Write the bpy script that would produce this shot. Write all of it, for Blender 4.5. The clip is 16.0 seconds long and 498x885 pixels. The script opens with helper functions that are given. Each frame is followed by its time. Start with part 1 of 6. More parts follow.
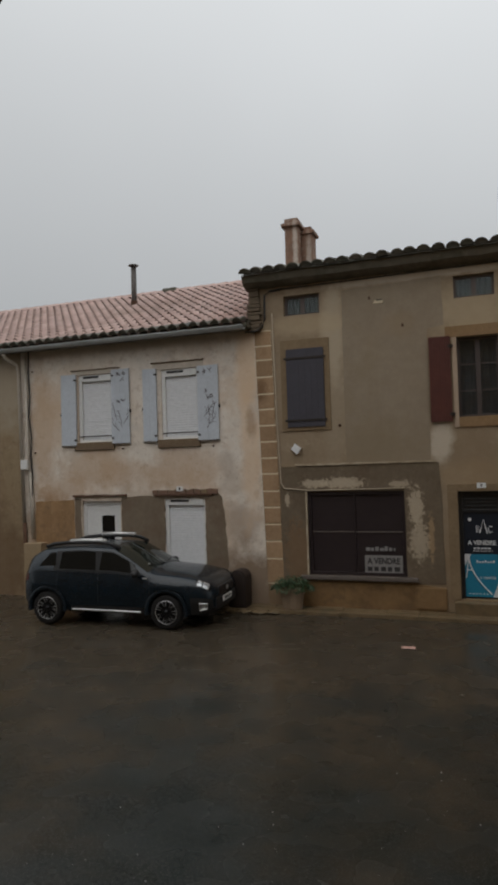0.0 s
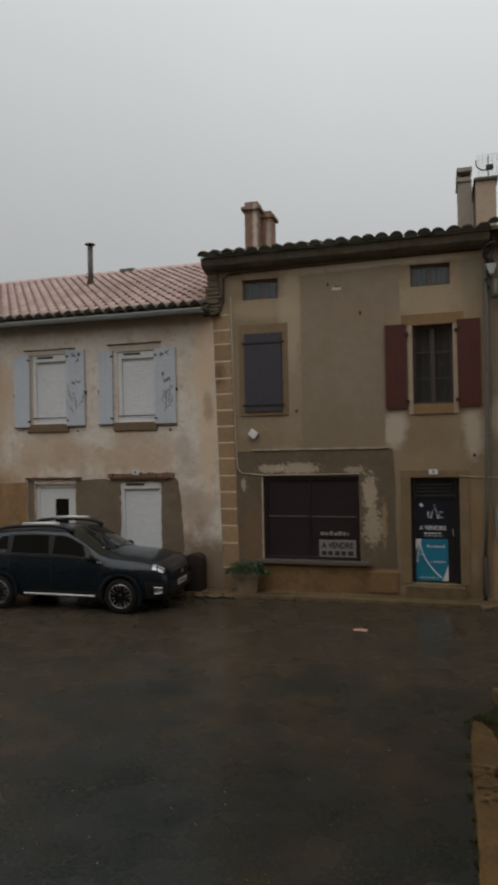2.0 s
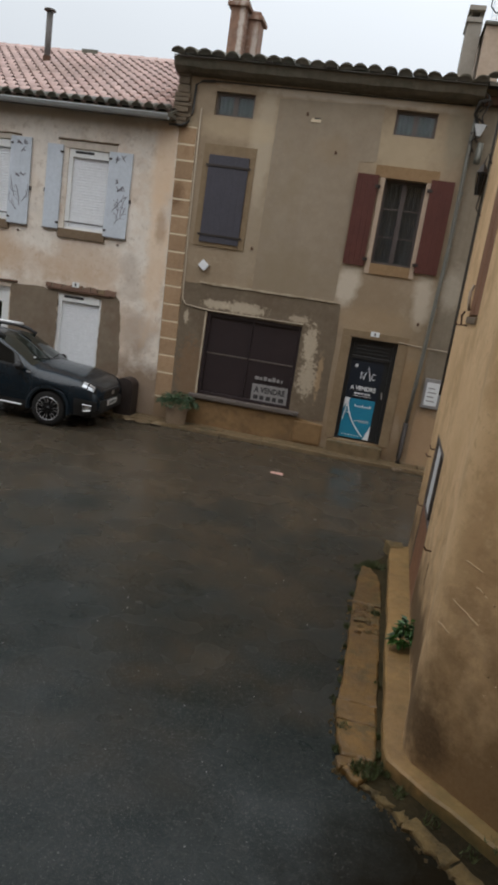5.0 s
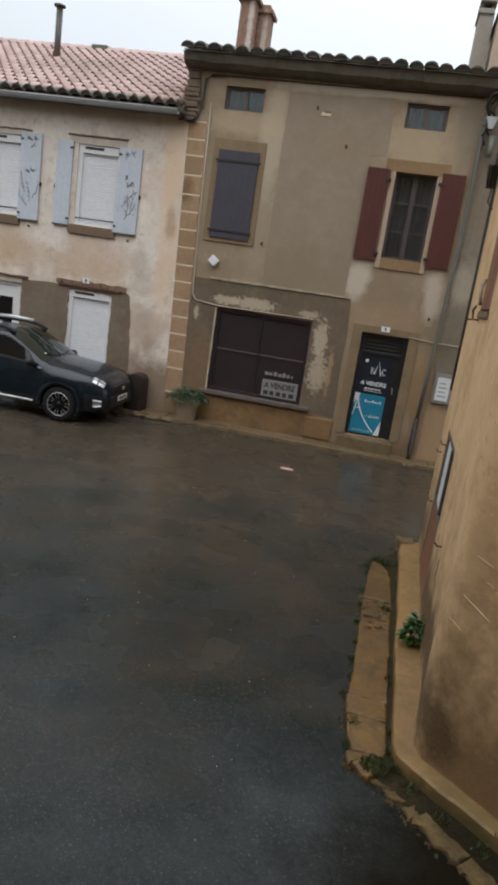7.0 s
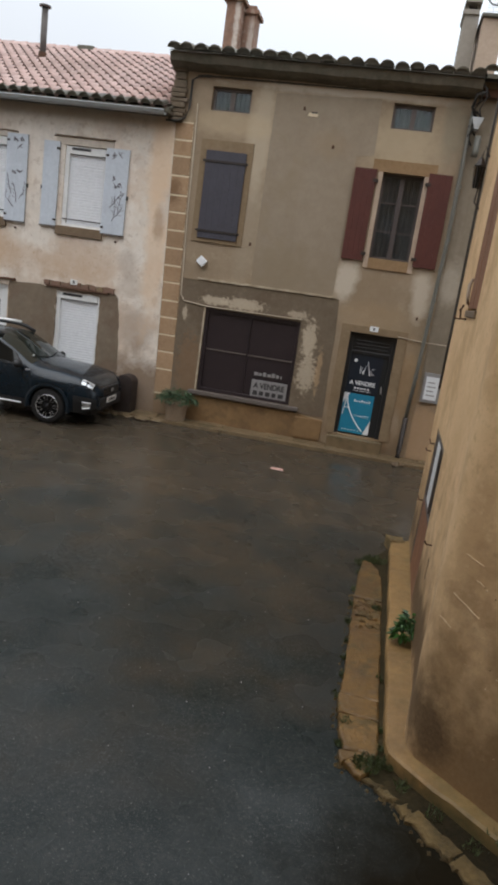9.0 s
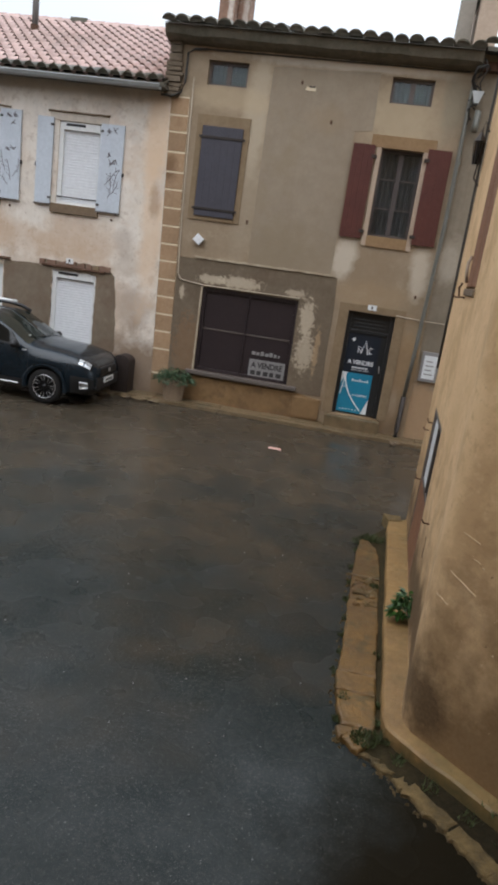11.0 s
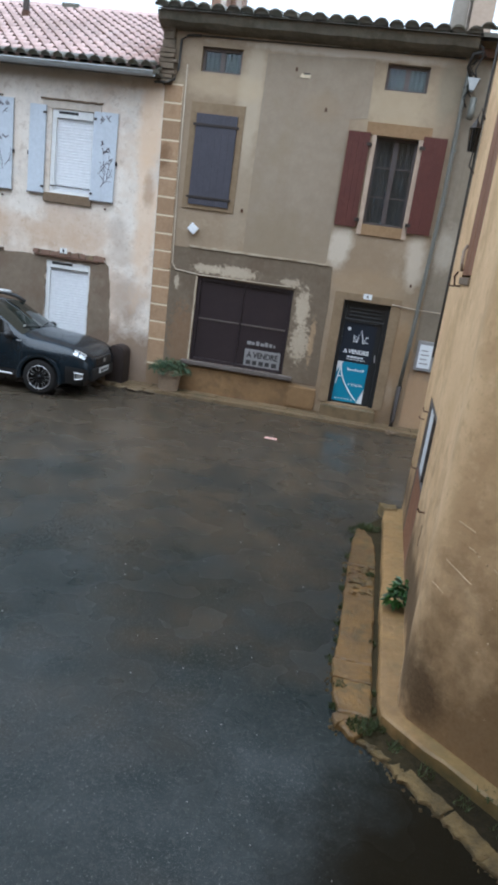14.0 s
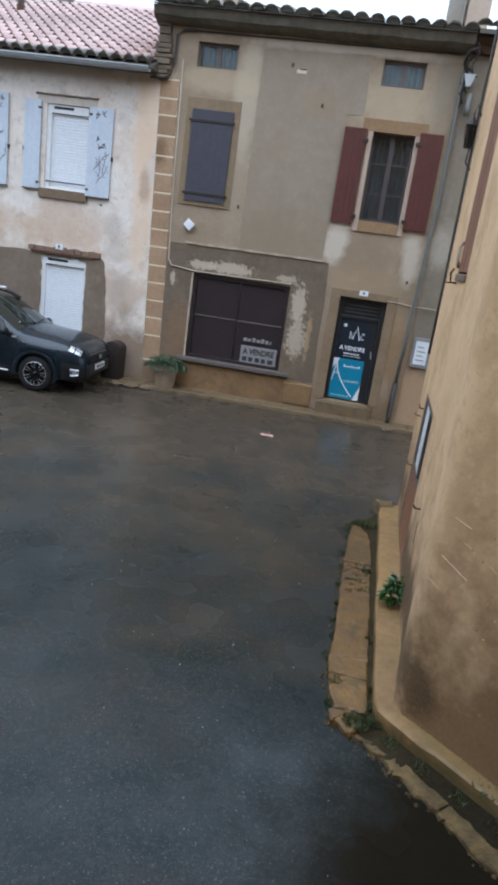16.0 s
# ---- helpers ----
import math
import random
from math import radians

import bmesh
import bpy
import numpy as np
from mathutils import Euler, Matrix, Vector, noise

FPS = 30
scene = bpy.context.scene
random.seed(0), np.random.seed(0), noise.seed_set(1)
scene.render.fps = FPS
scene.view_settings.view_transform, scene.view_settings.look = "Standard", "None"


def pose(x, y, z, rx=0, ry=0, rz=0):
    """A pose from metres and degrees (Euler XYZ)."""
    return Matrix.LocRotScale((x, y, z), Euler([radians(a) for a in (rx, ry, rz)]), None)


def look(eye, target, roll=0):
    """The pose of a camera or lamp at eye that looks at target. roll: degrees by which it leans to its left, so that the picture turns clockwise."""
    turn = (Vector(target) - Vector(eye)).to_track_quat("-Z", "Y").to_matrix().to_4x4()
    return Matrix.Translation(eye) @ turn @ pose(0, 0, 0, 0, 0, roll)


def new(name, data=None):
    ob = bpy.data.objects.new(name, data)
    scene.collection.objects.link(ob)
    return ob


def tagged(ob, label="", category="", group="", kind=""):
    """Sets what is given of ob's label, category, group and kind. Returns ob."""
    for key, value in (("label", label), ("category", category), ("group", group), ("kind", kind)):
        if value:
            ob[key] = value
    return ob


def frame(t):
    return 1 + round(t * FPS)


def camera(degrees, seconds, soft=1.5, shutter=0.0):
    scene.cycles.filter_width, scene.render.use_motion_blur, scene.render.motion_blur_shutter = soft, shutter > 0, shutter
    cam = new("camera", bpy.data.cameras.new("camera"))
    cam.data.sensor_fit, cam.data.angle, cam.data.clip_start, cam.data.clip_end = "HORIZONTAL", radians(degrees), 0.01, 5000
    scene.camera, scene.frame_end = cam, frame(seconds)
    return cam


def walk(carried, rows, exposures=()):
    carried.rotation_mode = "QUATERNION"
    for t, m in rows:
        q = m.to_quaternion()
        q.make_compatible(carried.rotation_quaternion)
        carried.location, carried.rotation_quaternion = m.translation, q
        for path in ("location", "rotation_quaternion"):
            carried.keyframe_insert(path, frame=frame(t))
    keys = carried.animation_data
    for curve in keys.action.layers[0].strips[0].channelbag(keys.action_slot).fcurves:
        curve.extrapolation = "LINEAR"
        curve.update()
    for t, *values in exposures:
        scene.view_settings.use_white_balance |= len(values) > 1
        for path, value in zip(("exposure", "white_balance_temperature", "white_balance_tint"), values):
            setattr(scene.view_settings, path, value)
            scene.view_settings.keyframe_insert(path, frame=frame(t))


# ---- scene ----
# The camera stands at an upper window and only turns.
EYE = (0.0, 0.0, 3.15)
FACADE = 13.5          # the street front of the far row of houses lies in the plane y = FACADE
cam = camera(41.4, 16.0, soft=3.5, shutter=0.5)
TURNS = [
    (0.0, 91.962, 1.67, 19.577), (0.5, 92.403, 1.395, 20.156), (1.0, 92.511, 1.092, 20.087), (1.5, 91.674, 0.86, 19.9),
    (2.0, 90.528, 0.985, 15.821), (2.5, 89.353, 0.067, 14.051), (3.0, 86.103, -2.143, 12.91), (3.5, 79.272, -6.85, 11.616),
    (4.0, 76.957, -8.765, 10.987), (6.5, 76.633, -8.103, 12.157), (7.0, 76.279, -8.296, 12.254), (7.5, 76.116, -8.129, 11.56),
    (8.0, 76.051, -7.928, 11.484), (8.5, 76.275, -8.139, 12.391), (9.0, 76.464, -8.023, 11.269), (11.5, 74.322, -7.843, 11.071),
    (12.0, 74.134, -7.931, 11.292), (12.5, 74.204, -8.068, 12.225), (13.0, 74.014, -8.29, 11.898), (13.5, 73.565, -8.036, 11.232),
    (14.0, 73.92, -7.707, 10.618), (14.5, 74.003, -7.906, 12.015), (15.0, 73.794, -8.457, 11.911), (15.5, 73.697, -8.336, 11.378),
    (16.0, 73.665, -7.794, 10.296),
]
EXPOSURES = [(0.0, -0.96, 6600, 10), (2.0, -1.01, 6700, 10), (3.0, -0.98, 6750, 10), (3.5, -0.46, 6650, 10), (4.2, -0.3, 6450, 10), (7.0, -0.05, 6250, 10),
             (9.0, -0.03, 6300, 11), (11.5, 0.21, 5950, 11), (12.0, 0.24, 5450, 6), (12.5, 0.28, 5600, 6), (13.5, 0.56, 5320, 7), (14.5, 0.48, 5380, 7), (16.0, 0.46, 5280, 9)]
walk(cam, [(t, pose(*EYE, rx, ry, rz)) for t, rx, ry, rz in TURNS], EXPOSURES)

# ---------------------------------------------------------------- light: rainy overcast day
SUN_ELEVATION, SUN_AZIMUTH = 56.0, 200.0     # azimuth clockwise from +y
world = bpy.data.worlds.new("overcast_sky")
scene.world = world
world.use_nodes = True
wn, wl = world.node_tree.nodes, world.node_tree.links
wn.clear()
sky = wn.new("ShaderNodeTexSky")
sky.sky_type = 'NISHITA'
sky.sun_disc = False
sky.sun_elevation, sky.sun_rotation = radians(SUN_ELEVATION), radians(SUN_AZIMUTH)
sky.dust_density, sky.air_density = 4.0, 1.0
bg_sky = wn.new("ShaderNodeBackground")
bg_sky.inputs["Strength"].default_value = 0.07
wl.new(sky.outputs[0], bg_sky.inputs[0])
coord = wn.new("ShaderNodeTexCoord")
cloud = wn.new("ShaderNodeTexNoise")
cloud.inputs["Scale"].default_value, cloud.inputs["Detail"].default_value = 1.6, 3.0
wl.new(coord.outputs["Generated"], cloud.inputs["Vector"])
sep = wn.new("ShaderNodeSeparateXYZ")
wl.new(coord.outputs["Generated"], sep.inputs[0])
# an overcast sky is about three times as bright overhead as at the horizon
lift = wn.new("ShaderNodeMapRange")
lift.inputs["From Min"].default_value, lift.inputs["From Max"].default_value = 0.0, 1.0
lift.inputs["To Min"].default_value, lift.inputs["To Max"].default_value = 0.92, 2.75
rise = wn.new("ShaderNodeMath")
rise.operation = 'POWER'
rise.inputs[1].default_value = 1.8
rise.use_clamp = True
wl.new(sep.outputs["Z"], rise.inputs[0])
wl.new(rise.outputs[0], lift.inputs["Value"])
puff = wn.new("ShaderNodeMapRange")
puff.inputs["To Min"].default_value, puff.inputs["To Max"].default_value = 0.9, 1.1
wl.new(cloud.outputs["Fac"], puff.inputs["Value"])
mul = wn.new("ShaderNodeMath")
mul.operation = 'MULTIPLY'
wl.new(lift.outputs[0], mul.inputs[0])
wl.new(puff.outputs[0], mul.inputs[1])
side = wn.new("ShaderNodeMapRange")
side.inputs["From Min"].default_value, side.inputs["From Max"].default_value = -0.6, 0.4
side.inputs["To Min"].default_value, side.inputs["To Max"].default_value = 0.96, 1.14
wl.new(sep.outputs["X"], side.inputs["Value"])
brighter = wn.new("ShaderNodeMath")
brighter.operation = 'MULTIPLY'
wl.new(mul.outputs[0], brighter.inputs[0])
wl.new(side.outputs[0], brighter.inputs[1])
bg_cloud = wn.new("ShaderNodeBackground")
bg_cloud.inputs["Color"].default_value = (0.93, 0.97, 1.0, 1)
wl.new(brighter.outputs[0], bg_cloud.inputs["Strength"])
mixsky = wn.new("ShaderNodeMixShader")
mixsky.inputs[0].default_value = 0.86
wl.new(bg_sky.outputs[0], mixsky.inputs[1])
wl.new(bg_cloud.outputs[0], mixsky.inputs[2])
wout = wn.new("ShaderNodeOutputWorld")
wl.new(mixsky.outputs[0], wout.inputs[0])

sun = new("sun", bpy.data.lights.new("sun", 'SUN'))
sun.data.energy, sun.data.angle, sun.data.color = 0.8, radians(60), (1.0, 0.97, 0.93)
az, el = radians(SUN_AZIMUTH), radians(SUN_ELEVATION)
sun.matrix_world = look((math.sin(az) * math.cos(el) * 60, math.cos(az) * math.cos(el) * 60, math.sin(el) * 60), (0, 0, 0))


# ---------------------------------------------------------------- materials
def material(name, c1, c2, rough=0.8, scale=1.5, fine=40.0, bump=0.15, fine_amount=0.25, metal=0.0, stains=(), vary=0.0,
             rough_spread=0.1, streak=0.0, streak_colour=(0.1, 0.08, 0.06), contrast=0.25, spec=0.5, stain_grain=0.0, mottle=(), mid_amount=0.45):
    """A surface with blotches at two sizes, fine relief, and stains given as (x, z, half width, half height, colour, amount)."""
    m = bpy.data.materials.new(name)
    m.use_nodes = True
    n, l = m.node_tree.nodes, m.node_tree.links
    b = n["Principled BSDF"]
    pos = n.new("ShaderNodeNewGeometry").outputs["Position"]

    def noise_node(sc, detail=4.0, rgh=0.6, vec=None):
        t = n.new("ShaderNodeTexNoise")
        t.inputs["Scale"].default_value, t.inputs["Detail"].default_value, t.inputs["Roughness"].default_value = sc, detail, rgh
        l.new(vec or pos, t.inputs["Vector"])
        return t.outputs["Fac"]

    def span(value, a, c, lo=0.0, hi=1.0):
        r = n.new("ShaderNodeMapRange")
        r.inputs["From Min"].default_value, r.inputs["From Max"].default_value = a, c
        r.inputs["To Min"].default_value, r.inputs["To Max"].default_value = lo, hi
        l.new(value, r.inputs["Value"])
        return r.outputs[0]

    def mix(fac, a, c, mode='MIX'):
        x = n.new("ShaderNodeMix")
        x.data_type, x.blend_type = 'RGBA', mode
        for socket, value in ((x.inputs[0], fac), (x.inputs[6], a), (x.inputs[7], c)):
            if isinstance(value, (int, float)):
                socket.default_value = value
            elif isinstance(value, tuple):
                socket.default_value = (*value[:3], 1)
            else:
                l.new(value, socket)
        return x.outputs[2]

    big = noise_node(scale, 5.0)
    small = noise_node(fine, 3.0)
    col = mix(span(big, 0.5 - contrast, 0.5 + contrast), c1, c2)
    mid = noise_node(scale * 5.3, 5.0, 0.7)
    col = mix(span(mid, 0.35, 0.75, 0.0, mid_amount), col, tuple(0.72 * a for a in c2))
    if streak:
        mp = n.new("ShaderNodeMapping")
        mp.inputs["Scale"].default_value = (5.0, 5.0, 0.35)
        l.new(pos, mp.inputs["Vector"])
        col = mix(span(noise_node(1.0, 4.0, 0.6, mp.outputs[0]), 0.5, 0.75, 0.0, streak), col, streak_colour)
    for m_scale, m_colour, m_amount, m_from in mottle:      # weathered patches with broken edges
        col = mix(span(noise_node(m_scale, 9.0, 0.68), m_from, m_from + 0.09, 0.0, m_amount), col, m_colour)
    edge = noise_node(stain_grain, 5.0, 0.75) if stain_grain else noise_node(scale * 3.0, 6.0, 0.66)
    for x, z, hw, hh, colour, amount in stains:
        sub = n.new("ShaderNodeVectorMath")
        sub.operation = 'SUBTRACT'
        l.new(pos, sub.inputs[0])
        sub.inputs[1].default_value = (x, 0, z)
        sc = n.new("ShaderNodeVectorMath")
        sc.operation = 'MULTIPLY'
        l.new(sub.outputs[0], sc.inputs[0])
        sc.inputs[1].default_value = (1 / hw, 0, 1 / hh)
        ln = n.new("ShaderNodeVectorMath")
        ln.operation = 'LENGTH'
        l.new(sc.outputs[0], ln.inputs[0])
        ad = n.new("ShaderNodeMath")
        ad.operation = 'MULTIPLY_ADD'
        l.new(edge, ad.inputs[0])
        ad.inputs[1].default_value = -2.6 if stain_grain else -1.6
        l.new(ln.outputs["Value"], ad.inputs[2])
        col = mix(span(ad.outputs[0], -0.25 if stain_grain else 0.42, -0.6 if stain_grain else -0.25, 0.0, amount), col, colour)
    col = mix(span(small, 0.3, 0.7, 0.0, fine_amount), col, tuple(0.6 * a for a in c1))
    if vary:
        info = n.new("ShaderNodeObjectInfo")
        geo = n.new("ShaderNodeNewGeometry")
        sm = n.new("ShaderNodeMath")
        sm.operation = 'ADD'
        l.new(info.outputs["Random"], sm.inputs[0])
        l.new(geo.outputs["Random Per Island"], sm.inputs[1])
        fr = n.new("ShaderNodeMath")
        fr.operation = 'FRACT'
        l.new(sm.outputs[0], fr.inputs[0])
        hs = n.new("ShaderNodeHueSaturation")
        l.new(span(fr.outputs[0], 0, 1, 1 - vary, 1 + vary), hs.inputs["Value"])
        l.new(col, hs.inputs["Color"])
        col = hs.outputs[0]
    l.new(col, b.inputs["Base Color"])
    l.new(span(mid, 0.3, 0.7, max(0.02, rough - rough_spread), min(1, rough + rough_spread)), b.inputs["Roughness"])
    b.inputs["Metallic"].default_value = metal
    b.inputs["Specular IOR Level"].default_value = spec
    if bump:
        bp = n.new("ShaderNodeBump")
        bp.inputs["Strength"].default_value, bp.inputs["Distance"].default_value = bump, 0.02
        ht = n.new("ShaderNodeMath")
        ht.operation = 'MULTIPLY_ADD'
        l.new(mid, ht.inputs[0])
        ht.inputs[1].default_value = 1.5
        l.new(small, ht.inputs[2])
        l.new(ht.outputs[0], bp.inputs["Height"])
        l.new(bp.outputs[0], b.inputs["Normal"])
    return m


SCRAPED = (0.5, 0.415, 0.305)
RUST, DAMP, PALE, OCHRE = (0.25, 0.13, 0.055), (0.13, 0.095, 0.062), (0.62, 0.55, 0.45), (0.46, 0.285, 0.15)
PEACH, GREY_WASH = (0.7, 0.5, 0.32), (0.5, 0.46, 0.43)
plaster_a = material("cream_render", (0.8, 0.735, 0.66), (0.73, 0.645, 0.55), 0.85, 0.8, 60, 0.16, 0.1, streak=0.2, streak_colour=(0.46, 0.34, 0.23), mottle=(
    (0.55, (0.6, 0.46, 0.34), 0.6, 0.49), (1.5, GREY_WASH, 0.3, 0.54), (4.5, (0.42, 0.32, 0.24), 0.5, 0.56), (13.0, (0.4, 0.3, 0.22), 0.5, 0.57), (34.0, (0.36, 0.28, 0.21), 0.35, 0.58)), stains=(
    (-8.65, 3.2, 1.0, 0.55, OCHRE, 0.5), (-6.4, 3.1, 0.9, 0.6, OCHRE, 0.5), (-10.1, 4.1, 0.45, 1.5, OCHRE, 0.6), (-5.3, 3.15, 0.22, 0.35, (0.4, 0.32, 0.25), 0.5),
    (-9.9, 1.7, 0.75, 1.0, RUST, 0.8), (-5.0, 1.85, 0.42, 0.55, (0.42, 0.375, 0.34), 0.65), (-4.9, 0.5, 0.95, 0.95, (0.19, 0.125, 0.075), 0.92), (-5.2, 2.75, 0.4, 0.22, (0.42, 0.33, 0.25), 0.4),
    (-9.6, 2.7, 0.9, 0.35, OCHRE, 0.45), (-7.6, 3.0, 1.2, 0.35, OCHRE, 0.35), (-7.0, 1.9, 2.6, 0.75, (0.4, 0.27, 0.16), 0.5), (-9.0, 4.6, 1.2, 1.2, (0.6, 0.46, 0.33), 0.4),
    (-4.78, 5.3, 0.26, 1.1, PEACH, 0.7), (-4.75, 3.3, 0.25, 1.4, PEACH, 0.6), (-4.72, 4.1, 0.12, 0.35, RUST, 0.5), (-7.6, 6.0, 3.4, 0.14, (0.42, 0.38, 0.33), 0.6)))
plaster_b = material("taupe_render", (0.335, 0.256, 0.173), (0.28, 0.208, 0.134), 0.85, 0.9, 60, 0.16, 0.12, streak=0.22, streak_colour=(0.22, 0.155, 0.095), mottle=(
    (0.7, (0.24, 0.18, 0.11), 0.5, 0.53), (3.2, (0.4, 0.32, 0.22), 0.35, 0.58), (11.0, (0.2, 0.145, 0.085), 0.35, 0.63)), stains=(
    (-0.15, 3.3, 0.5, 0.5, (0.24, 0.17, 0.1), 0.5), (0.72, 3.4, 0.2, 0.6, PALE, 0.6), (-0.78, 3.5, 0.24, 0.42, PALE, 0.7), (-2.85, 6.0, 0.26, 1.25, (0.52, 0.43, 0.31), 0.6), (-3.9, 1.9, 0.4, 1.2, RUST, 0.3),
    (-1.0, 6.86, 2.2, 0.1, PALE, 0.7), (0.78, 1.6, 0.25, 0.9, (0.4, 0.26, 0.13), 0.6), (0.66, 0.75, 0.12, 0.4, PALE, 0.7), (0.6, 0.35, 0.4, 0.3, (0.12, 0.08, 0.045), 0.7), (-2.9, 5.0, 0.3, 1.8, (0.42, 0.36, 0.27), 0.3),
    (-3.5, 6.1, 1.0, 0.25, (0.5, 0.39, 0.25), 0.5), (-0.1, 6.1, 0.8, 0.6, (0.5, 0.4, 0.26), 0.55), (0.75, 6.4, 0.25, 0.6, (0.2, 0.18, 0.13), 0.6), (-0.1, 2.85, 0.8, 0.3, (0.36, 0.25, 0.14), 0.4), (-4.3, 0.8, 0.6, 0.9, (0.2, 0.12, 0.06), 0.7), (0.2, 1.1, 1.1, 1.25, (0.24, 0.155, 0.08), 0.75)))
plaster_smooth = material("grey_taupe_render_panel", (0.322, 0.26, 0.188), (0.276, 0.218, 0.155), 0.85, 0.7, 60, 0.1, 0.1, streak=0.2, streak_colour=(0.24, 0.18, 0.115), mottle=((0.6, (0.25, 0.195, 0.125), 0.5, 0.5), (5.0, (0.25, 0.19, 0.125), 0.25, 0.6)), stains=((-1.8, 3.3, 1.2, 0.7, (0.23, 0.175, 0.11), 0.5), (-1.5, 5.9, 0.4, 0.25, (0.3, 0.22, 0.14), 0.4)))
plaster_dirty = material("dark_weathered_render", (0.175, 0.133, 0.088), (0.135, 0.1, 0.064), 0.85, 1.3, 50, 0.25, 0.2, mottle=((1.0, (0.11, 0.075, 0.045), 0.6, 0.5), (7.0, (0.22, 0.17, 0.115), 0.35, 0.58)), stains=(
    (-3.35, 2.72, 0.32, 0.1, SCRAPED, 0.85), (-2.75, 2.72, 0.5, 0.13, SCRAPED, 0.85), (-1.3, 2.2, 0.16, 0.45, SCRAPED, 0.85), (-1.25, 1.55, 0.2, 0.42, SCRAPED, 0.75), (-1.6, 2.68, 0.25, 0.08, SCRAPED, 0.7), (-3.95, 2.38, 0.06, 0.14, SCRAPED, 0.85), (-1.02, 1.6, 0.06, 0.5, (0.4, 0.27, 0.15), 0.7),
    (-3.75, 1.2, 0.3, 0.8, RUST, 0.4)), stain_grain=15.0)
plaster_bare = material("pale_scraped_render", (0.5, 0.42, 0.31), (0.33, 0.255, 0.17), 0.9, 6, 60, 0.35, 0.3, contrast=0.14)
patch_grey = material("grey_cement_patch", (0.225, 0.175, 0.125), (0.165, 0.125, 0.085), 0.85, 1.5, 50, 0.2, 0.15, mottle=((1.4, (0.15, 0.1, 0.065), 0.6, 0.5), (6.0, (0.28, 0.22, 0.16), 0.4, 0.58)), streak=0.2, streak_colour=(0.2, 0.13, 0.08))
patch_ochre = material("dark_ochre_patch", (0.4, 0.24, 0.115), (0.26, 0.15, 0.07), 0.85, 1.6, 50, 0.2, 0.2, streak=0.4, streak_colour=(0.16, 0.09, 0.045), mottle=((2.5, (0.18, 0.11, 0.06), 0.6, 0.52), (9.0, (0.5, 0.36, 0.22), 0.4, 0.6)))
apron_ochre = material("ochre_painted_base", (0.26, 0.155, 0.065), (0.18, 0.105, 0.043), 0.75, 2, 50, 0.2, 0.2, mottle=((3.0, (0.11, 0.065, 0.028), 0.65, 0.52),), streak=0.4, streak_colour=(0.15, 0.08, 0.032))
quoin_mat = material("ochre_stone_block", (0.42, 0.275, 0.16), (0.34, 0.215, 0.12), 0.85, 3, 60, 0.22, 0.2, vary=0.14, streak=0.2, mottle=((5.0, (0.26, 0.16, 0.085), 0.5, 0.55),), stains=((-4.47, 4.75, 0.16, 0.25, (0.15, 0.08, 0.035), 0.8),))
lintel_ochre = material("ochre_brown_lintel", (0.3, 0.19, 0.095), (0.24, 0.148, 0.07), 0.85, 3, 60, 0.2, 0.2, streak=0.3, streak_colour=(0.17, 0.1, 0.05))
joint_mat = material("cream_mortar", (0.74, 0.63, 0.45), (0.66, 0.55, 0.38), 0.9, 5, 80, 0.2, 0.08)
stone_trim = material("beige_stone_surround", (0.36, 0.265, 0.16), (0.3, 0.215, 0.125), 0.85, 3, 60, 0.18, 0.15, streak=0.3, streak_colour=(0.2, 0.14, 0.08))
trim_dull = material("dull_brown_surround", (0.26, 0.185, 0.108), (0.2, 0.14, 0.078), 0.85, 3, 60, 0.18, 0.15, streak=0.3, streak_colour=(0.2, 0.12, 0.06))
sill_dark = material("brown_weathered_sill", (0.2, 0.14, 0.085), (0.15, 0.1, 0.06), 0.85, 4, 60, 0.2, 0.2)
jamb_pale = material("pale_pinkish_jamb", (0.48, 0.37, 0.28), (0.4, 0.3, 0.22), 0.85, 3, 60, 0.12, 0.12)
trim_pale = material("pale_grey_lintel", (0.62, 0.55, 0.47), (0.5, 0.43, 0.35), 0.85, 3, 60, 0.15, 0.15, streak=0.25)
plaster_e = material("ochre_old_render", (0.35, 0.265, 0.165), (0.28, 0.2, 0.115), 0.85, 1.0, 50, 0.18, 0.2, streak=0.5, streak_colour=(0.16, 0.09, 0.04), mottle=((1.2, (0.22, 0.14, 0.075), 0.6, 0.5), (7.0, (0.13, 0.09, 0.05), 0.5, 0.58)), stains=((-11.3, 5.3, 0.9, 1.2, (0.4, 0.34, 0.26), 0.7), (-11.6, 0.9, 1.6, 1.3, (0.13, 0.075, 0.035), 0.75)))
plaster_d = material("grey_old_render", (0.27, 0.225, 0.165), (0.21, 0.17, 0.12), 0.88, 1.2, 50, 0.2, 0.2, streak=0.3, stains=((1.3, 0.7, 1.5, 0.75, OCHRE, 0.7), (1.2, 3.7, 0.25, 0.4, PALE, 0.4)))
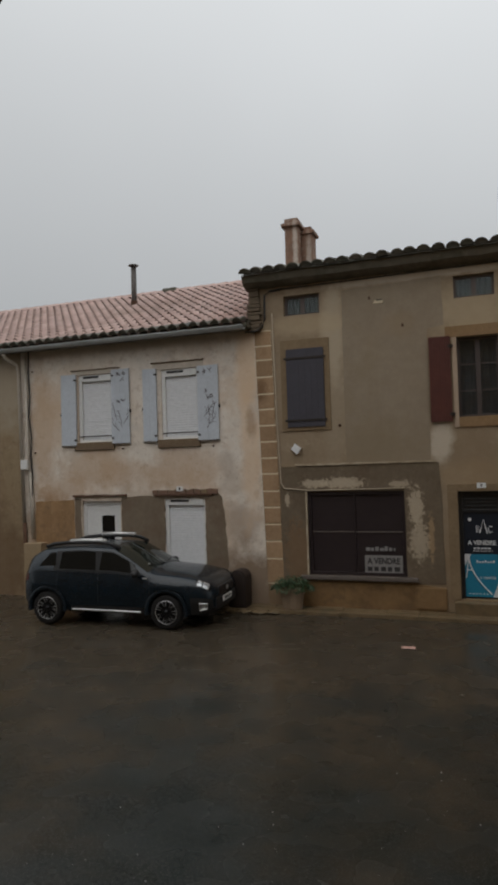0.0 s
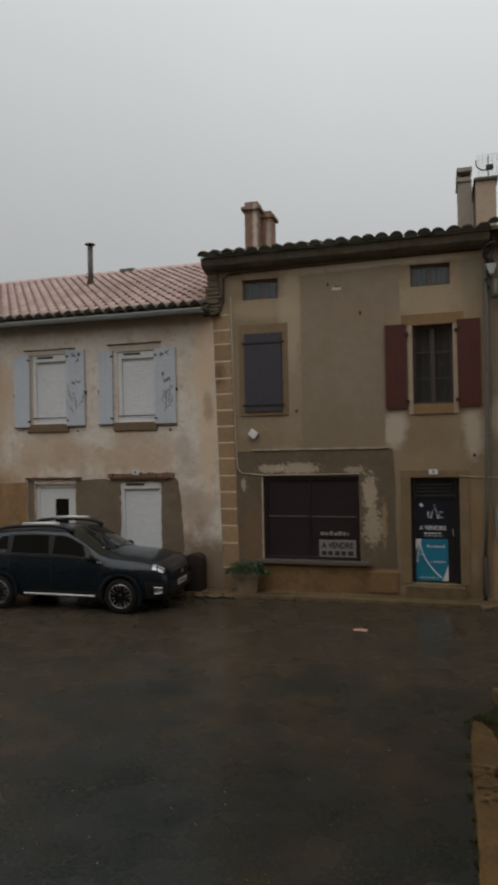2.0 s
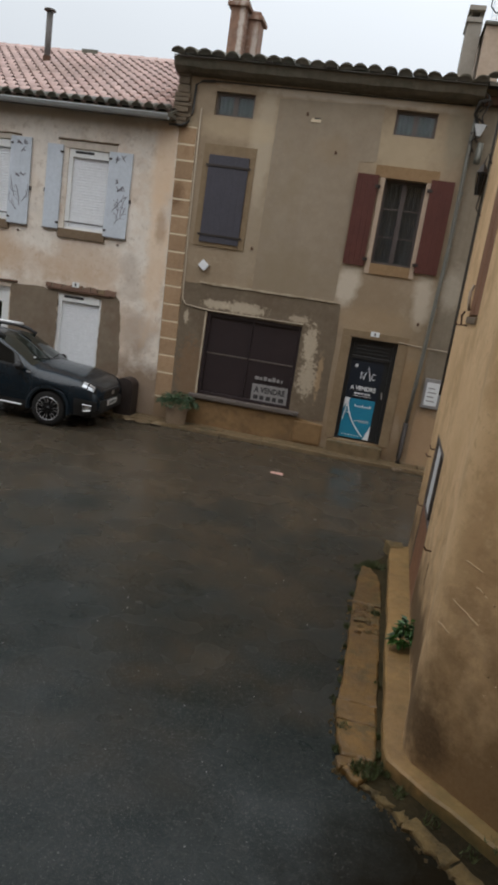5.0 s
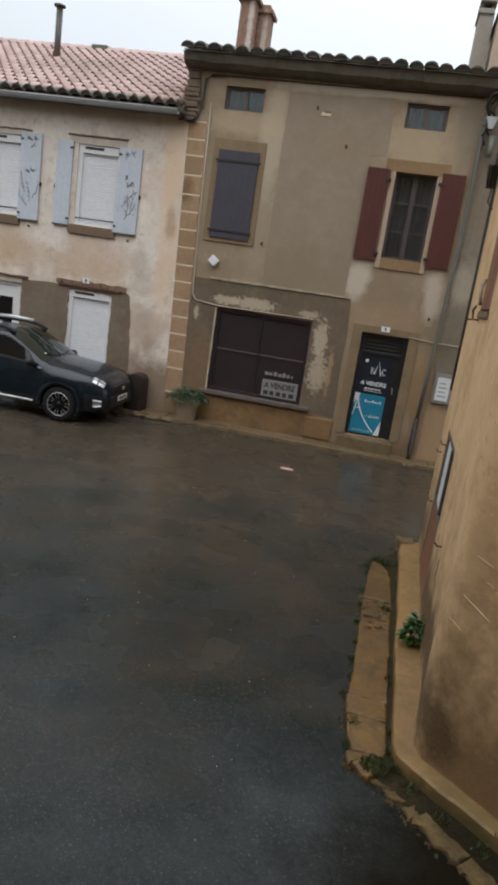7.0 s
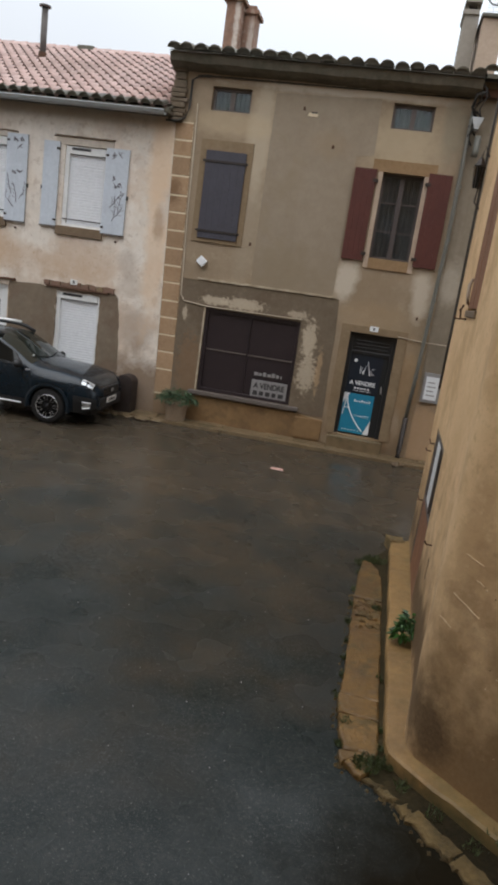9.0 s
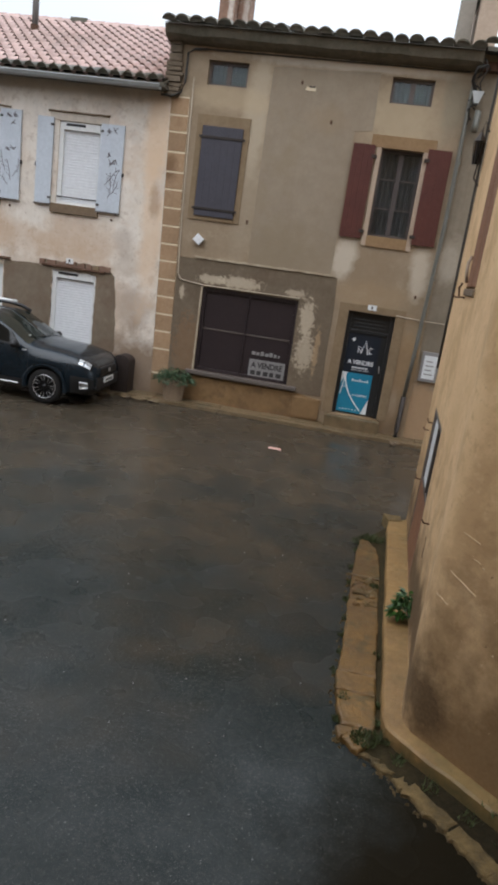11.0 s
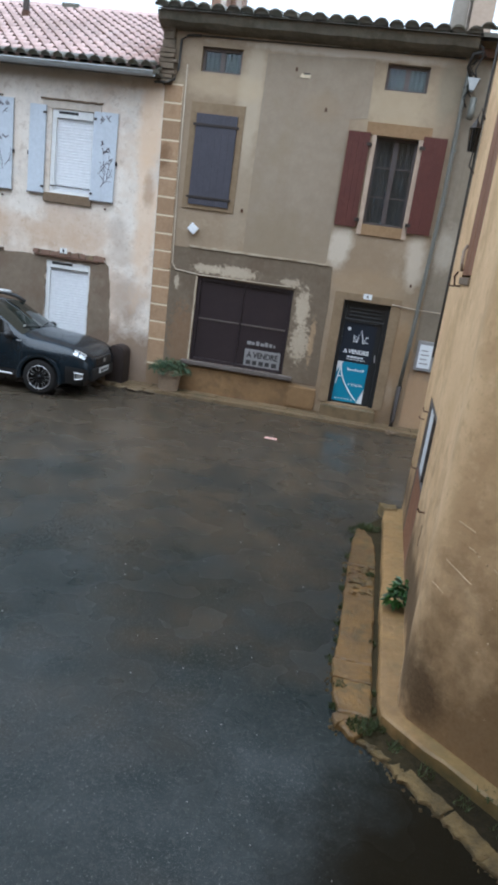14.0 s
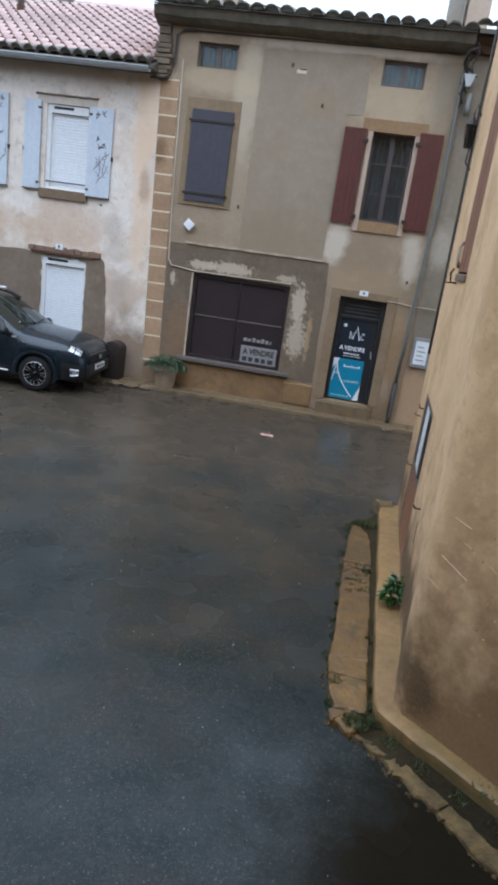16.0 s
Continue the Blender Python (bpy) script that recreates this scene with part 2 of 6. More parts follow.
plaster_c = material("peach_render", (0.76, 0.515, 0.28), (0.63, 0.405, 0.2), 0.82, 1.1, 40, 0.1, 0.14, mid_amount=0.2, contrast=0.18, mottle=(
    (1.8, (0.47, 0.29, 0.135), 0.55, 0.48), (7.0, (0.78, 0.56, 0.33), 0.35, 0.56), (12.0, (0.42, 0.25, 0.11), 0.5, 0.56), (40.0, (0.3, 0.18, 0.08), 0.45, 0.6)), stains=(
    (1.75, 0.3, 1.3, 1.25, (0.17, 0.092, 0.032), 0.88), (1.45, 1.5, 0.5, 0.35, (0.45, 0.27, 0.12), 0.5), (1.6, 2.2, 0.5, 0.35, (0.48, 0.31, 0.16), 0.5), (0.8, 0.45, 0.17, 0.26, (0.085, 0.046, 0.015), 0.9)))
ledge_mat = material("ochre_cement_ledge", (0.35, 0.205, 0.072), (0.18, 0.102, 0.035), 0.55, 2.6, 30, 0.3, 0.4, contrast=0.14, streak=0.0, mottle=((6.0, (0.12, 0.085, 0.03), 0.5, 0.58),), stains=((1.35, 0.0, 0.8, 0.13, (0.05, 0.042, 0.018), 1.0), (1.3, 0.1, 0.5, 0.6, (0.17, 0.13, 0.045), 0.5)))
kerb_mat = material("worn_ochre_kerbstone", (0.235, 0.125, 0.031), (0.1, 0.056, 0.016), 0.45, 2.0, 28, 0.35, 0.35, vary=0.06, contrast=0.14, mottle=((2.2, (0.085, 0.046, 0.016), 0.75, 0.48), (6.0, (0.05, 0.044, 0.015), 0.75, 0.52), (16.0, (0.34, 0.19, 0.06), 0.4, 0.58)))
rubble_mat = material("broken_ochre_concrete", (0.235, 0.152, 0.053), (0.075, 0.052, 0.018), 0.7, 9.0, 45, 0.8, 0.55, vary=0.2, contrast=0.14)
# the stain turns the strip nearly black past x = 0.55
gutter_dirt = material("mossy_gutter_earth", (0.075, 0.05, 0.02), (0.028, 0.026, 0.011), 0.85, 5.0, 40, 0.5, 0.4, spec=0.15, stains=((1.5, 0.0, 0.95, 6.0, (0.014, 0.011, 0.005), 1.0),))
pave_mat = material("wet_pavement_stone", (0.2, 0.14, 0.075), (0.12, 0.085, 0.045), 0.4, 2.0, 50, 0.4, 0.35, vary=0.1, contrast=0.15, mottle=((4.0, (0.06, 0.055, 0.026), 0.6, 0.54), (9.0, (0.3, 0.23, 0.14), 0.4, 0.6)))
tile_mat = material("rose_terracotta_tile", (0.6, 0.43, 0.38), (0.5, 0.33, 0.28), 0.22, 0.7, 30, 0.15, 0.3, vary=0.12, stains=((-8.0, 7.4, 1.5, 0.4, (0.25, 0.18, 0.14), 0.35),))
# darker tile colour, for dirt and for shade painted between the tiles
tile_lip = material("shaded_terracotta_lip", (0.2, 0.13, 0.108), (0.12, 0.078, 0.064), 0.5, 2.0, 30, 0.2, 0.3, vary=0.25)
tile_dark = material("mossy_brown_tile", (0.125, 0.105, 0.075), (0.07, 0.068, 0.048), 0.5, 3.0, 30, 0.3, 0.3, vary=0.3, mottle=((7.0, (0.05, 0.06, 0.035), 0.6, 0.52),))
brick_mat = material("weathered_brick_chimney", (0.33, 0.185, 0.12), (0.19, 0.108, 0.075), 0.85, 3.0, 22, 0.5, 0.35, stains=((-3.93, 8.1, 0.06, 0.9, (0.62, 0.55, 0.48), 0.9), (-3.68, 8.0, 0.07, 0.6, (0.62, 0.55, 0.48), 0.8)), streak=0.5, streak_colour=(0.46, 0.38, 0.31), contrast=0.15, mottle=((3.0, (0.55, 0.48, 0.41), 0.75, 0.56), (8.0, (0.13, 0.085, 0.065), 0.5, 0.58)))
old_brick = material("dull_old_brick", (0.25, 0.15, 0.105), (0.17, 0.1, 0.072), 0.9, 6, 40, 0.3, 0.3)
grey_stack = material("grey_rendered_chimney", (0.36, 0.32, 0.27), (0.27, 0.24, 0.2), 0.9, 2.0, 40, 0.2, 0.2)
fascia_mat = material("dark_weathered_eave", (0.19, 0.165, 0.125), (0.12, 0.108, 0.08), 0.85, 2.0, 40, 0.4, 0.35, streak=0.5, streak_colour=(0.07, 0.065, 0.048), mottle=((3.0, (0.08, 0.08, 0.055), 0.6, 0.5), (9.0, (0.3, 0.25, 0.18), 0.4, 0.62)))
rubble_dark = material("rough_brown_masonry", (0.2, 0.15, 0.1), (0.1, 0.078, 0.052), 0.9, 4.0, 30, 0.8, 0.4, contrast=0.15, mottle=((6.0, (0.3, 0.24, 0.17), 0.5, 0.57),))
old_zinc = material("green_grey_old_zinc", (0.19, 0.19, 0.165), (0.14, 0.138, 0.115), 0.5, 4, 40, 0.05, 0.2, metal=0.15, streak=0.4, streak_colour=(0.13, 0.12, 0.095))
zinc = material("grey_zinc", (0.46, 0.48, 0.48), (0.37, 0.385, 0.39), 0.45, 4, 40, 0.05, 0.15, metal=0.2)
pvc_pipe = material("pale_plastic_pipe", (0.5, 0.44, 0.37), (0.42, 0.37, 0.3), 0.5, 3, 40, 0.02, 0.15)
iron = material("dark_iron", (0.03, 0.026, 0.023), (0.045, 0.032, 0.025), 0.55, 8, 60, 0.1, 0.2, metal=0.4)
rust_iron = material("rusty_iron", (0.13, 0.06, 0.03), (0.08, 0.04, 0.022), 0.75, 12, 60, 0.3, 0.3, metal=0.2)
flue_mat = material("dull_grey_flue", (0.13, 0.115, 0.105), (0.09, 0.078, 0.07), 0.6, 8, 60, 0.1, 0.25, metal=0.3)
cable_mat = material("black_cable", (0.025, 0.023, 0.02), (0.04, 0.035, 0.03), 0.6, 8, 60, 0.0, 0.1)
cable_pale = material("pale_painted_cable", (0.5, 0.42, 0.32), (0.42, 0.34, 0.25), 0.6, 8, 60, 0.0, 0.1)
shutter_blue = material("pale_blue_shutter_paint", (0.57, 0.61, 0.665), (0.51, 0.55, 0.6), 0.6, 3, 50, 0.04, 0.08, streak=0.2, streak_colour=(0.36, 0.38, 0.42))
shutter_plum = material("plum_grey_shutter_paint", (0.054, 0.051, 0.066), (0.041, 0.038, 0.05), 0.6, 4, 50, 0.06, 0.15, streak=0.2, streak_colour=(0.05, 0.04, 0.045))
shutter_red = material("oxblood_shutter_paint", (0.105, 0.033, 0.024), (0.08, 0.025, 0.019), 0.65, 3, 50, 0.05, 0.15, streak=0.15, streak_colour=(0.06, 0.02, 0.016), spec=0.3)
shutter_brown = material("brown_shutter_paint", (0.28, 0.125, 0.06), (0.2, 0.088, 0.043), 0.6, 4, 50, 0.1, 0.2, streak=0.35, streak_colour=(0.1, 0.05, 0.03))
sketch_mat = material("faded_brown_brushwork", (0.17, 0.15, 0.165), (0.13, 0.11, 0.125), 0.7, 9, 50, 0.0, 0.1)
white_pvc = material("white_plastic", (0.78, 0.78, 0.77), (0.72, 0.72, 0.71), 0.4, 3, 50, 0.0, 0.06)
blind_mat = material("white_roller_blind", (0.8, 0.81, 0.83), (0.75, 0.76, 0.78), 0.45, 2, 50, 0.0, 0.06)
black_slot = material("black_vent", (0.015, 0.015, 0.016), (0.02, 0.02, 0.02), 0.6, 8, 50, 0.0, 0.1)
frame_wood = material("grey_brown_window_paint", (0.14, 0.115, 0.1), (0.1, 0.08, 0.07), 0.6, 5, 50, 0.1, 0.2)
window_dark = material("dark_window_paint", (0.07, 0.054, 0.05), (0.05, 0.038, 0.035), 0.6, 5, 50, 0.1, 0.2)
door_dark = material("near_black_door_paint", (0.018, 0.02, 0.022), (0.024, 0.025, 0.026), 0.35, 5, 50, 0.02, 0.15)
shop_dark = material("dark_brown_shop_panel", (0.036, 0.026, 0.027), (0.028, 0.02, 0.022), 0.36, 1.2, 40, 0.0, 0.03, rough_spread=0.03, spec=0.4)
poster_navy = material("navy_poster", (0.011, 0.017, 0.028), (0.014, 0.02, 0.032), 0.35, 5, 50, 0.0, 0.05)
poster_teal = material("teal_blue_poster", (0.02, 0.23, 0.36), (0.018, 0.2, 0.33), 0.4, 4, 50, 0.0, 0.05)
poster_white = material("white_print", (0.75, 0.77, 0.78), (0.7, 0.72, 0.74), 0.5, 5, 50, 0.0, 0.04)
sign_grey = material("pale_grey_sign", (0.27, 0.26, 0.255), (0.23, 0.22, 0.215), 0.5, 5, 50, 0.0, 0.1)
print_dark = material("dark_print", (0.03, 0.028, 0.03), (0.04, 0.036, 0.036), 0.5, 5, 50, 0.0, 0.05)
curtain_mat = material("dull_teal_curtain", (0.095, 0.12, 0.105), (0.055, 0.072, 0.064), 0.9, 6, 40, 0.1, 0.1)
# net curtain whose blue-grey also stands in for sky reflected in panes
net_mat = material("blue_grey_net", (0.06, 0.066, 0.076), (0.035, 0.039, 0.046), 0.9, 3, 40, 0.1, 0.2, mottle=((4.0, (0.09, 0.096, 0.105), 0.5, 0.55),))
# dark blue-grey stands in for unlit rooms and faint reflections in panes
room_dark = material("room_shade", (0.055, 0.057, 0.06), (0.04, 0.042, 0.045), 0.9, 2, 40, 0.0, 0.1)
def wet_asphalt():
    """Worn asphalt under a broken film of rain: mottled colour, patches of smoother water, coarse grit."""
    m = bpy.data.materials.new("wet_asphalt")
    m.use_nodes = True
    n, l = m.node_tree.nodes, m.node_tree.links
    b = n["Principled BSDF"]
    pos = n.new("ShaderNodeNewGeometry").outputs["Position"]

    def tex(scale, detail, rgh):
        t = n.new("ShaderNodeTexNoise")
        t.inputs["Scale"].default_value, t.inputs["Detail"].default_value, t.inputs["Roughness"].default_value = scale, detail, rgh
        l.new(pos, t.inputs["Vector"])
        return t.outputs["Fac"]

    def span(v, a, c, lo, hi):
        r = n.new("ShaderNodeMapRange")
        for k, x in zip(("From Min", "From Max", "To Min", "To Max"), (a, c, lo, hi)):
            r.inputs[k].default_value = x
        l.new(v, r.inputs["Value"])
        return r.outputs[0]

    def mix(f, a, c):
        x = n.new("ShaderNodeMix")
        x.data_type = 'RGBA'
        l.new(f, x.inputs[0])
        for s, v in ((x.inputs[6], a), (x.inputs[7], c)):
            if isinstance(v, tuple):
                s.default_value = (*v, 1)
            else:
                l.new(v, s)
        return x.outputs[2]

    worn, blot, grain, grit = tex(0.45, 4.0, 0.6), tex(2.6, 4.0, 0.58), tex(24.0, 4.0, 0.7), tex(170.0, 2.0, 0.6)
    stone = n.new("ShaderNodeTexVoronoi")
    stone.inputs["Scale"].default_value = 95.0
    l.new(pos, stone.inputs["Vector"])
    # brown silt far off, cleaner teal near; the tint also paints in reflections
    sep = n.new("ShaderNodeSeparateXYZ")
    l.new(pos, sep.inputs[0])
    road_tint = n.new("ShaderNodeMath")
    road_tint.operation = 'MULTIPLY_ADD'
    l.new(sep.outputs["Y"], road_tint.inputs[0])
    road_tint.inputs[1].default_value = -0.045
    l.new(worn, road_tint.inputs[2])
    near_tint = span(road_tint.outputs[0], 0.06, 0.35, 0, 1)
    col = mix(near_tint, (0.06, 0.0445, 0.0285), (0.0085, 0.0135, 0.0125))
    patchy = tex(1.3, 7.0, 0.66)
    col = mix(span(blot, 0.4, 0.7, 0, 0.4), col, (0.008, 0.0088, 0.0078))
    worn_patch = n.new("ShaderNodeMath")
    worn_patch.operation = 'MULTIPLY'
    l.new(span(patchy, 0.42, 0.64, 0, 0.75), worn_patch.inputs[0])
    l.new(near_tint, worn_patch.inputs[1])
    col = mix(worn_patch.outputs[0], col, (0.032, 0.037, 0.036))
    col = mix(span(grain, 0.52, 0.66, 0, 0.65), col, (0.044, 0.046, 0.04))
    # pale aggregate specks, coloured brighter for the sky they catch
    col = mix(span(grit, 0.58, 0.72, 0, 0.75), col, (0.12, 0.115, 0.1))
    col = mix(span(tex(60.0, 3.0, 0.7), 0.61, 0.68, 0, 0.75), col, (0.16, 0.16, 0.145))
    col = mix(span(tex(38.0, 3.0, 0.7), 0.58, 0.66, 0, 0.6), col, (0.006, 0.0065, 0.006))
    # painted darkening at the lane mouth, where the road mirrors less sky
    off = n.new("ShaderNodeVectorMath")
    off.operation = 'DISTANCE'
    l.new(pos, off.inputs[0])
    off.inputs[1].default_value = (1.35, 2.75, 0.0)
    lane_reach = n.new("ShaderNodeMath")
    lane_reach.operation = 'MULTIPLY_ADD'
    l.new(blot, lane_reach.inputs[0])
    lane_reach.inputs[1].default_value = 0.8
    l.new(off.outputs["Value"], lane_reach.inputs[2])
    lane_dark = span(lane_reach.outputs[0], 1.25, 1.9, 0.9, 0.0)
    col = mix(lane_dark, col, (0.012, 0.0088, 0.0045))
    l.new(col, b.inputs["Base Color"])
    l.new(span(lane_dark, 0.0, 0.9, 0.162, 0.05), b.inputs["Specular IOR Level"])
    ad = n.new("ShaderNodeMath")
    ad.operation = 'MULTIPLY_ADD'
    l.new(worn, ad.inputs[0])
    ad.inputs[1].default_value = 0.35
    l.new(tex(1.6, 2.0, 0.5), ad.inputs[2])
    l.new(span(ad.outputs[0], 0.5, 0.85, 0.15, 0.36), b.inputs["Roughness"])
    ht = n.new("ShaderNodeMath")
    ht.operation = 'MULTIPLY_ADD'
    l.new(stone.outputs["Distance"], ht.inputs[0])
    ht.inputs[1].default_value = -0.7
    l.new(grain, ht.inputs[2])
    bp = n.new("ShaderNodeBump")
    bp.inputs["Strength"].default_value, bp.inputs["Distance"].default_value = 0.06, 0.004
    l.new(ht.outputs[0], bp.inputs["Height"])
    l.new(bp.outputs[0], b.inputs["Normal"])
    return m


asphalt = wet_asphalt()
leaf_dark = material("dark_green_leaf", (0.04, 0.095, 0.03), (0.024, 0.06, 0.019), 0.5, 9, 50, 0.0, 0.12, vary=0.3)
leaf_mat = material("green_leaf", (0.06, 0.15, 0.025), (0.035, 0.09, 0.017), 0.45, 9, 50, 0.0, 0.12, vary=0.3)
moss_mat = material("weed_green", (0.07, 0.085, 0.02), (0.04, 0.055, 0.014), 0.7, 9, 50, 0.0, 0.15, vary=0.3)
planter_mat = material("weathered_stone_planter", (0.34, 0.25, 0.17), (0.22, 0.16, 0.105), 0.85, 6, 50, 0.3, 0.25)
bin_mat = material("dark_brown_plastic_bin", (0.03, 0.018, 0.014), (0.02, 0.013, 0.01), 0.6, 5, 50, 0.05, 0.2)
litter_mat = material("salmon_paper", (0.5, 0.19, 0.13), (0.6, 0.46, 0.4), 0.6, 20, 60, 0.0, 0.1)
car_paint = material("dark_blue_car_paint", (0.006, 0.012, 0.0185), (0.008, 0.015, 0.022), 0.24, 3, 60, 0.0, 0.06, rough_spread=0.05, spec=0.3)
car_paint.node_tree.nodes["Principled BSDF"].inputs["Coat Weight"].default_value = 0.3
car_paint.node_tree.nodes["Principled BSDF"].inputs["Coat Roughness"].default_value = 0.06
car_plastic = material("black_textured_plastic", (0.011, 0.011, 0.012), (0.015, 0.0145, 0.0145), 0.55, 8, 90, 0.05, 0.2)
car_glass = material("tinted_car_glass", (0.005, 0.006, 0.007), (0.007, 0.008, 0.008), 0.05, 4, 50, 0.0, 0.02, rough_spread=0.01, spec=0.45)
screen_glass = material("windscreen_glass", (0.016, 0.022, 0.018), (0.01, 0.014, 0.012), 0.06, 2, 50, 0.0, 0.05, rough_spread=0.02, spec=0.35)
silver = material("silver_trim", (0.6, 0.6, 0.6), (0.52, 0.52, 0.52), 0.35, 5, 50, 0.0, 0.08, metal=0.6)
rubber = material("tyre_rubber", (0.016, 0.015, 0.015), (0.022, 0.021, 0.02), 0.85, 8, 60, 0.15, 0.2, spec=0.2)
rim_mat = material("dark_alloy", (0.03, 0.03, 0.032), (0.02, 0.02, 0.022), 0.35, 5, 50, 0.0, 0.1, metal=0.7)
lamp_glass = material("clear_headlamp", (0.75, 0.77, 0.78), (0.5, 0.51, 0.52), 0.15, 25, 60, 0.0, 0.1, metal=0.5, contrast=0.1)
plate_mat = material("white_number_plate", (0.7, 0.7, 0.68), (0.65, 0.65, 0.63), 0.4, 8, 50, 0.0, 0.05)
glass_mat = bpy.data.materials.new("window_glass")
glass_mat.use_nodes = True
gb = glass_mat.node_tree.nodes["Principled BSDF"]
gb.inputs["Base Color"].default_value = (0.85, 0.9, 0.9, 1)
gb.inputs["Transmission Weight"].default_value, gb.inputs["Roughness"].default_value, gb.inputs["IOR"].default_value = 1.0, 0.02, 1.45


# ---------------------------------------------------------------- mesh helpers
def part(name, bm, mat, parent=None, label="", smooth=False):
    """Links a bmesh as one mesh object, under a thing or a part."""
    me = bpy.data.meshes.new(name)
    bm.normal_update()
    bm.to_mesh(me)
    bm.free()
    me.materials.append(mat)
    if smooth:
        me.polygons.foreach_set("use_smooth", [True] * len(me.polygons))
    ob = new(name, me)
    if parent:
        ob.parent = parent
    return tagged(ob, label)


def thing(name, label, category, group="", kind="", at=(0, 0, 0)):
    ob = new(name)
    ob.location = at
    ob.empty_display_size = 0.2
    return tagged(ob, label, category, group, kind)


def add_box(bm, x0, x1, y0, y1, z0, z1, bevel=0.0):
    m = Matrix.LocRotScale(((x0 + x1) / 2, (y0 + y1) / 2, (z0 + z1) / 2), None, (abs(x1 - x0), abs(y1 - y0), abs(z1 - z0)))
    made = bmesh.ops.create_cube(bm, size=1.0, matrix=m)
    if bevel:
        edges = {e for v in made["verts"] for e in v.link_edges}
        bmesh.ops.bevel(bm, geom=list(edges), offset=bevel, segments=2, affect='EDGES', profile=0.6)
    return bm


def box(x0, x1, y0, y1, z0, z1, bevel=0.0):
    return add_box(bmesh.new(), x0, x1, y0, y1, z0, z1, bevel)


def tube(points, radius, sides=8, bm=None, closed=True):
    """A pipe along a line of points."""
    bm = bm or bmesh.new()
    pts = [Vector(p) for p in points]
    rings = []
    for i, p in enumerate(pts):
        d = (pts[min(i + 1, len(pts) - 1)] - pts[max(i - 1, 0)]).normalized()
        side = d.cross(Vector((0, 0, 1)) if abs(d.z) < 0.95 else Vector((1, 0, 0))).normalized()
        up = side.cross(d)
        rings.append([bm.verts.new(p + radius * (math.cos(a) * side + math.sin(a) * up)) for a in (2 * math.pi * k / sides for k in range(sides))])
    for a, b in zip(rings, rings[1:]):
        for k in range(sides):
            bm.faces.new((a[k], a[(k + 1) % sides], b[(k + 1) % sides], b[k]))
    if closed:
        bm.faces.new(rings[0])
        bm.faces.new(list(reversed(rings[-1])))
    bmesh.ops.recalc_face_normals(bm, faces=bm.faces[:])
    return bm


def prism(outline, y0, y1, bm=None):
    """An outline in x, z given thickness from y0 (front) to y1."""
    bm = bm or bmesh.new()
    a = [bm.verts.new((x, y0, z)) for x, z in outline]
    b = [bm.verts.new((x, y1, z)) for x, z in outline]
    faces = [bm.faces.new(a), bm.faces.new(list(reversed(b)))]
    for i in range(len(a)):
        j = (i + 1) % len(a)
        faces.append(bm.faces.new((a[j], a[i], b[i], b[j])))
    bmesh.ops.recalc_face_normals(bm, faces=faces)
    return bm


def ragged(outline, step=0.09, amount=0.03, seed=0):
    """Breaks an outline up into short uneven steps."""
    rnd = random.Random(seed)
    out = []
    for (x0, z0), (x1, z1) in zip(outline, outline[1:] + outline[:1]):
        k = max(1, int(math.hypot(x1 - x0, z1 - z0) / step))
        for i in range(k):
            out.append((x0 + (x1 - x0) * i / k + rnd.uniform(-amount, amount), z0 + (z1 - z0) * i / k + rnd.uniform(-amount, amount)))
    return out


def wall_mesh(x0, x1, z0, z1, front, thick, holes=()):
    """A wall along x whose openings (x0, x1, z0, z1) go right through."""
    xs = sorted({x0, x1, *(v for h in holes for v in h[:2])})
    zs = sorted({z0, z1, *(v for h in holes for v in h[2:])})
    bm, vs = bmesh.new(), {}

    def vert(i, j, k):
        if (i, j, k) not in vs:
            vs[i, j, k] = bm.verts.new((xs[i], front + thick * k, zs[j]))
        return vs[i, j, k]

    def solid(i, j):
        if not (0 <= i < len(xs) - 1 and 0 <= j < len(zs) - 1):
            return False
        cx, cz = (xs[i] + xs[i + 1]) / 2, (zs[j] + zs[j + 1]) / 2
        return not any(h[0] < cx < h[1] and h[2] < cz < h[3] for h in holes)

    for i in range(len(xs) - 1):
        for j in range(len(zs) - 1):
            if not solid(i, j):
                continue
            bm.faces.new([vert(*c) for c in ((i, j, 0), (i + 1, j, 0), (i + 1, j + 1, 0), (i, j + 1, 0))])
            bm.faces.new([vert(*c) for c in ((i, j + 1, 1), (i + 1, j + 1, 1), (i + 1, j, 1), (i, j, 1))])
            for (di, dj), (p, q) in {(-1, 0): ((i, j), (i, j + 1)), (1, 0): ((i + 1, j), (i + 1, j + 1)), (0, -1): ((i, j), (i + 1, j)), (0, 1): ((i, j + 1), (i + 1, j + 1))}.items():
                if not solid(i + di, j + dj):
                    bm.faces.new([vert(*p, 0), vert(*q, 0), vert(*q, 1), vert(*p, 1)])
    bmesh.ops.recalc_face_normals(bm, faces=bm.faces[:])
    return bm


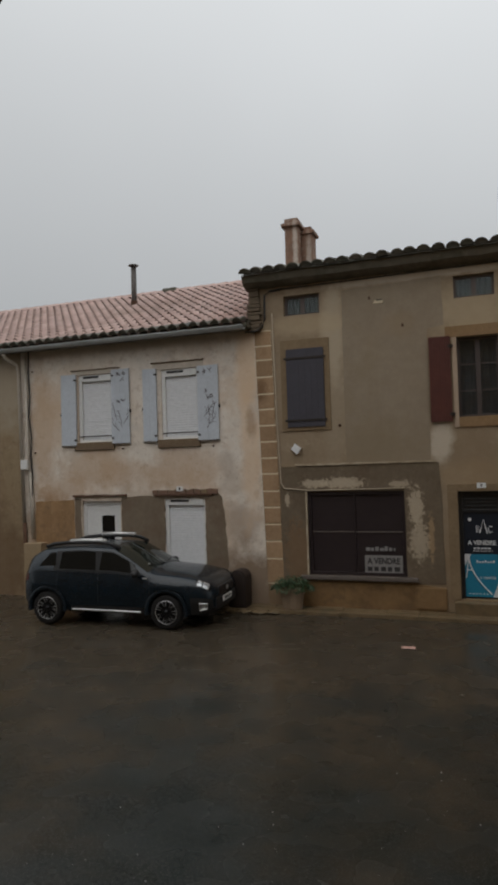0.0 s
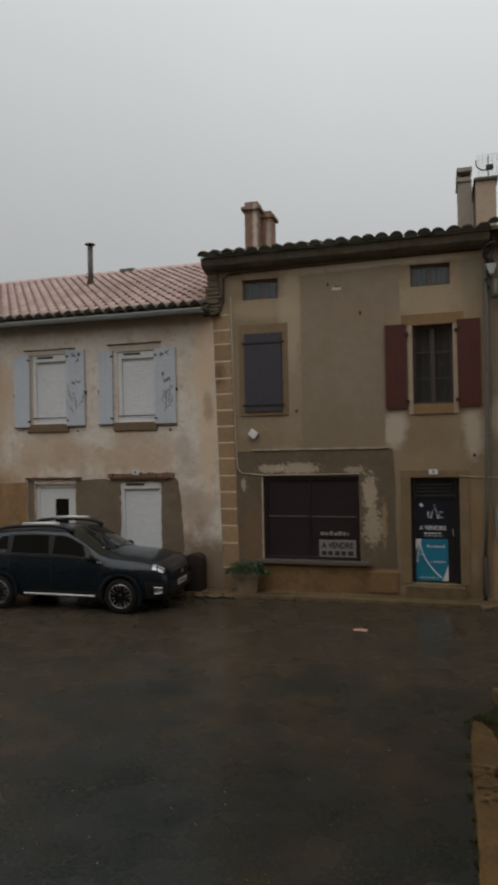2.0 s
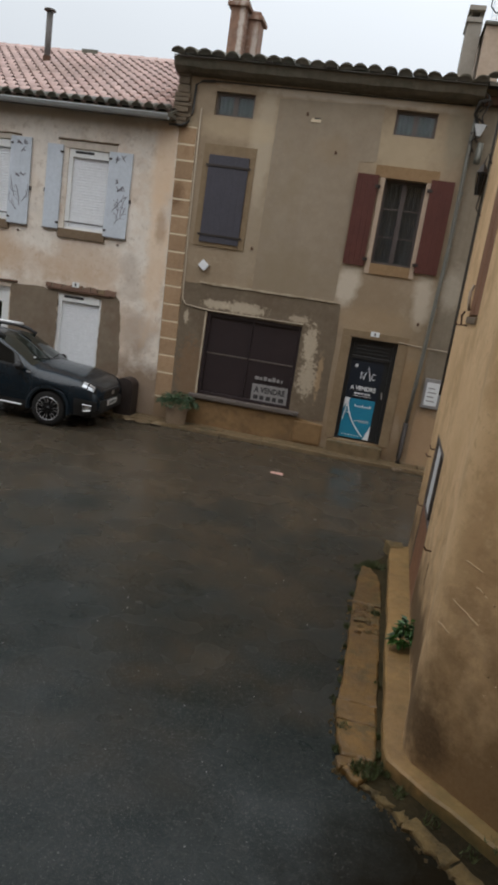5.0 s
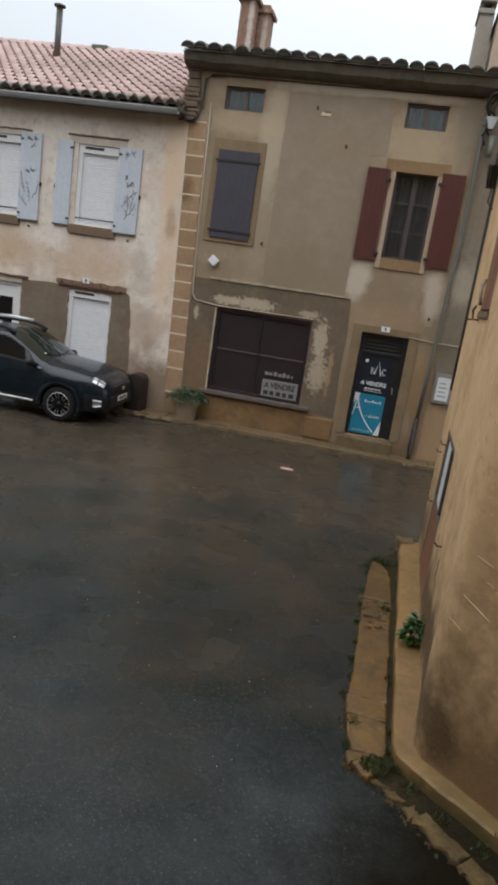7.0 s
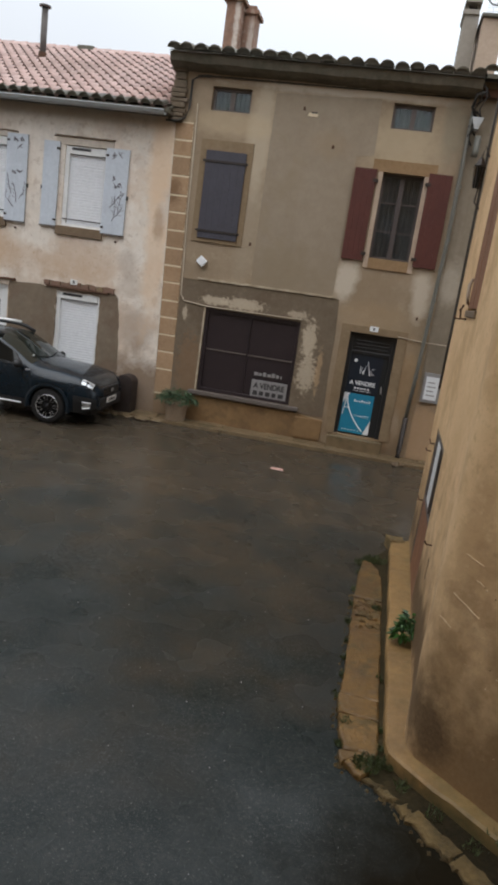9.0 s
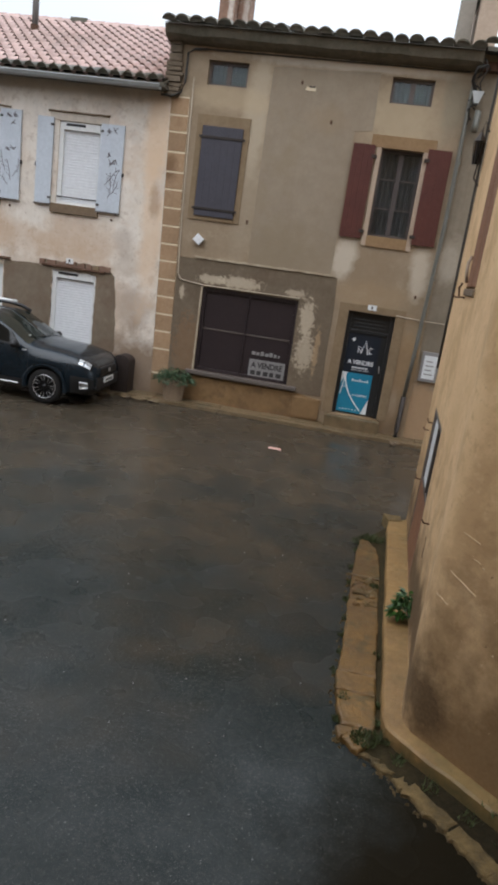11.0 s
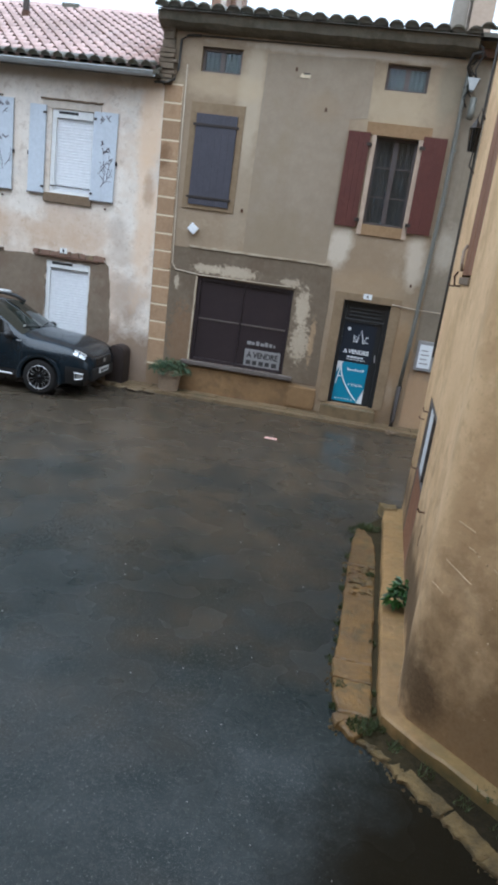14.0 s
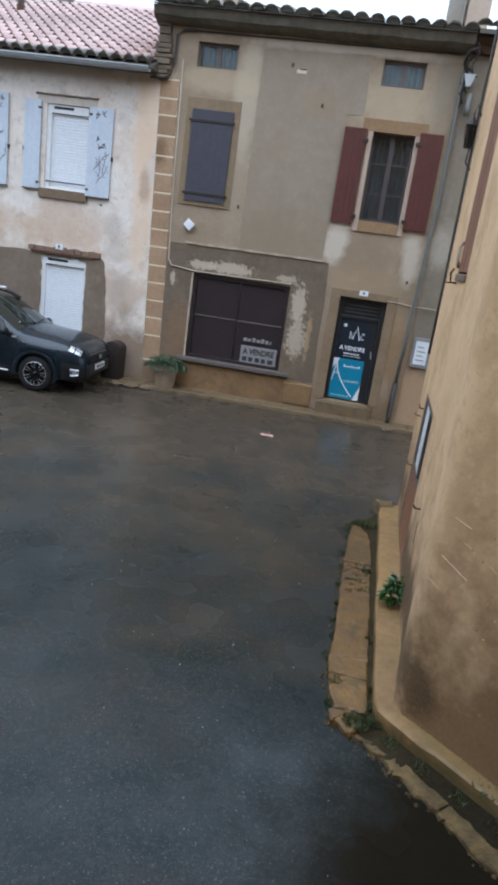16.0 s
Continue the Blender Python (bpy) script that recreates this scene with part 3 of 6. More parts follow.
def lettering(text, x, y, z, height, mat, parent, width=None, name="lettering", weight=0.0):
    """Flat printed words facing the street."""
    cu = bpy.data.curves.new(name, 'FONT')
    cu.body, cu.size, cu.extrude, cu.align_x = text, height / 0.72, 0.001, 'CENTER'
    cu.offset = weight
    tmp = new(name, cu)
    bpy.context.view_layer.update()
    me = bpy.data.meshes.new_from_object(tmp)
    wide = max(v.co.x for v in me.vertices) - min(v.co.x for v in me.vertices)
    bpy.data.objects.remove(tmp)
    me.materials.clear()
    me.materials.append(mat)
    ob = new(name, me)
    ob.parent = parent
    k = (width / wide) if width else 1.0
    ob.matrix_basis = pose(x, y, z, 90, 0, 0) @ Matrix.Diagonal((k, 1, 1, 1))
    return ob


def ground_height(x, y):
    s = min(1.0, max(0.0, (y - 7.5) / 5.5))
    return 0.1 * s * s * (3 - 2 * s)

# ---------------------------------------------------------------- ground
def grid_lines(lo, hi, near_lo, near_hi, step):
    far = [3, 8, 20, 60, 180, 500]
    return sorted({near_lo - f for f in far} | {near_hi + f for f in far} | {round(near_lo + step * i, 3) for i in range(int((near_hi - near_lo) / step) + 1)})


gx, gy = grid_lines(-500, 500, -14.0, 6.0, 0.25), grid_lines(-500, 500, -2.0, 14.0, 0.25)
verts = [(x, y, ground_height(x, y) + (0.003 * noise.noise((x * 0.7, y * 0.7, 0)) if -14 < x < 6 and -2 < y < 12.6 else 0)) for y in gy for x in gx]
w = len(gx)
faces = [(j * w + i, j * w + i + 1, (j + 1) * w + i + 1, (j + 1) * w + i) for j in range(len(gy) - 1) for i in range(w - 1)]
me = bpy.data.meshes.new("ground")
me.from_pydata(verts, [], faces)
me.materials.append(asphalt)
me.polygons.foreach_set("use_smooth", [True] * len(me.polygons))
tagged(new("ground", me), "dark wet asphalt street with dull reflections", "road", kind="structure")

F = FACADE
# ---------------------------------------------------------------- cream house with the pale blue shutters
AX0, AX1 = -10.75, -4.62
A_WIN1, A_WIN2, A_DOOR, A_LOW = (-9.1, -8.16, 3.8, 5.41), (-6.88, -5.96, 3.79, 5.38), (-9.05, -8.0, 0.2, 2.4), (-6.86, -5.86, 0.85, 2.45)
house_a = thing("terraced_house", "cream rendered terraced house with pale blue shutters and rose tiled roof", "house", at=(-7.7, F, 0.1))
BASE_A = Matrix.Translation((-7.7, F, 0.1)).inverted()


def under(ob, m):
    """Keeps a part, built in world places, under a thing that stands elsewhere."""
    ob.matrix_parent_inverse = m
    return ob


def pa(name, bm, mat, label="", smooth=False, parent=None):
    return under(part(name, bm, mat, parent or house_a, label, smooth), BASE_A if parent is None else Matrix.Identity(4))


wall_a = pa("wall", wall_mesh(AX0, AX1, -0.1, 6.1, F, 0.45, (A_WIN1, A_WIN2, A_DOOR, A_LOW)), plaster_a, "stained cream render wall")
pa("back_wall", box(AX0, AX1, F + 10.6, F + 11, -0.1, 6.2), plaster_a)
pa("side_wall", box(AX0, AX0 + 0.3, F + 0.45, F + 10.6, -0.1, 6.1), plaster_a)
pa("side_wall", box(AX1 - 0.3, AX1, F + 0.45, F + 10.6, -0.1, 6.1), plaster_a)
# unseen partition and floor added in the room-shade colour
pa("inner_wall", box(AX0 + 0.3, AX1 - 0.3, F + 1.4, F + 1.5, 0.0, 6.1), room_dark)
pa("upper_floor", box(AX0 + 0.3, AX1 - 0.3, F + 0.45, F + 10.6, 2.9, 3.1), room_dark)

# grey cement patches round the ground-floor openings
patch = [(-7.98, 0.1), (-7.98, 2.5), (-7.1, 2.5), (-7.1, 2.62), (-5.9, 2.66), (-5.62, 2.6), (-5.45, 2.45), (-5.38, 2.0), (-5.34, 1.0), (-5.4, 0.1), (-5.86, 0.1), (-5.86, 2.45), (-6.86, 2.45), (-6.86, 0.1)]
pa("cement_patch", prism(ragged(patch, 0.12, 0.02, 3), F - 0.006, F + 0.02), patch_grey, "grey cement patch with ragged edge")
pa("ochre_patch", prism(ragged([(-10.38, 0.1), (-10.38, 2.4), (-9.26, 2.44), (-9.26, 0.1)], 0.15, 0.012, 14), F - 0.005, F + 0.02), patch_ochre, "dark ochre stained render patch")
pa("cement_patch", prism(ragged([(-9.25, 0.1), (-9.25, 2.48), (-9.07, 2.48), (-9.07, 0.1)], 0.12, 0.012, 4), F - 0.006, F + 0.02), patch_grey)


def ledge(x0, x1, z0, z1, out, mat, label=""):
    bm = bmesh.new()
    n = 14
    rnd = random.Random(int(x0 * 100))
    ring = []
    for i in range(n + 1):
        x = x0 + (x1 - x0) * i / n
        j = rnd.uniform(-0.008, 0.008)
        ring.append([bm.verts.new(p) for p in ((x, F, z0 + j), (x, F - out, z0 + j + 0.01), (x, F - out * 0.9, z1 + j), (x, F, z1 + 0.01 + j))])
    for a, b in zip(ring, ring[1:]):
        for k in range(4):
            bm.faces.new((a[k], a[(k + 1) % 4], b[(k + 1) % 4], b[k]))
    bm.faces.new(ring[0]), bm.faces.new(ring[-1])
    bmesh.ops.recalc_face_normals(bm, faces=bm.faces[:])
    return pa("drip_ledge", bm, mat, label)


ledge(-9.28, -7.83, 2.51, 2.545, 0.06, rust_iron, "rusty drip ledge")
ledge(-7.1, -5.66, 2.5, 2.535, 0.05, rust_iron)
rnd = random.Random(21)
x = -7.15
while x < -5.65:        # broken brick-red crest over the low window
    wd = rnd.uniform(0.1, 0.24)
    pa("crest_stone", prism(ragged([(x, 2.545), (x, 2.6 + rnd.uniform(0, 0.06)), (x + wd, 2.6 + rnd.uniform(0, 0.06)), (x + wd, 2.545)], 0.05, 0.01, int(x * -100)), F - 0.03 - rnd.uniform(0, 0.02), F + 0.01), old_brick if rnd.random() < 0.6 else trim_dull)
    x += wd + rnd.uniform(0.01, 0.05)
pa("enamel_plate", box(-6.53, -6.37, F - 0.062, F - 0.05, 2.61, 2.72, 0.004), white_pvc, "small white enamel plate")
pa("plate_bar", box(-6.47, -6.43, F - 0.066, F - 0.062, 2.635, 2.695), print_dark)
ledge(-9.3, -7.95, 5.51, 5.535, 0.035, sill_dark)
ledge(-7.12, -5.81, 5.53, 5.56, 0.045, sill_dark)
pa("lintel", box(-7.08, -5.83, F - 0.012, F + 0.02, 5.385, 5.53, 0.006), trim_pale, "pale worn lintel")
pa("lintel", box(-9.28, -7.97, F - 0.012, F + 0.02, 5.415, 5.51, 0.006), trim_pale)


def blind_sheet(x0, x1, z0, z1, y, pitch=0.055):
    """A lowered roller blind: ridged slats in one sheet."""
    bm = bmesh.new()
    rows, z = [], z0
    while z < z1 - 1e-4:
        top = min(z + pitch, z1)
        for zz, d in ((z + 0.001, 0.012), (z + 0.006, 0.0), (z + (top - z) * 0.5, -0.005), (top - 0.004, 0.0)):
            rows.append((zz, y + d))
        z = top
    vs = [(bm.verts.new((x0, yy, zz)), bm.verts.new((x1, yy, zz))) for zz, yy in rows]
    for (a, b), (c, d) in zip(vs, vs[1:]):
        bm.faces.new((a, b, d, c))
    return bm


def pvc_window(op, tilt_gap=0.0, sill=True, rail=True):
    x0, x1, z0, z1 = op
    cx = (x0 + x1) / 2
    win = new("window")
    win.parent = house_a
    under(win, BASE_A)
    fb = bmesh.new()
    y0, y1 = F + 0.03, F + 0.12
    add_box(fb, x0, x0 + 0.09, y0, y1, z0, z1, 0.006)
    add_box(fb, x1 - 0.05, x1, y0, y1, z0, z1, 0.006)
    add_box(fb, x0 + 0.09, x1 - 0.05, y0, y1, z0, z0 + 0.05, 0.006)
    part("frame", fb, white_pvc, win)
    part("blind_box", box(x0 + 0.09, x1 - 0.05, F + 0.02, F + 0.14, z1 - 0.16, z1 - 0.005, 0.01), white_pvc, win)
    part("vent", box(x0 + 0.14, x0 + 0.14 + (x1 - x0) * 0.45, F + 0.012, F + 0.03, z1 - 0.085, z1 - 0.035), black_slot, win, "black slotted vent")
    part("roller_blind", blind_sheet(x0 + 0.09, x1 - 0.05, z0 + 0.05, z1 - 0.16, F + 0.085), blind_mat, win, "white roller blind, lowered")
    if rail:
        part("guard_rail", tube([(x0 + 0.02, F + 0.015, z0 + 0.14), (x1 - 0.02, F + 0.015, z0 + 0.14)], 0.011), iron, win, "thin iron guard rail")
    if sill:
        part("sill", box(x0 - 0.1, x1 + 0.04, F - 0.05, F + 0.06, z0 - 0.19, z0 - 0.005, 0.012), sill_dark, win, "brown weathered stone sill")
    return win


pvc_window(A_WIN1), pvc_window(A_WIN2), pvc_window(A_LOW, sill=False, rail=False)


def blue_shutter(x0, x1, z0, z1, seed, drawn):
    sh = new("shutter")
    sh.parent = house_a
    under(sh, BASE_A)
    bm = bmesh.new()
    n = 2
    for i in range(n):
        a, b = x0 + (x1 - x0) * i / n, x0 + (x1 - x0) * (i + 1) / n
        add_box(bm, a + 0.0004, b - 0.0004, F - 0.055, F - 0.025, z0, z1, 0.002)
    part("leaf", bm, shutter_blue, sh, "pale blue painted board leaf")
    for z in (z0 + 0.12, z1 - 0.14):
        part("hinge", box(x0 + (0.0 if drawn else x1 - x0 - 0.06), x0 + (0.06 if drawn else x1 - x0), F - 0.066, F - 0.02, z - 0.02, z + 0.02, 0.004), iron, sh)
    part("bottom_edge", box(x0 - 0.01, x1 + 0.01, F - 0.06, F - 0.02, z0 - 0.025, z0 - 0.002), frame_wood, sh)
    part("catch", box(x0 - 0.025 if not drawn else x1, x0 if not drawn else x1 + 0.025, F - 0.05, F, z0 + 0.7, z0 + 0.78), iron, sh)
    if drawn:
        rnd = random.Random(seed)
        bm = bmesh.new()
        w0 = x1 - x0
        for k in range(4):      # forked branches
            x, z = x0 + w0 * (0.45 + 0.12 * k if k < 3 else 0.3), z0 + (z1 - z0) * (0.16 + 0.05 * k)
            a = rnd.uniform(1.1, 2.1)
            pts = []
            for q in range(6):
                pts.append((min(max(x, x0 + 0.03), x1 - 0.03), F - 0.056, z))
                if q in (1, 2, 3, 4):      # a twig
                    b = a + rnd.choice((-1, 1)) * rnd.uniform(0.6, 1.1)
                    tx, tz = x + 0.1 * math.cos(b), z + 0.1 * math.sin(b)
                    tube([pts[-1], (min(max(tx, x0 + 0.03), x1 - 0.03), F - 0.056, tz)], 0.004, 4, bm)
                a += rnd.uniform(-0.4, 0.4)
                x, z = x + 0.085 * math.cos(a), z + 0.085 * math.sin(a)
            tube(pts, 0.0065, 4, bm)
        for k in range(9):      # blossoms, in two loose groups higher up
            x, z = x0 + w0 * rnd.uniform(0.3, 0.75), z0 + (z1 - z0) * rnd.choice((0.58, 0.64, 0.88, 0.93)) + rnd.uniform(-0.04, 0.04)
            for q in range(4):
                tube([(x, F - 0.056, z), (min(max(x + rnd.uniform(-0.06, 0.06), x0 + 0.02), x1 - 0.02), F - 0.056, z + rnd.uniform(-0.06, 0.06))], 0.008, 4, bm)
        tagged(part("brushwork", bm, sketch_mat, sh, "faded brown painted branches"), kind="stuff")
    return sh


blue_shutter(-9.55, -9.13, 3.74, 5.44, 1, False), blue_shutter(-8.16, -7.69, 3.75, 5.48, 2, True)
blue_shutter(-7.33, -6.98, 3.76, 5.42, 3, False), blue_shutter(-5.96, -5.46, 3.74, 5.4, 4, True)

# white front door, partly behind the car
door_a = new("front_door")
door_a.parent = house_a
under(door_a, BASE_A)
fb = bmesh.new()
for b in ((-9.05, -8.97, 0.2, 2.4), (-8.08, -8.0, 0.2, 2.4), (-8.97, -8.08, 2.32, 2.4)):
    add_box(fb, b[0], b[1], F + 0.06, F + 0.16, b[2], b[3], 0.005)
part("door_frame", fb, white_pvc, door_a)
lf = wall_mesh(-8.97, -8.08, 0.22, 2.32, F + 0.09, 0.05, ((-8.57, -8.22, 1.3, 2.06),))
part("leaf", lf, white_pvc, door_a, "white plastic door leaf")
part("pane", prism([(-8.57, 1.3), (-8.22, 1.3), (-8.22, 2.0), (-8.3, 2.06), (-8.5, 2.06), (-8.57, 2.0)], F + 0.1, F + 0.112), car_glass, door_a, "dark glass pane")
part("handle", tube([(-8.92, F + 0.05, 1.2), (-8.8, F + 0.05, 1.2)], 0.012), silver, door_a)

# gutter, downpipe and cables
bm = bmesh.new()
prof = [(math.cos(a) * 0.075, math.sin(a) * 0.075) for a in [math.pi + math.pi * k / 10 for k in range(11)]]
ring = []
for i in range(2):
    x = (-11.05, -4.68)[i]
    ring.append([bm.verts.new((x, F - 0.42 + u, 6.11 + v)) for u, v in prof] + [bm.verts.new((x, F - 0.42 + u * 0.92, 6.11 + v * 0.92)) for u, v in reversed(prof)])
for k in range(len(ring[0])):
    j = (k + 1) % len(ring[0])
    bm.faces.new((ring[0][k], ring[0][j], ring[1][j], ring[1][k]))
tube([(-11.05, F - 0.5, 6.115), (-4.68, F - 0.5, 6.115)], 0.014, 8, bm)
bmesh.ops.recalc_face_normals(bm, faces=bm.faces[:])
pa("gutter", bm, zinc, "grey zinc half-round gutter", True)
pa("eave_soffit", box(AX0 - 0.3, AX1, F - 0.36, F + 0.05, 6.1, 6.16), fascia_mat, "weathered eave boards")
pa("downpipe", tube([(-10.95, F - 0.4, 6.04), (-10.93, F - 0.36, 5.94), (-10.8, F - 0.08, 5.78), (-10.77, F - 0.07, 5.6), (-10.66, F - 0.07, 1.9)], 0.045, 10), pvc_pipe, "pale plastic downpipe", True)
pa("downpipe_foot", tube([(-10.66, F - 0.07, 1.9), (-10.63, F - 0.07, 1.2), (-10.61, F - 0.07, 0.25), (-10.56, F - 0.14, 0.12)], 0.05, 10), rust_iron, "rusty cast iron downpipe foot", True)
pa("conduit", tube([(-10.58, F - 0.04, 6.0), (-10.53, F - 0.04, 3.4), (-10.44, F - 0.04, 1.5)], 0.028, 8), pvc_pipe, "", True)
pa("conduit", tube([(-10.47, F - 0.035, 3.1), (-10.42, F - 0.035, 1.5)], 0.04, 8), pvc_pipe, "", True)
pa("cable", tube([(-10.47, F - 0.06, 6.1), (-10.49, F - 0.05, 5.6), (-10.46, F - 0.05, 5.0), (-10.5, F - 0.05, 4.5), (-10.43, F - 0.05, 4.0), (-10.46, F - 0.05, 3.5), (-10.42, F - 0.05, 3.1), (-10.45, F - 0.05, 2.0)], 0.018, 6), cable_mat, "black sagging cable", True)
pa("junction_box", box(-10.72, -10.52, F - 0.12, F, 3.2, 3.44, 0.012), white_pvc, "pale junction box")
pa("meter_box", box(-10.56, -10.05, F - 0.25, F, 0.1, 1.42, 0.02), stone_trim, "ochre rendered meter box")
for x, z in ((-7.9, 3.62), (-5.62, 3.6), (-10.35, 3.6), (-10.4, 5.6)):
    pa("wall_stub", tube([(x, F - 0.03, z), (x, F, z)], 0.022, 8), rust_iron)

# rose tiled roof over the cream house and its neighbour
PITCH = math.atan(0.45)
EAVE_Y, EAVE_Z = F - 0.42, 6.22
RIDGE_Y = 18.2
bm = bmesh.new()
zr = EAVE_Z + (RIDGE_Y - EAVE_Y) * 0.45
sec = [(EAVE_Y + 0.03, EAVE_Z - 0.05), (RIDGE_Y, zr - 0.06), (2 * RIDGE_Y - EAVE_Y, EAVE_Z - 0.05), (2 * RIDGE_Y - EAVE_Y, EAVE_Z - 0.15), (RIDGE_Y, zr - 0.2), (EAVE_Y + 0.03, EAVE_Z - 0.1)]
rings = [[bm.verts.new((x, y, z)) for y, z in sec] for x in (-17.0, -4.64)]
for k in range(6):
    bm.faces.new((rings[0][k], rings[0][(k + 1) % 6], rings[1][(k + 1) % 6], rings[1][k]))
bm.faces.new(rings[0]), bm.faces.new(rings[1])
bmesh.ops.recalc_face_normals(bm, faces=bm.faces[:])
roof_a = pa("roof", bm, fascia_mat, "rose terracotta tiled roof")


def tile_geometry(width, length, high, segs=11):
    """A roman tile: a round cover and a sunk flat pan, with a thick lower edge."""
    prof = []
    for i in range(segs + 1):
        u = i / segs
        prof.append((u * width, high * math.sin(math.pi * u / 0.64) ** 0.8 if u < 0.636 else -0.022 * math.sin(math.pi * max(0.0, u - 0.64) / 0.36) ** 0.6 if u < 0.99 else 0.0))
    vs = [(x, 0.004, z - 0.05) for x, z in prof] + [(x, 0, z) for x, z in prof] + [(x, length, z * 0.9 - 0.03) for x, z in prof]
    n = segs + 1
    fs = [(r * n + i, r * n + i + 1, (r + 1) * n + i + 1, (r + 1) * n + i) for r in range(2) for i in range(segs)]
    return vs, fs


TW, TL = 0.25, 0.37
tv, tf = tile_geometry(TW, TL + 0.05, 0.095)
tile_me = bpy.data.meshes.new("roof_tile")
tile_me.from_pydata(tv, [], tf)
tile_me.materials.append(tile_mat)
tile_me.materials.append(tile_lip)
tile_slots = [1 if i < 11 or i % 11 >= 8 else 0 for i in range(len(tf))]     # lips and sunk channels: dirt plus painted shadow lines
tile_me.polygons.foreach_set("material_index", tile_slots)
tile_me.polygons.foreach_set("use_smooth", [i >= 11 for i in range(len(tile_me.polygons))])
cols = int((16.8 - 4.66) / TW)
rows = int((RIDGE_Y - EAVE_Y) / math.cos(PITCH) / TL)
rest_v, rest_f = [], []
rnd = random.Random(11)
for r in range(rows):
    for c in range(cols):
        s = r * TL
        wob = 0.014 * noise.noise((c * 0.2, r * 0.15, 3.0))
        m = pose(-4.66 - (c + 1) * TW + rnd.uniform(-0.004, 0.004), EAVE_Y + s * math.cos(PITCH), EAVE_Z + s * math.sin(PITCH) + 0.012 + wob, math.degrees(PITCH) + rnd.uniform(-0.5, 0.3), rnd.uniform(-0.6, 0.6), rnd.uniform(-0.6, 0.6))
        if r < 6:
            t = new("roof_tile", tile_me)
            t.parent = roof_a
            t.matrix_basis = m
        else:
            k = len(rest_v)
            rest_v += [tuple(m @ Vector(v)) for v in tv]
            rest_f += [tuple(i + k for i in f) for f in tf]
me = bpy.data.meshes.new("upper_roof_tiles")
me.from_pydata(rest_v, [], rest_f)
me.materials.append(tile_mat)
me.materials.append(tile_lip)
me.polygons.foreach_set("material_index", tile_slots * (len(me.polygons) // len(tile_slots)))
me.polygons.foreach_set("use_smooth", [i % 22 >= 11 for i in range(len(me.polygons))])
ob = new("upper_roof_tiles", me)
ob.parent = roof_a
tagged(ob, kind="stuff")
# ridge tiles and a small roof vent
x = -17.0
while x < -4.9:
    part("ridge_tile", tube([(x, RIDGE_Y, zr + 0.0), (x + 0.42, RIDGE_Y, zr + 0.02)], 0.1, 8), tile_mat, roof_a)
    x += 0.4
fl = new("flue_pipe")
fl.parent = house_a
under(fl, BASE_A)
FX, FY = -9.17, 16.46
part("pipe", tube([(FX, FY, 7.5), (FX, FY, 8.9)], 0.075, 12), flue_mat, fl, "dull grey metal flue", True)
part("cap", tube([(FX, FY, 8.9), (FX, FY, 8.93)], 0.14, 12), flue_mat, fl)
part("collar", tube([(FX, FY, 7.68), (FX, FY, 7.9)], 0.1, 12), rust_iron, fl)
part("roof_vent", box(-9.1, -8.64, 18.1, 18.5, zr - 0.05, zr + 0.13, 0.02), tile_dark, roof_a)

# ---------------------------------------------------------------- neighbour further along, ochre
house_e = thing("ochre_house", "ochre old rendered house wall beside the downpipe", "house", at=(-12.5, F, 0.1))
under(part("wall", wall_mesh(-17.0, AX0 - 0.004, -0.1, 6.1, F + 0.02, 0.45), plaster_e, house_e), Matrix.Translation((-12.5, F, 0.1)).inverted())
under(part("back_wall", box(-17.0, AX0 - 0.004, F + 10.6, F + 11, -0.1, 6.1), plaster_e, house_e), Matrix.Translation((-12.5, F, 0.1)).inverted())

# ---------------------------------------------------------------- taupe house for sale
BX0, BX1 = -4.6, 1.02
B_AT1, B_AT2 = (-3.91, -3.13, 6.31, 6.74), (-0.43, 0.33, 6.31, 6.75)
B_BLUE, B_RED, B_SHOP, B_DOOR = (-3.89, -3.07, 3.98, 5.58), (-0.41, 0.36, 3.97, 5.54), (-3.52, -1.51, 0.82, 2.55), (-0.5, 0.43, 0.42, 2.52)
house_b = thing("terraced_house", "taupe rendered terraced house for sale, patched and weathered", "house", at=(-1.8, F, 0.15))
BASE_B = Matrix.Translation((-1.8, F, 0.15)).inverted()


def pb(name, bm, mat, label="", smooth=False):
    return under(part(name, bm, mat, house_b, label, smooth), BASE_B)


def group_b(name):
    ob = new(name)
    ob.parent = house_b
    return under(ob, BASE_B)


wall_b = pb("wall", wall_mesh(BX0, BX1, -0.1, 7.02, F, 0.45, (B_AT1, B_AT2, B_BLUE, B_RED, B_SHOP, B_DOOR)), plaster_b, "weathered taupe render wall")
pb("back_wall", box(BX0, BX1, F + 8.6, F + 9, -0.1, 7.0), plaster_b)
pb("side_wall", box(BX0, BX0 + 0.35, F + 0.45, F + 8.6, -0.1, 7.1), plaster_b)
pb("side_wall", box(BX1 - 0.35, BX1, F + 0.45, F + 8.6, -0.1, 7.1), plaster_b)
# partition and floors added, coloured dark so the panes look unlit
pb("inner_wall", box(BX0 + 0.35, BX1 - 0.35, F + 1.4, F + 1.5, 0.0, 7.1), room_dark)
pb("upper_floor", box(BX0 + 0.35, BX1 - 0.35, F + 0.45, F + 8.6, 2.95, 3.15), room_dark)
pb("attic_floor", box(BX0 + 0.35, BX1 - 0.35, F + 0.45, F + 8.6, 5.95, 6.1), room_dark)
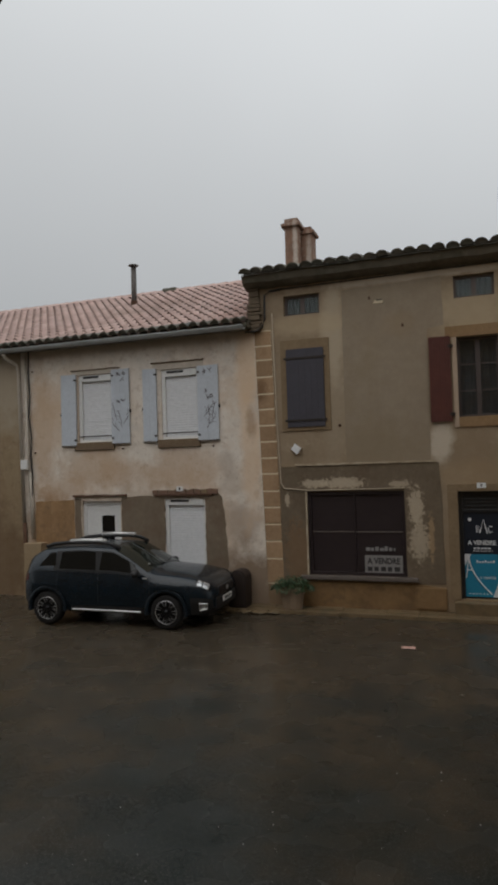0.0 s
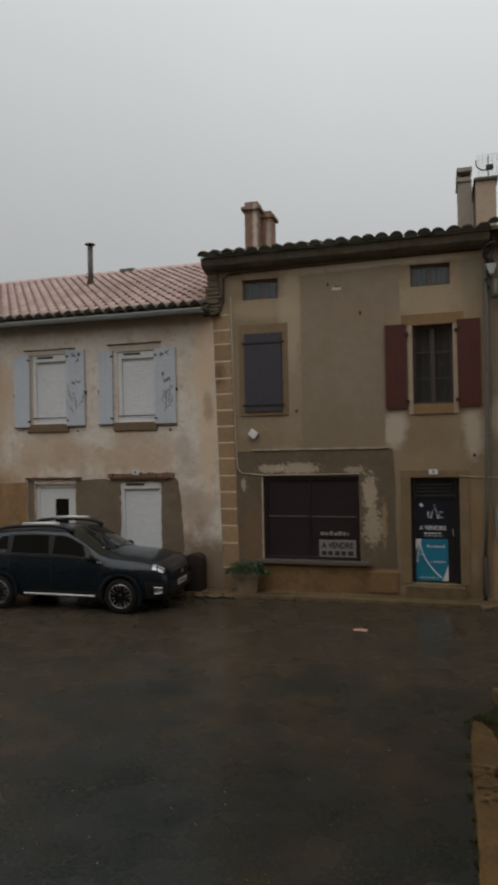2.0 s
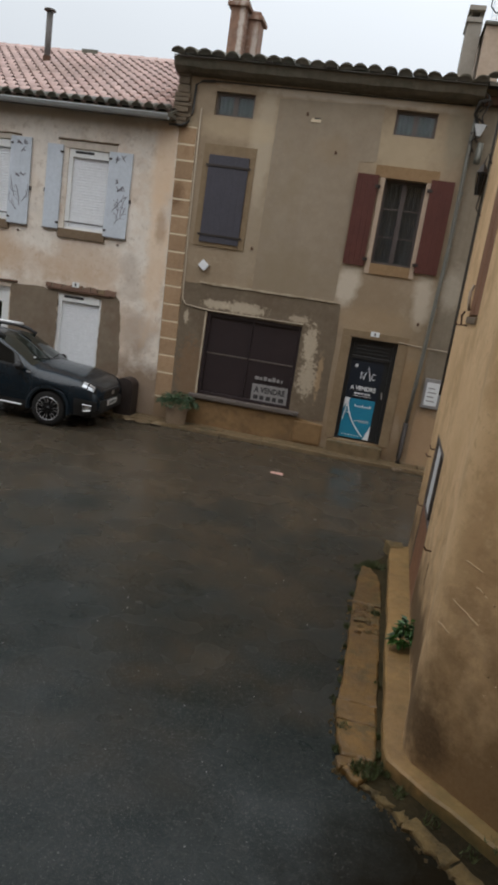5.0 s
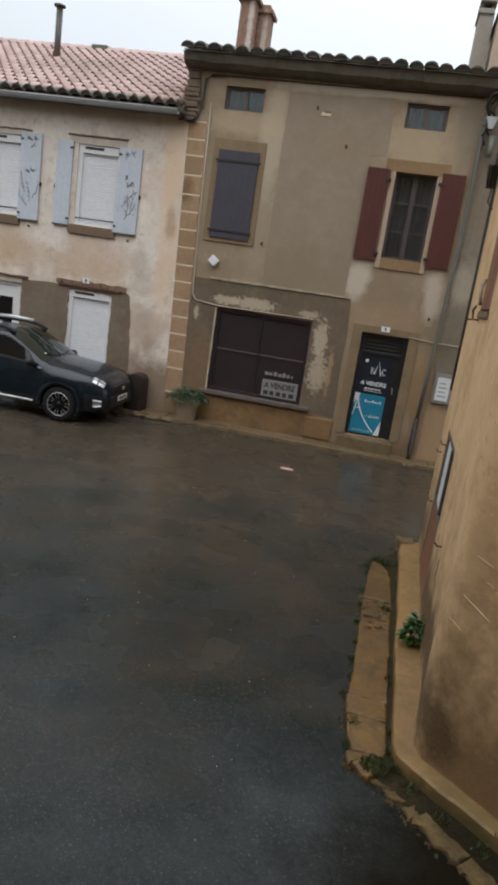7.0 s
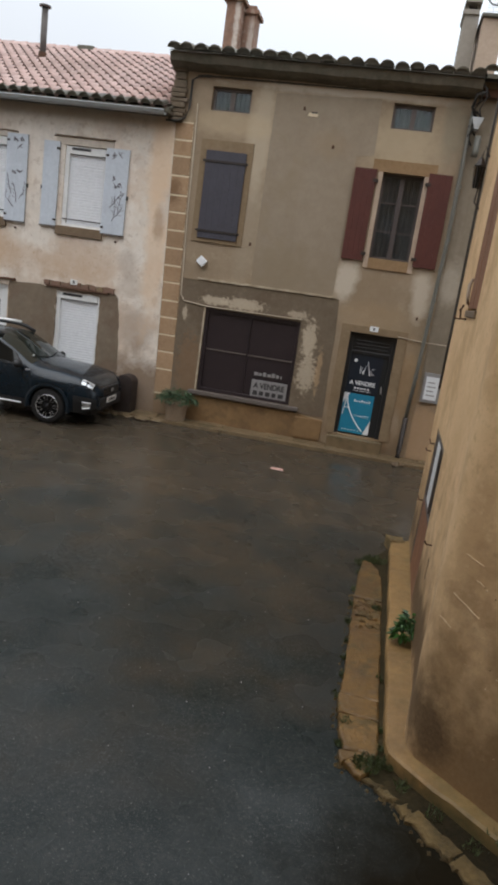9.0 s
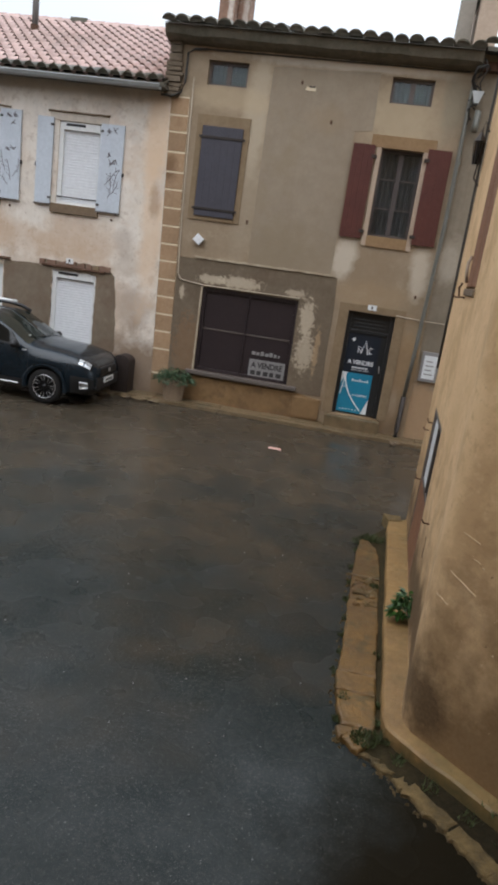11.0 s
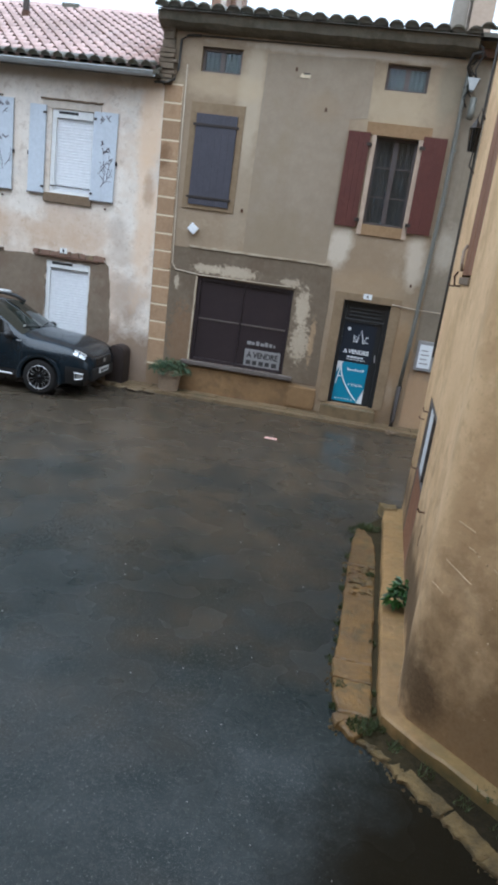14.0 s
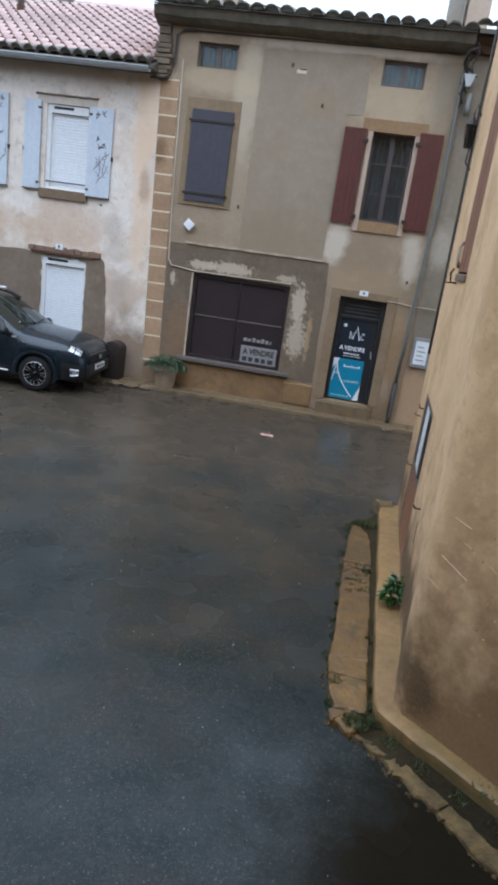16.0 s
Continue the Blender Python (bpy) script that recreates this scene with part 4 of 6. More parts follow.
# smooth render panel between the window bays, dark shop-front zone, bare scraped spots
pb("render_panel", prism(ragged([(-2.66, 3.13), (-2.66, 6.72), (-0.66, 6.79), (-0.64, 5.8), (-0.97, 5.76), (-0.97, 3.13)], 0.3, 0.008, 6), F - 0.007, F + 0.02), plaster_smooth, "smoother grey-taupe render panel")
zone = [(-4.1, 0.62), (-4.1, 3.09), (-0.83, 3.1), (-0.8, 2.5), (-0.78, 0.7), (-1.51, 0.7), (-1.51, 2.55), (-3.52, 2.55), (-3.52, 0.62)]
pb("shopfront_render", prism(ragged(zone, 0.25, 0.008, 7), F - 0.012, F + 0.02), plaster_dirty, "dark weathered shopfront render")
pb("ledge_line", prism(ragged([(-3.75, 3.1), (-3.75, 3.14), (-0.9, 3.14), (-0.9, 3.11)], 0.1, 0.009, 8), F - 0.035, F), plaster_bare, "chipped pale ledge")
pb("base_apron", prism(ragged([(-3.95, 0.1), (-3.6, 0.7), (-1.45, 0.7), (-0.8, 0.62), (-0.78, 0.1)], 0.3, 0.01, 9), F - 0.03, F + 0.01), apron_ochre, "ochre painted base below the shop window")
pb("stone_bump", box(-1.36, -0.76, F - 0.055, F + 0.01, 0.2, 0.64, 0.03), apron_ochre)


def surround(x0, x1, z0, z1, side, top, bottom=0.0, mat=stone_trim, jamb=None, wide=0.0):
    """A flat stone frame round an opening, each block a part of the frame."""
    g = group_b("stone_surround")
    if side:
        part("jamb", box(x0 - side, x0, F - 0.022, F + 0.02, z0 - bottom, z1, 0.006), jamb or mat, g)
        part("jamb", box(x1, x1 + side, F - 0.022, F + 0.02, z0 - bottom, z1, 0.006), jamb or mat, g)
    part("lintel", box(x0 - side - wide, x1 + side + wide, F - 0.023, F + 0.02, z1, z1 + top, 0.006), mat, g)
    if bottom:
        part("sill", box(x0, x1, F - 0.03, F + 0.05, z0 - bottom, z0, 0.008), mat, g)
    return g


surround(*B_BLUE, 0.12, 0.2, 0.14, trim_dull), surround(*B_RED, 0.09, 0.22, 0.2, lintel_ochre, jamb_pale, 0.12), surround(*B_DOOR, 0.19, 0.14, 0.0, trim_dull)


def sash(op, mullions, transoms, depth, mat, curtain=False, name="window", drape=curtain_mat):
    x0, x1, z0, z1 = op
    g = group_b(name)
    fb = bmesh.new()
    y0, y1 = F + depth, F + depth + 0.06
    t = 0.05
    for b in ((x0, x0 + t, z0, z1), (x1 - t, x1, z0, z1), (x0 + t, x1 - t, z0, z0 + t), (x0 + t, x1 - t, z1 - t, z1)):
        add_box(fb, b[0], b[1], y0, y1, b[2], b[3], 0.005)
    part("frame", fb, mat, g)
    xs = [x0 + t] + [x0 + (x1 - x0) * (i + 1) / (mullions + 1) for i in range(mullions)] + [x1 - t]
    zs = [z0 + t] + [z0 + (z1 - z0) * (i + 1) / (transoms + 1) for i in range(transoms)] + [z1 - t]
    for x in xs[1:-1]:
        part("mullion", box(x - 0.045, x + 0.045, y0 - 0.005, y1, z0 + t, z1 - t, 0.004), mat, g)
    for z in zs[1:-1]:
        part("glazing_bar", box(x0 + t, x1 - t, y0 + 0.005, y1, z - 0.014, z + 0.014), mat, g)
    for a, b in zip(xs, xs[1:]):
        for c, d in zip(zs, zs[1:]):
            p = part("pane", box(a, b, y0 + 0.03, y0 + 0.036, c, d), glass_mat, g)
            p.visible_shadow = False
    if curtain:
        bm = bmesh.new()
        n = 40
        vs = [[bm.verts.new((x0 + (x1 - x0) * i / n, y1 + 0.1 + (0.004 if drape is net_mat else 0.015) * math.sin(i * 1.3) + 0.006 * math.sin(i * 0.47), z)) for i in range(n + 1)] for z in (z0, z1)]
        for i in range(n):
            bm.faces.new((vs[0][i], vs[0][i + 1], vs[1][i + 1], vs[1][i]))
        part("curtain", bm, drape, g, "limp dull curtain", True)
    return g


sash(B_AT1, 1, 0, 0.1, frame_wood, True), sash(B_AT2, 1, 0, 0.1, frame_wood, True)
sash(B_RED, 1, 2, 0.12, window_dark, True, drape=net_mat)


def board_shutter(x0, x1, z0, z1, mat, boards, straps, hinge_left, label, y=None):
    y = F - 0.06 if y is None else y
    g = group_b("shutter")
    bm = bmesh.new()
    for i in range(boards):
        a, b = x0 + (x1 - x0) * i / boards, x0 + (x1 - x0) * (i + 1) / boards
        add_box(bm, a + 0.0006, b - 0.0006, y, y + 0.03, z0, z1, 0.0015)
    part("leaf", bm, mat, g, label)
    for z in (z0 + 0.14, z1 - 0.2):
        if straps:
            part("strap", box(x0 - 0.05, x1 + 0.05, y - 0.012, y, z - 0.022, z + 0.022, 0.003), iron, g, "dark iron strap")
        else:
            e = x0 if hinge_left else x1
            part("hinge", box(e - 0.05, e + 0.05, y - 0.01, y + 0.05, z - 0.03, z + 0.03, 0.004), iron, g)
    return g


board_shutter(-3.88, -3.07, 3.92, 5.58, shutter_plum, 6, True, True, "closed plum-grey boards", F - 0.055)
board_shutter(-0.94, -0.53, 3.89, 5.57, shutter_red, 4, False, False, "open oxblood red boards")
board_shutter(0.44, 0.87, 3.9, 5.6, shutter_red, 4, False, True, "open oxblood red boards")

# shop window closed with dark panels
g = group_b("shop_window")
fb = bmesh.new()
for b in ((-3.52, -3.45, 0.82, 2.55), (-1.58, -1.51, 0.82, 2.55), (-3.45, -1.58, 2.48, 2.55), (-3.45, -1.58, 0.82, 0.89)):
    add_box(fb, b[0], b[1], F + 0.03, F + 0.12, b[2], b[3], 0.006)
part("frame", fb, shop_dark, g)
for a, b in ((-3.45, -2.56), (-2.53, -1.58)):
    for c, d in ((0.89, 1.7), (1.73, 2.48)):
        part("panel", box(a, b, F + 0.08, F + 0.1, c, d, 0.005), shop_dark, g, "dark brown panel behind glass")
part("mullion", box(-2.56, -2.53, F + 0.05, F + 0.11, 0.89, 2.48), shop_dark, g)
part("rail", box(-3.45, -1.58, F + 0.06, F + 0.11, 1.7, 1.725), frame_wood, g)
part("sill", box(-3.68, -1.3, F - 0.12, F + 0.03, 0.74, 0.82, 0.015), frame_wood, g, "dark worn sill board")
part("edge_strip", box(-3.56, -3.52, F - 0.025, F + 0.03, 0.82, 2.55, 0.004), plaster_bare, g)

sale_sign = new("sale_sign")
tagged(sale_sign, "pale grey for-sale board in the shop window", "sign")
part("board", box(-2.36, -1.6, F + 0.045, F + 0.055, 0.87, 1.24), sign_grey, sale_sign)
lettering("A VENDRE", -1.98, F + 0.043, 1.07, 0.12, print_dark, sale_sign, 0.66, weight=0.006)
for i, wd in enumerate((0.1, 0.09, 0.1, 0.09, 0.11)):
    part("print_bar", box(-2.31 + i * 0.135, -2.31 + i * 0.135 + wd, F + 0.042, F + 0.044, 0.92, 1.01), print_dark, sale_sign)
for i, (wd, hg) in enumerate(((0.08, 0.07), (0.07, 0.06), (0.07, 0.085), (0.08, 0.06), (0.07, 0.09), (0.06, 0.07), (0.03, 0.06))):
    x = -2.33 + i * 0.093
    part("logo_shape", box(x, x + wd, F + 0.046, F + 0.05, 1.33, 1.33 + hg, 0.0015), sign_grey, sale_sign)

# street door with its posters
g = group_b("front_door")
fb = bmesh.new()
for b in ((-0.5, -0.42, 0.42, 2.52), (0.35, 0.43, 0.42, 2.52), (-0.42, 0.35, 2.44, 2.52), (-0.42, 0.35, 2.1, 2.16)):
    add_box(fb, b[0], b[1], F + 0.1, F + 0.2, b[2], b[3], 0.006)
part("door_frame", fb, door_dark, g)
part("upper_panel", box(-0.42, 0.35, F + 0.15, F + 0.17, 2.16, 2.44), door_dark, g)
for z in (2.2, 2.27, 2.34):
    part("moulding", box(-0.36, 0.29, F + 0.135, F + 0.15, z, z + 0.035, 0.008), door_dark, g)
part("leaf", box(-0.42, 0.35, F + 0.14, F + 0.18, 0.44, 2.1, 0.006), door_dark, g, "near-black door leaf")
part("handle", tube([(0.29, F + 0.1, 1.5), (0.31, F + 0.1, 1.36)], 0.012), silver, g)
part("doorstep", box(-0.62, 0.5, F - 0.22, F + 0.2, 0.1, 0.4, 0.02), pave_mat, g, "worn stone doorstep")
poster = new("poster")
tagged(poster, "navy estate agency poster on the street door", "poster")
part("sheet", box(-0.42, 0.24, F + 0.13, F + 0.136, 1.29, 2.12), poster_navy, poster)
lettering("A VENDRE", -0.09, F + 0.127, 1.47, 0.085, poster_white, poster, 0.52, weight=0.003)
for i in range(5):
    part("print_bar", box(-0.25 + i * 0.067, -0.2 + i * 0.067, F + 0.126, F + 0.128, 1.385, 1.415), poster_white, poster)
part("print_bar", box(-0.26, 0.1, F + 0.126, F + 0.128, 1.345, 1.355), poster_white, poster)
bmx = bmesh.new()
tube([(-0.12, F + 0.127, 1.7), (-0.05, F + 0.127, 1.96), (0.02, F + 0.127, 1.69)], 0.014, 5, bmx)
tube([(-0.18, F + 0.127, 1.71), (-0.18, F + 0.127, 1.85), (-0.13, F + 0.127, 1.82), (-0.18, F + 0.127, 1.785), (-0.125, F + 0.127, 1.745), (-0.18, F + 0.127, 1.71)], 0.009, 5, bmx)
tube([(0.11, F + 0.127, 1.82), (0.06, F + 0.127, 1.83), (0.035, F + 0.127, 1.77), (0.06, F + 0.127, 1.71), (0.11, F + 0.127, 1.72)], 0.009, 5, bmx)
part("logo_shape", bmx, poster_white, poster)
part("logo_dot", tube([(-0.3, F + 0.126, 1.96), (-0.3, F + 0.13, 1.96)], 0.035, 10), poster_white, poster)
poster2 = new("poster")
tagged(poster2, "teal blue estate agency poster low on the street door", "poster")
part("sheet", box(-0.42, 0.2, F + 0.128, F + 0.138, 0.46, 1.285), poster_teal, poster2)
part("logo_shape", prism([(-0.42, 1.06), (-0.42, 1.285), (-0.3, 1.285)], F + 0.124, F + 0.128), poster_white, poster2)
part("logo_shape", prism([(0.2, 0.46), (0.2, 0.78), (0.08, 0.46)], F + 0.124, F + 0.128), poster_white, poster2)
bmx = bmesh.new()
tube([(-0.34 + 0.4 * (k / 10) ** 1.9, F + 0.125, 1.24 - 0.72 * (k / 10)) for k in range(11)], 0.014, 5, bmx)
tube([(-0.34, F + 0.125, 1.24), (-0.4, F + 0.125, 0.82)], 0.011, 5, bmx)
tube([(-0.38, F + 0.125, 0.98), (-0.26, F + 0.125, 0.98)], 0.009, 5, bmx)
part("logo_shape", bmx, poster_white, poster2)
lettering("A VENDRE", 0.0, F + 0.126, 0.81, 0.05, poster_white, poster2, 0.3)
for i in range(7):
    part("print_bar", box(-0.2 + i * 0.05, -0.17 + i * 0.05, F + 0.125, F + 0.127, 1.12, 1.15 + 0.02 * (i % 3 == 0)), poster_white, poster2)
for i in range(6):
    part("print_bar", box(-0.36 + i * 0.065, -0.33 + i * 0.065, F + 0.125, F + 0.127, 0.51, 0.53), poster_white, poster2)
number = new("number_plate")
tagged(number, "small white enamel plate above the street door", "plate")
part("plate", box(-0.14, 0.03, F - 0.034, F - 0.024, 2.58, 2.68, 0.003), poster_white, number)
part("print_bar", box(-0.07, -0.04, F - 0.037, F - 0.034, 2.605, 2.655), print_dark, number)

# round white lamp on the wall
lamp = new("wall_lamp")
tagged(lamp, "small white square wall lamp hanging askew on the taupe wall", "lamp")
LAMP = pose(-3.71, F - 0.05, 3.46, 0, 38, 0)
for nm, w, y0, y1, mt in (("cover", 0.088, -0.055, -0.005, blind_mat), ("base", 0.078, -0.005, 0.05, white_pvc)):
    bm = box(-w, w, y0, y1, -w * 0.9, w * 0.9, 0.012)
    bmesh.ops.transform(bm, matrix=LAMP, verts=bm.verts[:])
    part(nm, bm, mt, lamp)
# small dark blocks stand in for holes and broken bits of render
for x, z in ((-2.08, 6.5), (-1.43, 5.88), (-2.78, 3.92), (0.72, 2.95)):
    pb("wall_stub", box(x - 0.02, x + 0.02, F - 0.03, F, z - 0.03, z + 0.03, 0.008), rust_iron)
pb("plaster_chip", prism(ragged([(-2.0, 6.38), (-1.97, 6.44), (-1.8, 6.43), (-1.82, 6.37)], 0.05, 0.01, 3), F - 0.02, F), joint_mat, "pale chipped plaster")
# raised black sliver, painted for the dark inside of a hole
pb("plaster_hole", prism(ragged([(-1.93, 6.425), (-1.93, 6.45), (-1.82, 6.45), (-1.82, 6.43)], 0.05, 0.006, 3), F - 0.024, F - 0.01), black_slot)

# pale corner blocks
bm = bmesh.new()
vs = [bm.verts.new(p) for p in ((-4.43, F - 0.008, 0.6), (-4.08, F - 0.008, 0.6), (-4.22, F - 0.008, 6.05), (-4.585, F - 0.008, 6.05), (-4.43, F + 0.02, 0.6), (-4.08, F + 0.02, 0.6), (-4.22, F + 0.02, 6.05), (-4.585, F + 0.02, 6.05))]
for f in ((0, 1, 2, 3), (7, 6, 5, 4), (0, 4, 5, 1), (1, 5, 6, 2), (2, 6, 7, 3), (3, 7, 4, 0)):
    bm.faces.new([vs[i] for i in f])
corner = pb("corner_strip", bm, joint_mat, "ochre corner blocks with cream joints")
zs = [0.62, 1.14, 1.51, 1.87, 2.23, 2.58, 2.95, 3.29, 3.64, 3.99, 4.34, 4.67, 5.04, 5.41, 5.71, 6.04]
for a, b in zip(zs, zs[1:]):
    sh = -0.15 * ((a + b) / 2 - 0.6) / 5.45
    part("stone_block", box(-4.436 + sh, -4.074 + sh, F - 0.014, F + 0.0, a + 0.016, b - 0.018, 0.004), quoin_mat, corner)
pb("wall_edge", prism([(-4.618, 0.12), (-4.43, 0.12), (-4.588, 6.0), (-4.618, 6.0)], F - 0.006, F + 0.02), plaster_a, "cream render running up to the corner blocks")
corner_top = pb("corner_rubble", box(-4.66, -4.44, F - 0.06, F + 0.2, 6.02, 7.05, 0.03), rubble_dark, "rough brown masonry corner under the eave")
rnd = random.Random(31)
z = 6.04
while z < 6.98:     # uneven stones of the bare corner
    h = rnd.uniform(0.07, 0.15)
    part("rough_stone", box(-4.7 + rnd.uniform(-0.03, 0.03), -4.41 + rnd.uniform(-0.04, 0.05), F - 0.085 - rnd.uniform(0, 0.03), F - 0.04, z, z + h - 0.012, 0.014), rubble_dark, corner_top)
    z += h

# eave, tiles, chimney
EB = F - 0.4
bm = bmesh.new()
sec = [(F + 0.1, 6.95), (F, 6.95), (F - 0.2, 6.975), (F - 0.31, 7.03), (EB + 0.02, 7.17), (F + 0.1, 7.17)]
rough = lambda x, q: 0.018 * noise.noise((x * 2.3, q * 1.7, 0.4)) + 0.01 * noise.noise((x * 9.0, q * 3.1, 2.0))
rings = []
for i in range(91):
    x = BX0 - 0.12 + (BX1 - BX0 + 0.15) * i / 90
    rings.append([bm.verts.new((x, y + (rough(x, q) if y < F else 0), z + (rough(x, q + 7) if y <= F and z < 7.1 else 0))) for q, (y, z) in enumerate(sec)])
for a, b in zip(rings, rings[1:]):
    for k in range(6):
        bm.faces.new((a[k], a[(k + 1) % 6], b[(k + 1) % 6], b[k]))
bm.faces.new(rings[0]), bm.faces.new(rings[-1])
bmesh.ops.recalc_face_normals(bm, faces=bm.faces[:])
pb("cornice", bm, fascia_mat, "dark weathered coved cornice")
bm = bmesh.new()
sec = [(EB - 0.04, 7.185), (F + 4.5, 8.3), (F + 9.2, 7.1), (F + 9.2, 7.0), (F + 4.5, 8.15), (EB - 0.04, 7.172)]
rings = [[bm.verts.new((x, y, z)) for y, z in sec] for x in (BX0 - 0.1, BX1 + 0.03)]
for k in range(6):
    bm.faces.new((rings[0][k], rings[0][(k + 1) % 6], rings[1][(k + 1) % 6], rings[1][k]))
bm.faces.new(rings[0]), bm.faces.new(rings[1])
bmesh.ops.recalc_face_normals(bm, faces=bm.faces[:])
roof_b = pb("roof", bm, tile_dark, "old mossy canal-tile roof")
cv, cf = [], []
segs = 8
for r, (yy, dz) in enumerate(((0, -0.016), (0, 0), (0.45, 0))):
    k = 0.92 if r == 2 else 1
    cv += [(0.13 * k * math.cos(math.pi * i / segs), yy, 0.108 * k * math.sin(math.pi * i / segs) * (0.82 if (r == 0) else 1) + dz) for i in range(segs + 1)]
cf = [(r * 9 + i, r * 9 + i + 1, (r + 1) * 9 + i + 1, (r + 1) * 9 + i) for r in range(2) for i in range(segs)]
cv += [(x, 0.03, z) for x, y, z in cv[9:18]]
cf.append(tuple(range(27, 36)))
canal_me = bpy.data.meshes.new("canal_tile")
canal_me.from_pydata(cv, [], cf)
canal_me.materials.append(tile_dark)
rnd = random.Random(5)
slope_b = math.degrees(math.atan((8.3 - 7.185) / (F + 4.5 - EB)))
for r in range(10):
    for c in range(22):
        t = new("canal_tile", canal_me)
        t.parent = roof_b
        t.matrix_basis = pose(BX0 - 0.02 + c * 0.264 + rnd.uniform(-0.015, 0.015), EB - 0.09 + r * 0.4 + rnd.uniform(-0.02, 0.02), 7.19 + r * 0.4 * math.tan(radians(slope_b)) + rnd.uniform(0, 0.015), slope_b + rnd.uniform(-1, 1), rnd.uniform(-4, 4), rnd.uniform(-3, 3))

for c in range(cols):     # dark mossy ends of the lowest course over the gutter
    t = new("eave_tile", canal_me)
    t.parent = roof_a
    t.matrix_basis = pose(-4.66 - (c + 1) * TW + 0.31 * TW + rnd.uniform(-0.008, 0.008), EAVE_Y - 0.05 + rnd.uniform(-0.012, 0.012), EAVE_Z - 0.022, math.degrees(PITCH) - 6, rnd.uniform(-3, 3), rnd.uniform(-2, 2)) @ Matrix.Diagonal((0.8, 0.8, 0.85, 1))

stack = group_b("chimney")
part("shaft", box(-4.18, -3.86, 14.7, 15.1, 7.3, 8.72, 0.02), brick_mat, stack, "weathered brick stack streaked with old render")
part("band", box(-4.25, -3.79, 14.63, 15.17, 8.68, 8.76, 0.015), brick_mat, stack)
part("crown", box(-4.18, -3.86, 14.7, 15.1, 8.76, 8.88, 0.015), brick_mat, stack)
part("shaft", box(-3.86, -3.6, 15.0, 15.4, 7.3, 8.6, 0.02), brick_mat, stack)
part("band", box(-3.9, -3.54, 14.95, 15.46, 8.56, 8.64, 0.015), brick_mat, stack)
part("crown", box(-3.84, -3.62, 15.02, 15.38, 8.64, 8.74, 0.015), brick_mat, stack)
stack2 = group_b("chimney")
part("shaft", box(0.56, 0.84, 14.7, 15.3, 7.2, 8.78, 0.015), grey_stack, stack2, "grey rendered stack")
part("collar", box(0.53, 0.83, 14.66, 15.34, 8.74, 8.83, 0.01), grey_stack, stack2)
for x in (0.57, 0.76):
    part("cap_leg", box(x, x + 0.05, 14.75, 15.2, 8.83, 8.94), fascia_mat, stack2)
part("cap_slab", box(0.54, 0.85, 14.64, 15.36, 8.94, 9.03, 0.01), grey_stack, stack2)

# cables and downpipe on the front
pb("cable", tube([(-3.95, F - 0.03, 6.9), (-4.2, F - 0.04, 6.88), (-4.32, F - 0.05, 6.8), (-4.33, F - 0.05, 6.3), (-4.38, F - 0.1, 6.1), (-4.5, F - 0.13, 6.03), (-4.75, F - 0.15, 6.02)], 0.022, 6), cable_mat, "black looping cable", True)
pb("cable", tube([(-3.95, F - 0.03, 6.9), (-2.0, F - 0.03, 6.91), (0.9, F - 0.03, 6.93)], 0.012, 6), cable_mat, "", True)
pb("cable", tube([(-4.17, F - 0.025, 6.4), (-4.13, F - 0.025, 4.2), (-4.08, F - 0.025, 2.75), (-4.0, F - 0.025, 2.63), (-3.5, F - 0.025, 2.58), (-1.5, F - 0.025, 2.6)], 0.014, 6), cable_pale, "pale painted cable", True)
pb("cable", tube([(0.43, F - 0.03, 2.55), (0.9, F - 0.03, 2.52), (1.6, F - 0.03, 2.52)], 0.01, 6), cable_pale, "", True)
pb("downpipe", tube([(0.99, F - 0.1, 6.75), (0.98, F - 0.08, 6.4), (0.99, F - 0.07, 4.4), (0.92, F - 0.07, 2.0), (0.88, F - 0.07, 1.0)], 0.036, 10), old_zinc, "green-grey old zinc downpipe", True)
pb("downpipe_foot", tube([(0.88, F - 0.07, 1.0), (0.87, F - 0.07, 0.3), (0.86, F - 0.16, 0.18)], 0.05, 10), iron, "dark iron downpipe foot", True)
for z in (5.4, 4.45, 3.3, 1.8):
    pb("pipe_collar", tube([(1.0 - max(0, 4.4 - z) * 0.033, F - 0.07, z), (1.0 - max(0, 4.4 - z) * 0.033, F - 0.07, z + 0.04)], 0.044, 10), old_zinc)

# ---------------------------------------------------------------- grey house beyond the downpipe
house_d = thing("grey_house", "grey weathered rendered house with tangled cables under its eave", "house", at=(3.0, F, 0.15))
BASE_D = Matrix.Translation((3.0, F, 0.15)).inverted()


def pd(name, bm, mat, label="", smooth=False):
    return under(part(name, bm, mat, house_d, label, smooth), BASE_D)


pd("wall", wall_mesh(BX1 + 0.004, 6.0, -0.1, 7.25, F + 0.03, 0.45), plaster_d)
pd("gable", box(0.9, 1.3, 14.4, 21.0, 6.9, 8.62, 0.02), jamb_pale, "pale beige gable wall above the lower roof")
pd("coping", box(0.86, 1.34, 14.34, 21.0, 8.6, 8.67, 0.02), tile_dark, "mossy tile coping")
pd("back_wall", box(BX1 + 0.004, 6.0, F + 8.6, F + 9, -0.1, 7.25), plaster_d)
bm = bmesh.new()
sec = [(F - 0.4, 7.25), (F + 4.5, 8.6), (F + 9.2, 7.25), (F + 9.2, 7.1), (F + 4.5, 8.4), (F - 0.4, 7.18)]
rings = [[bm.verts.new((x, y, z)) for y, z in sec] for x in (BX1 + 0.06, 6.2)]
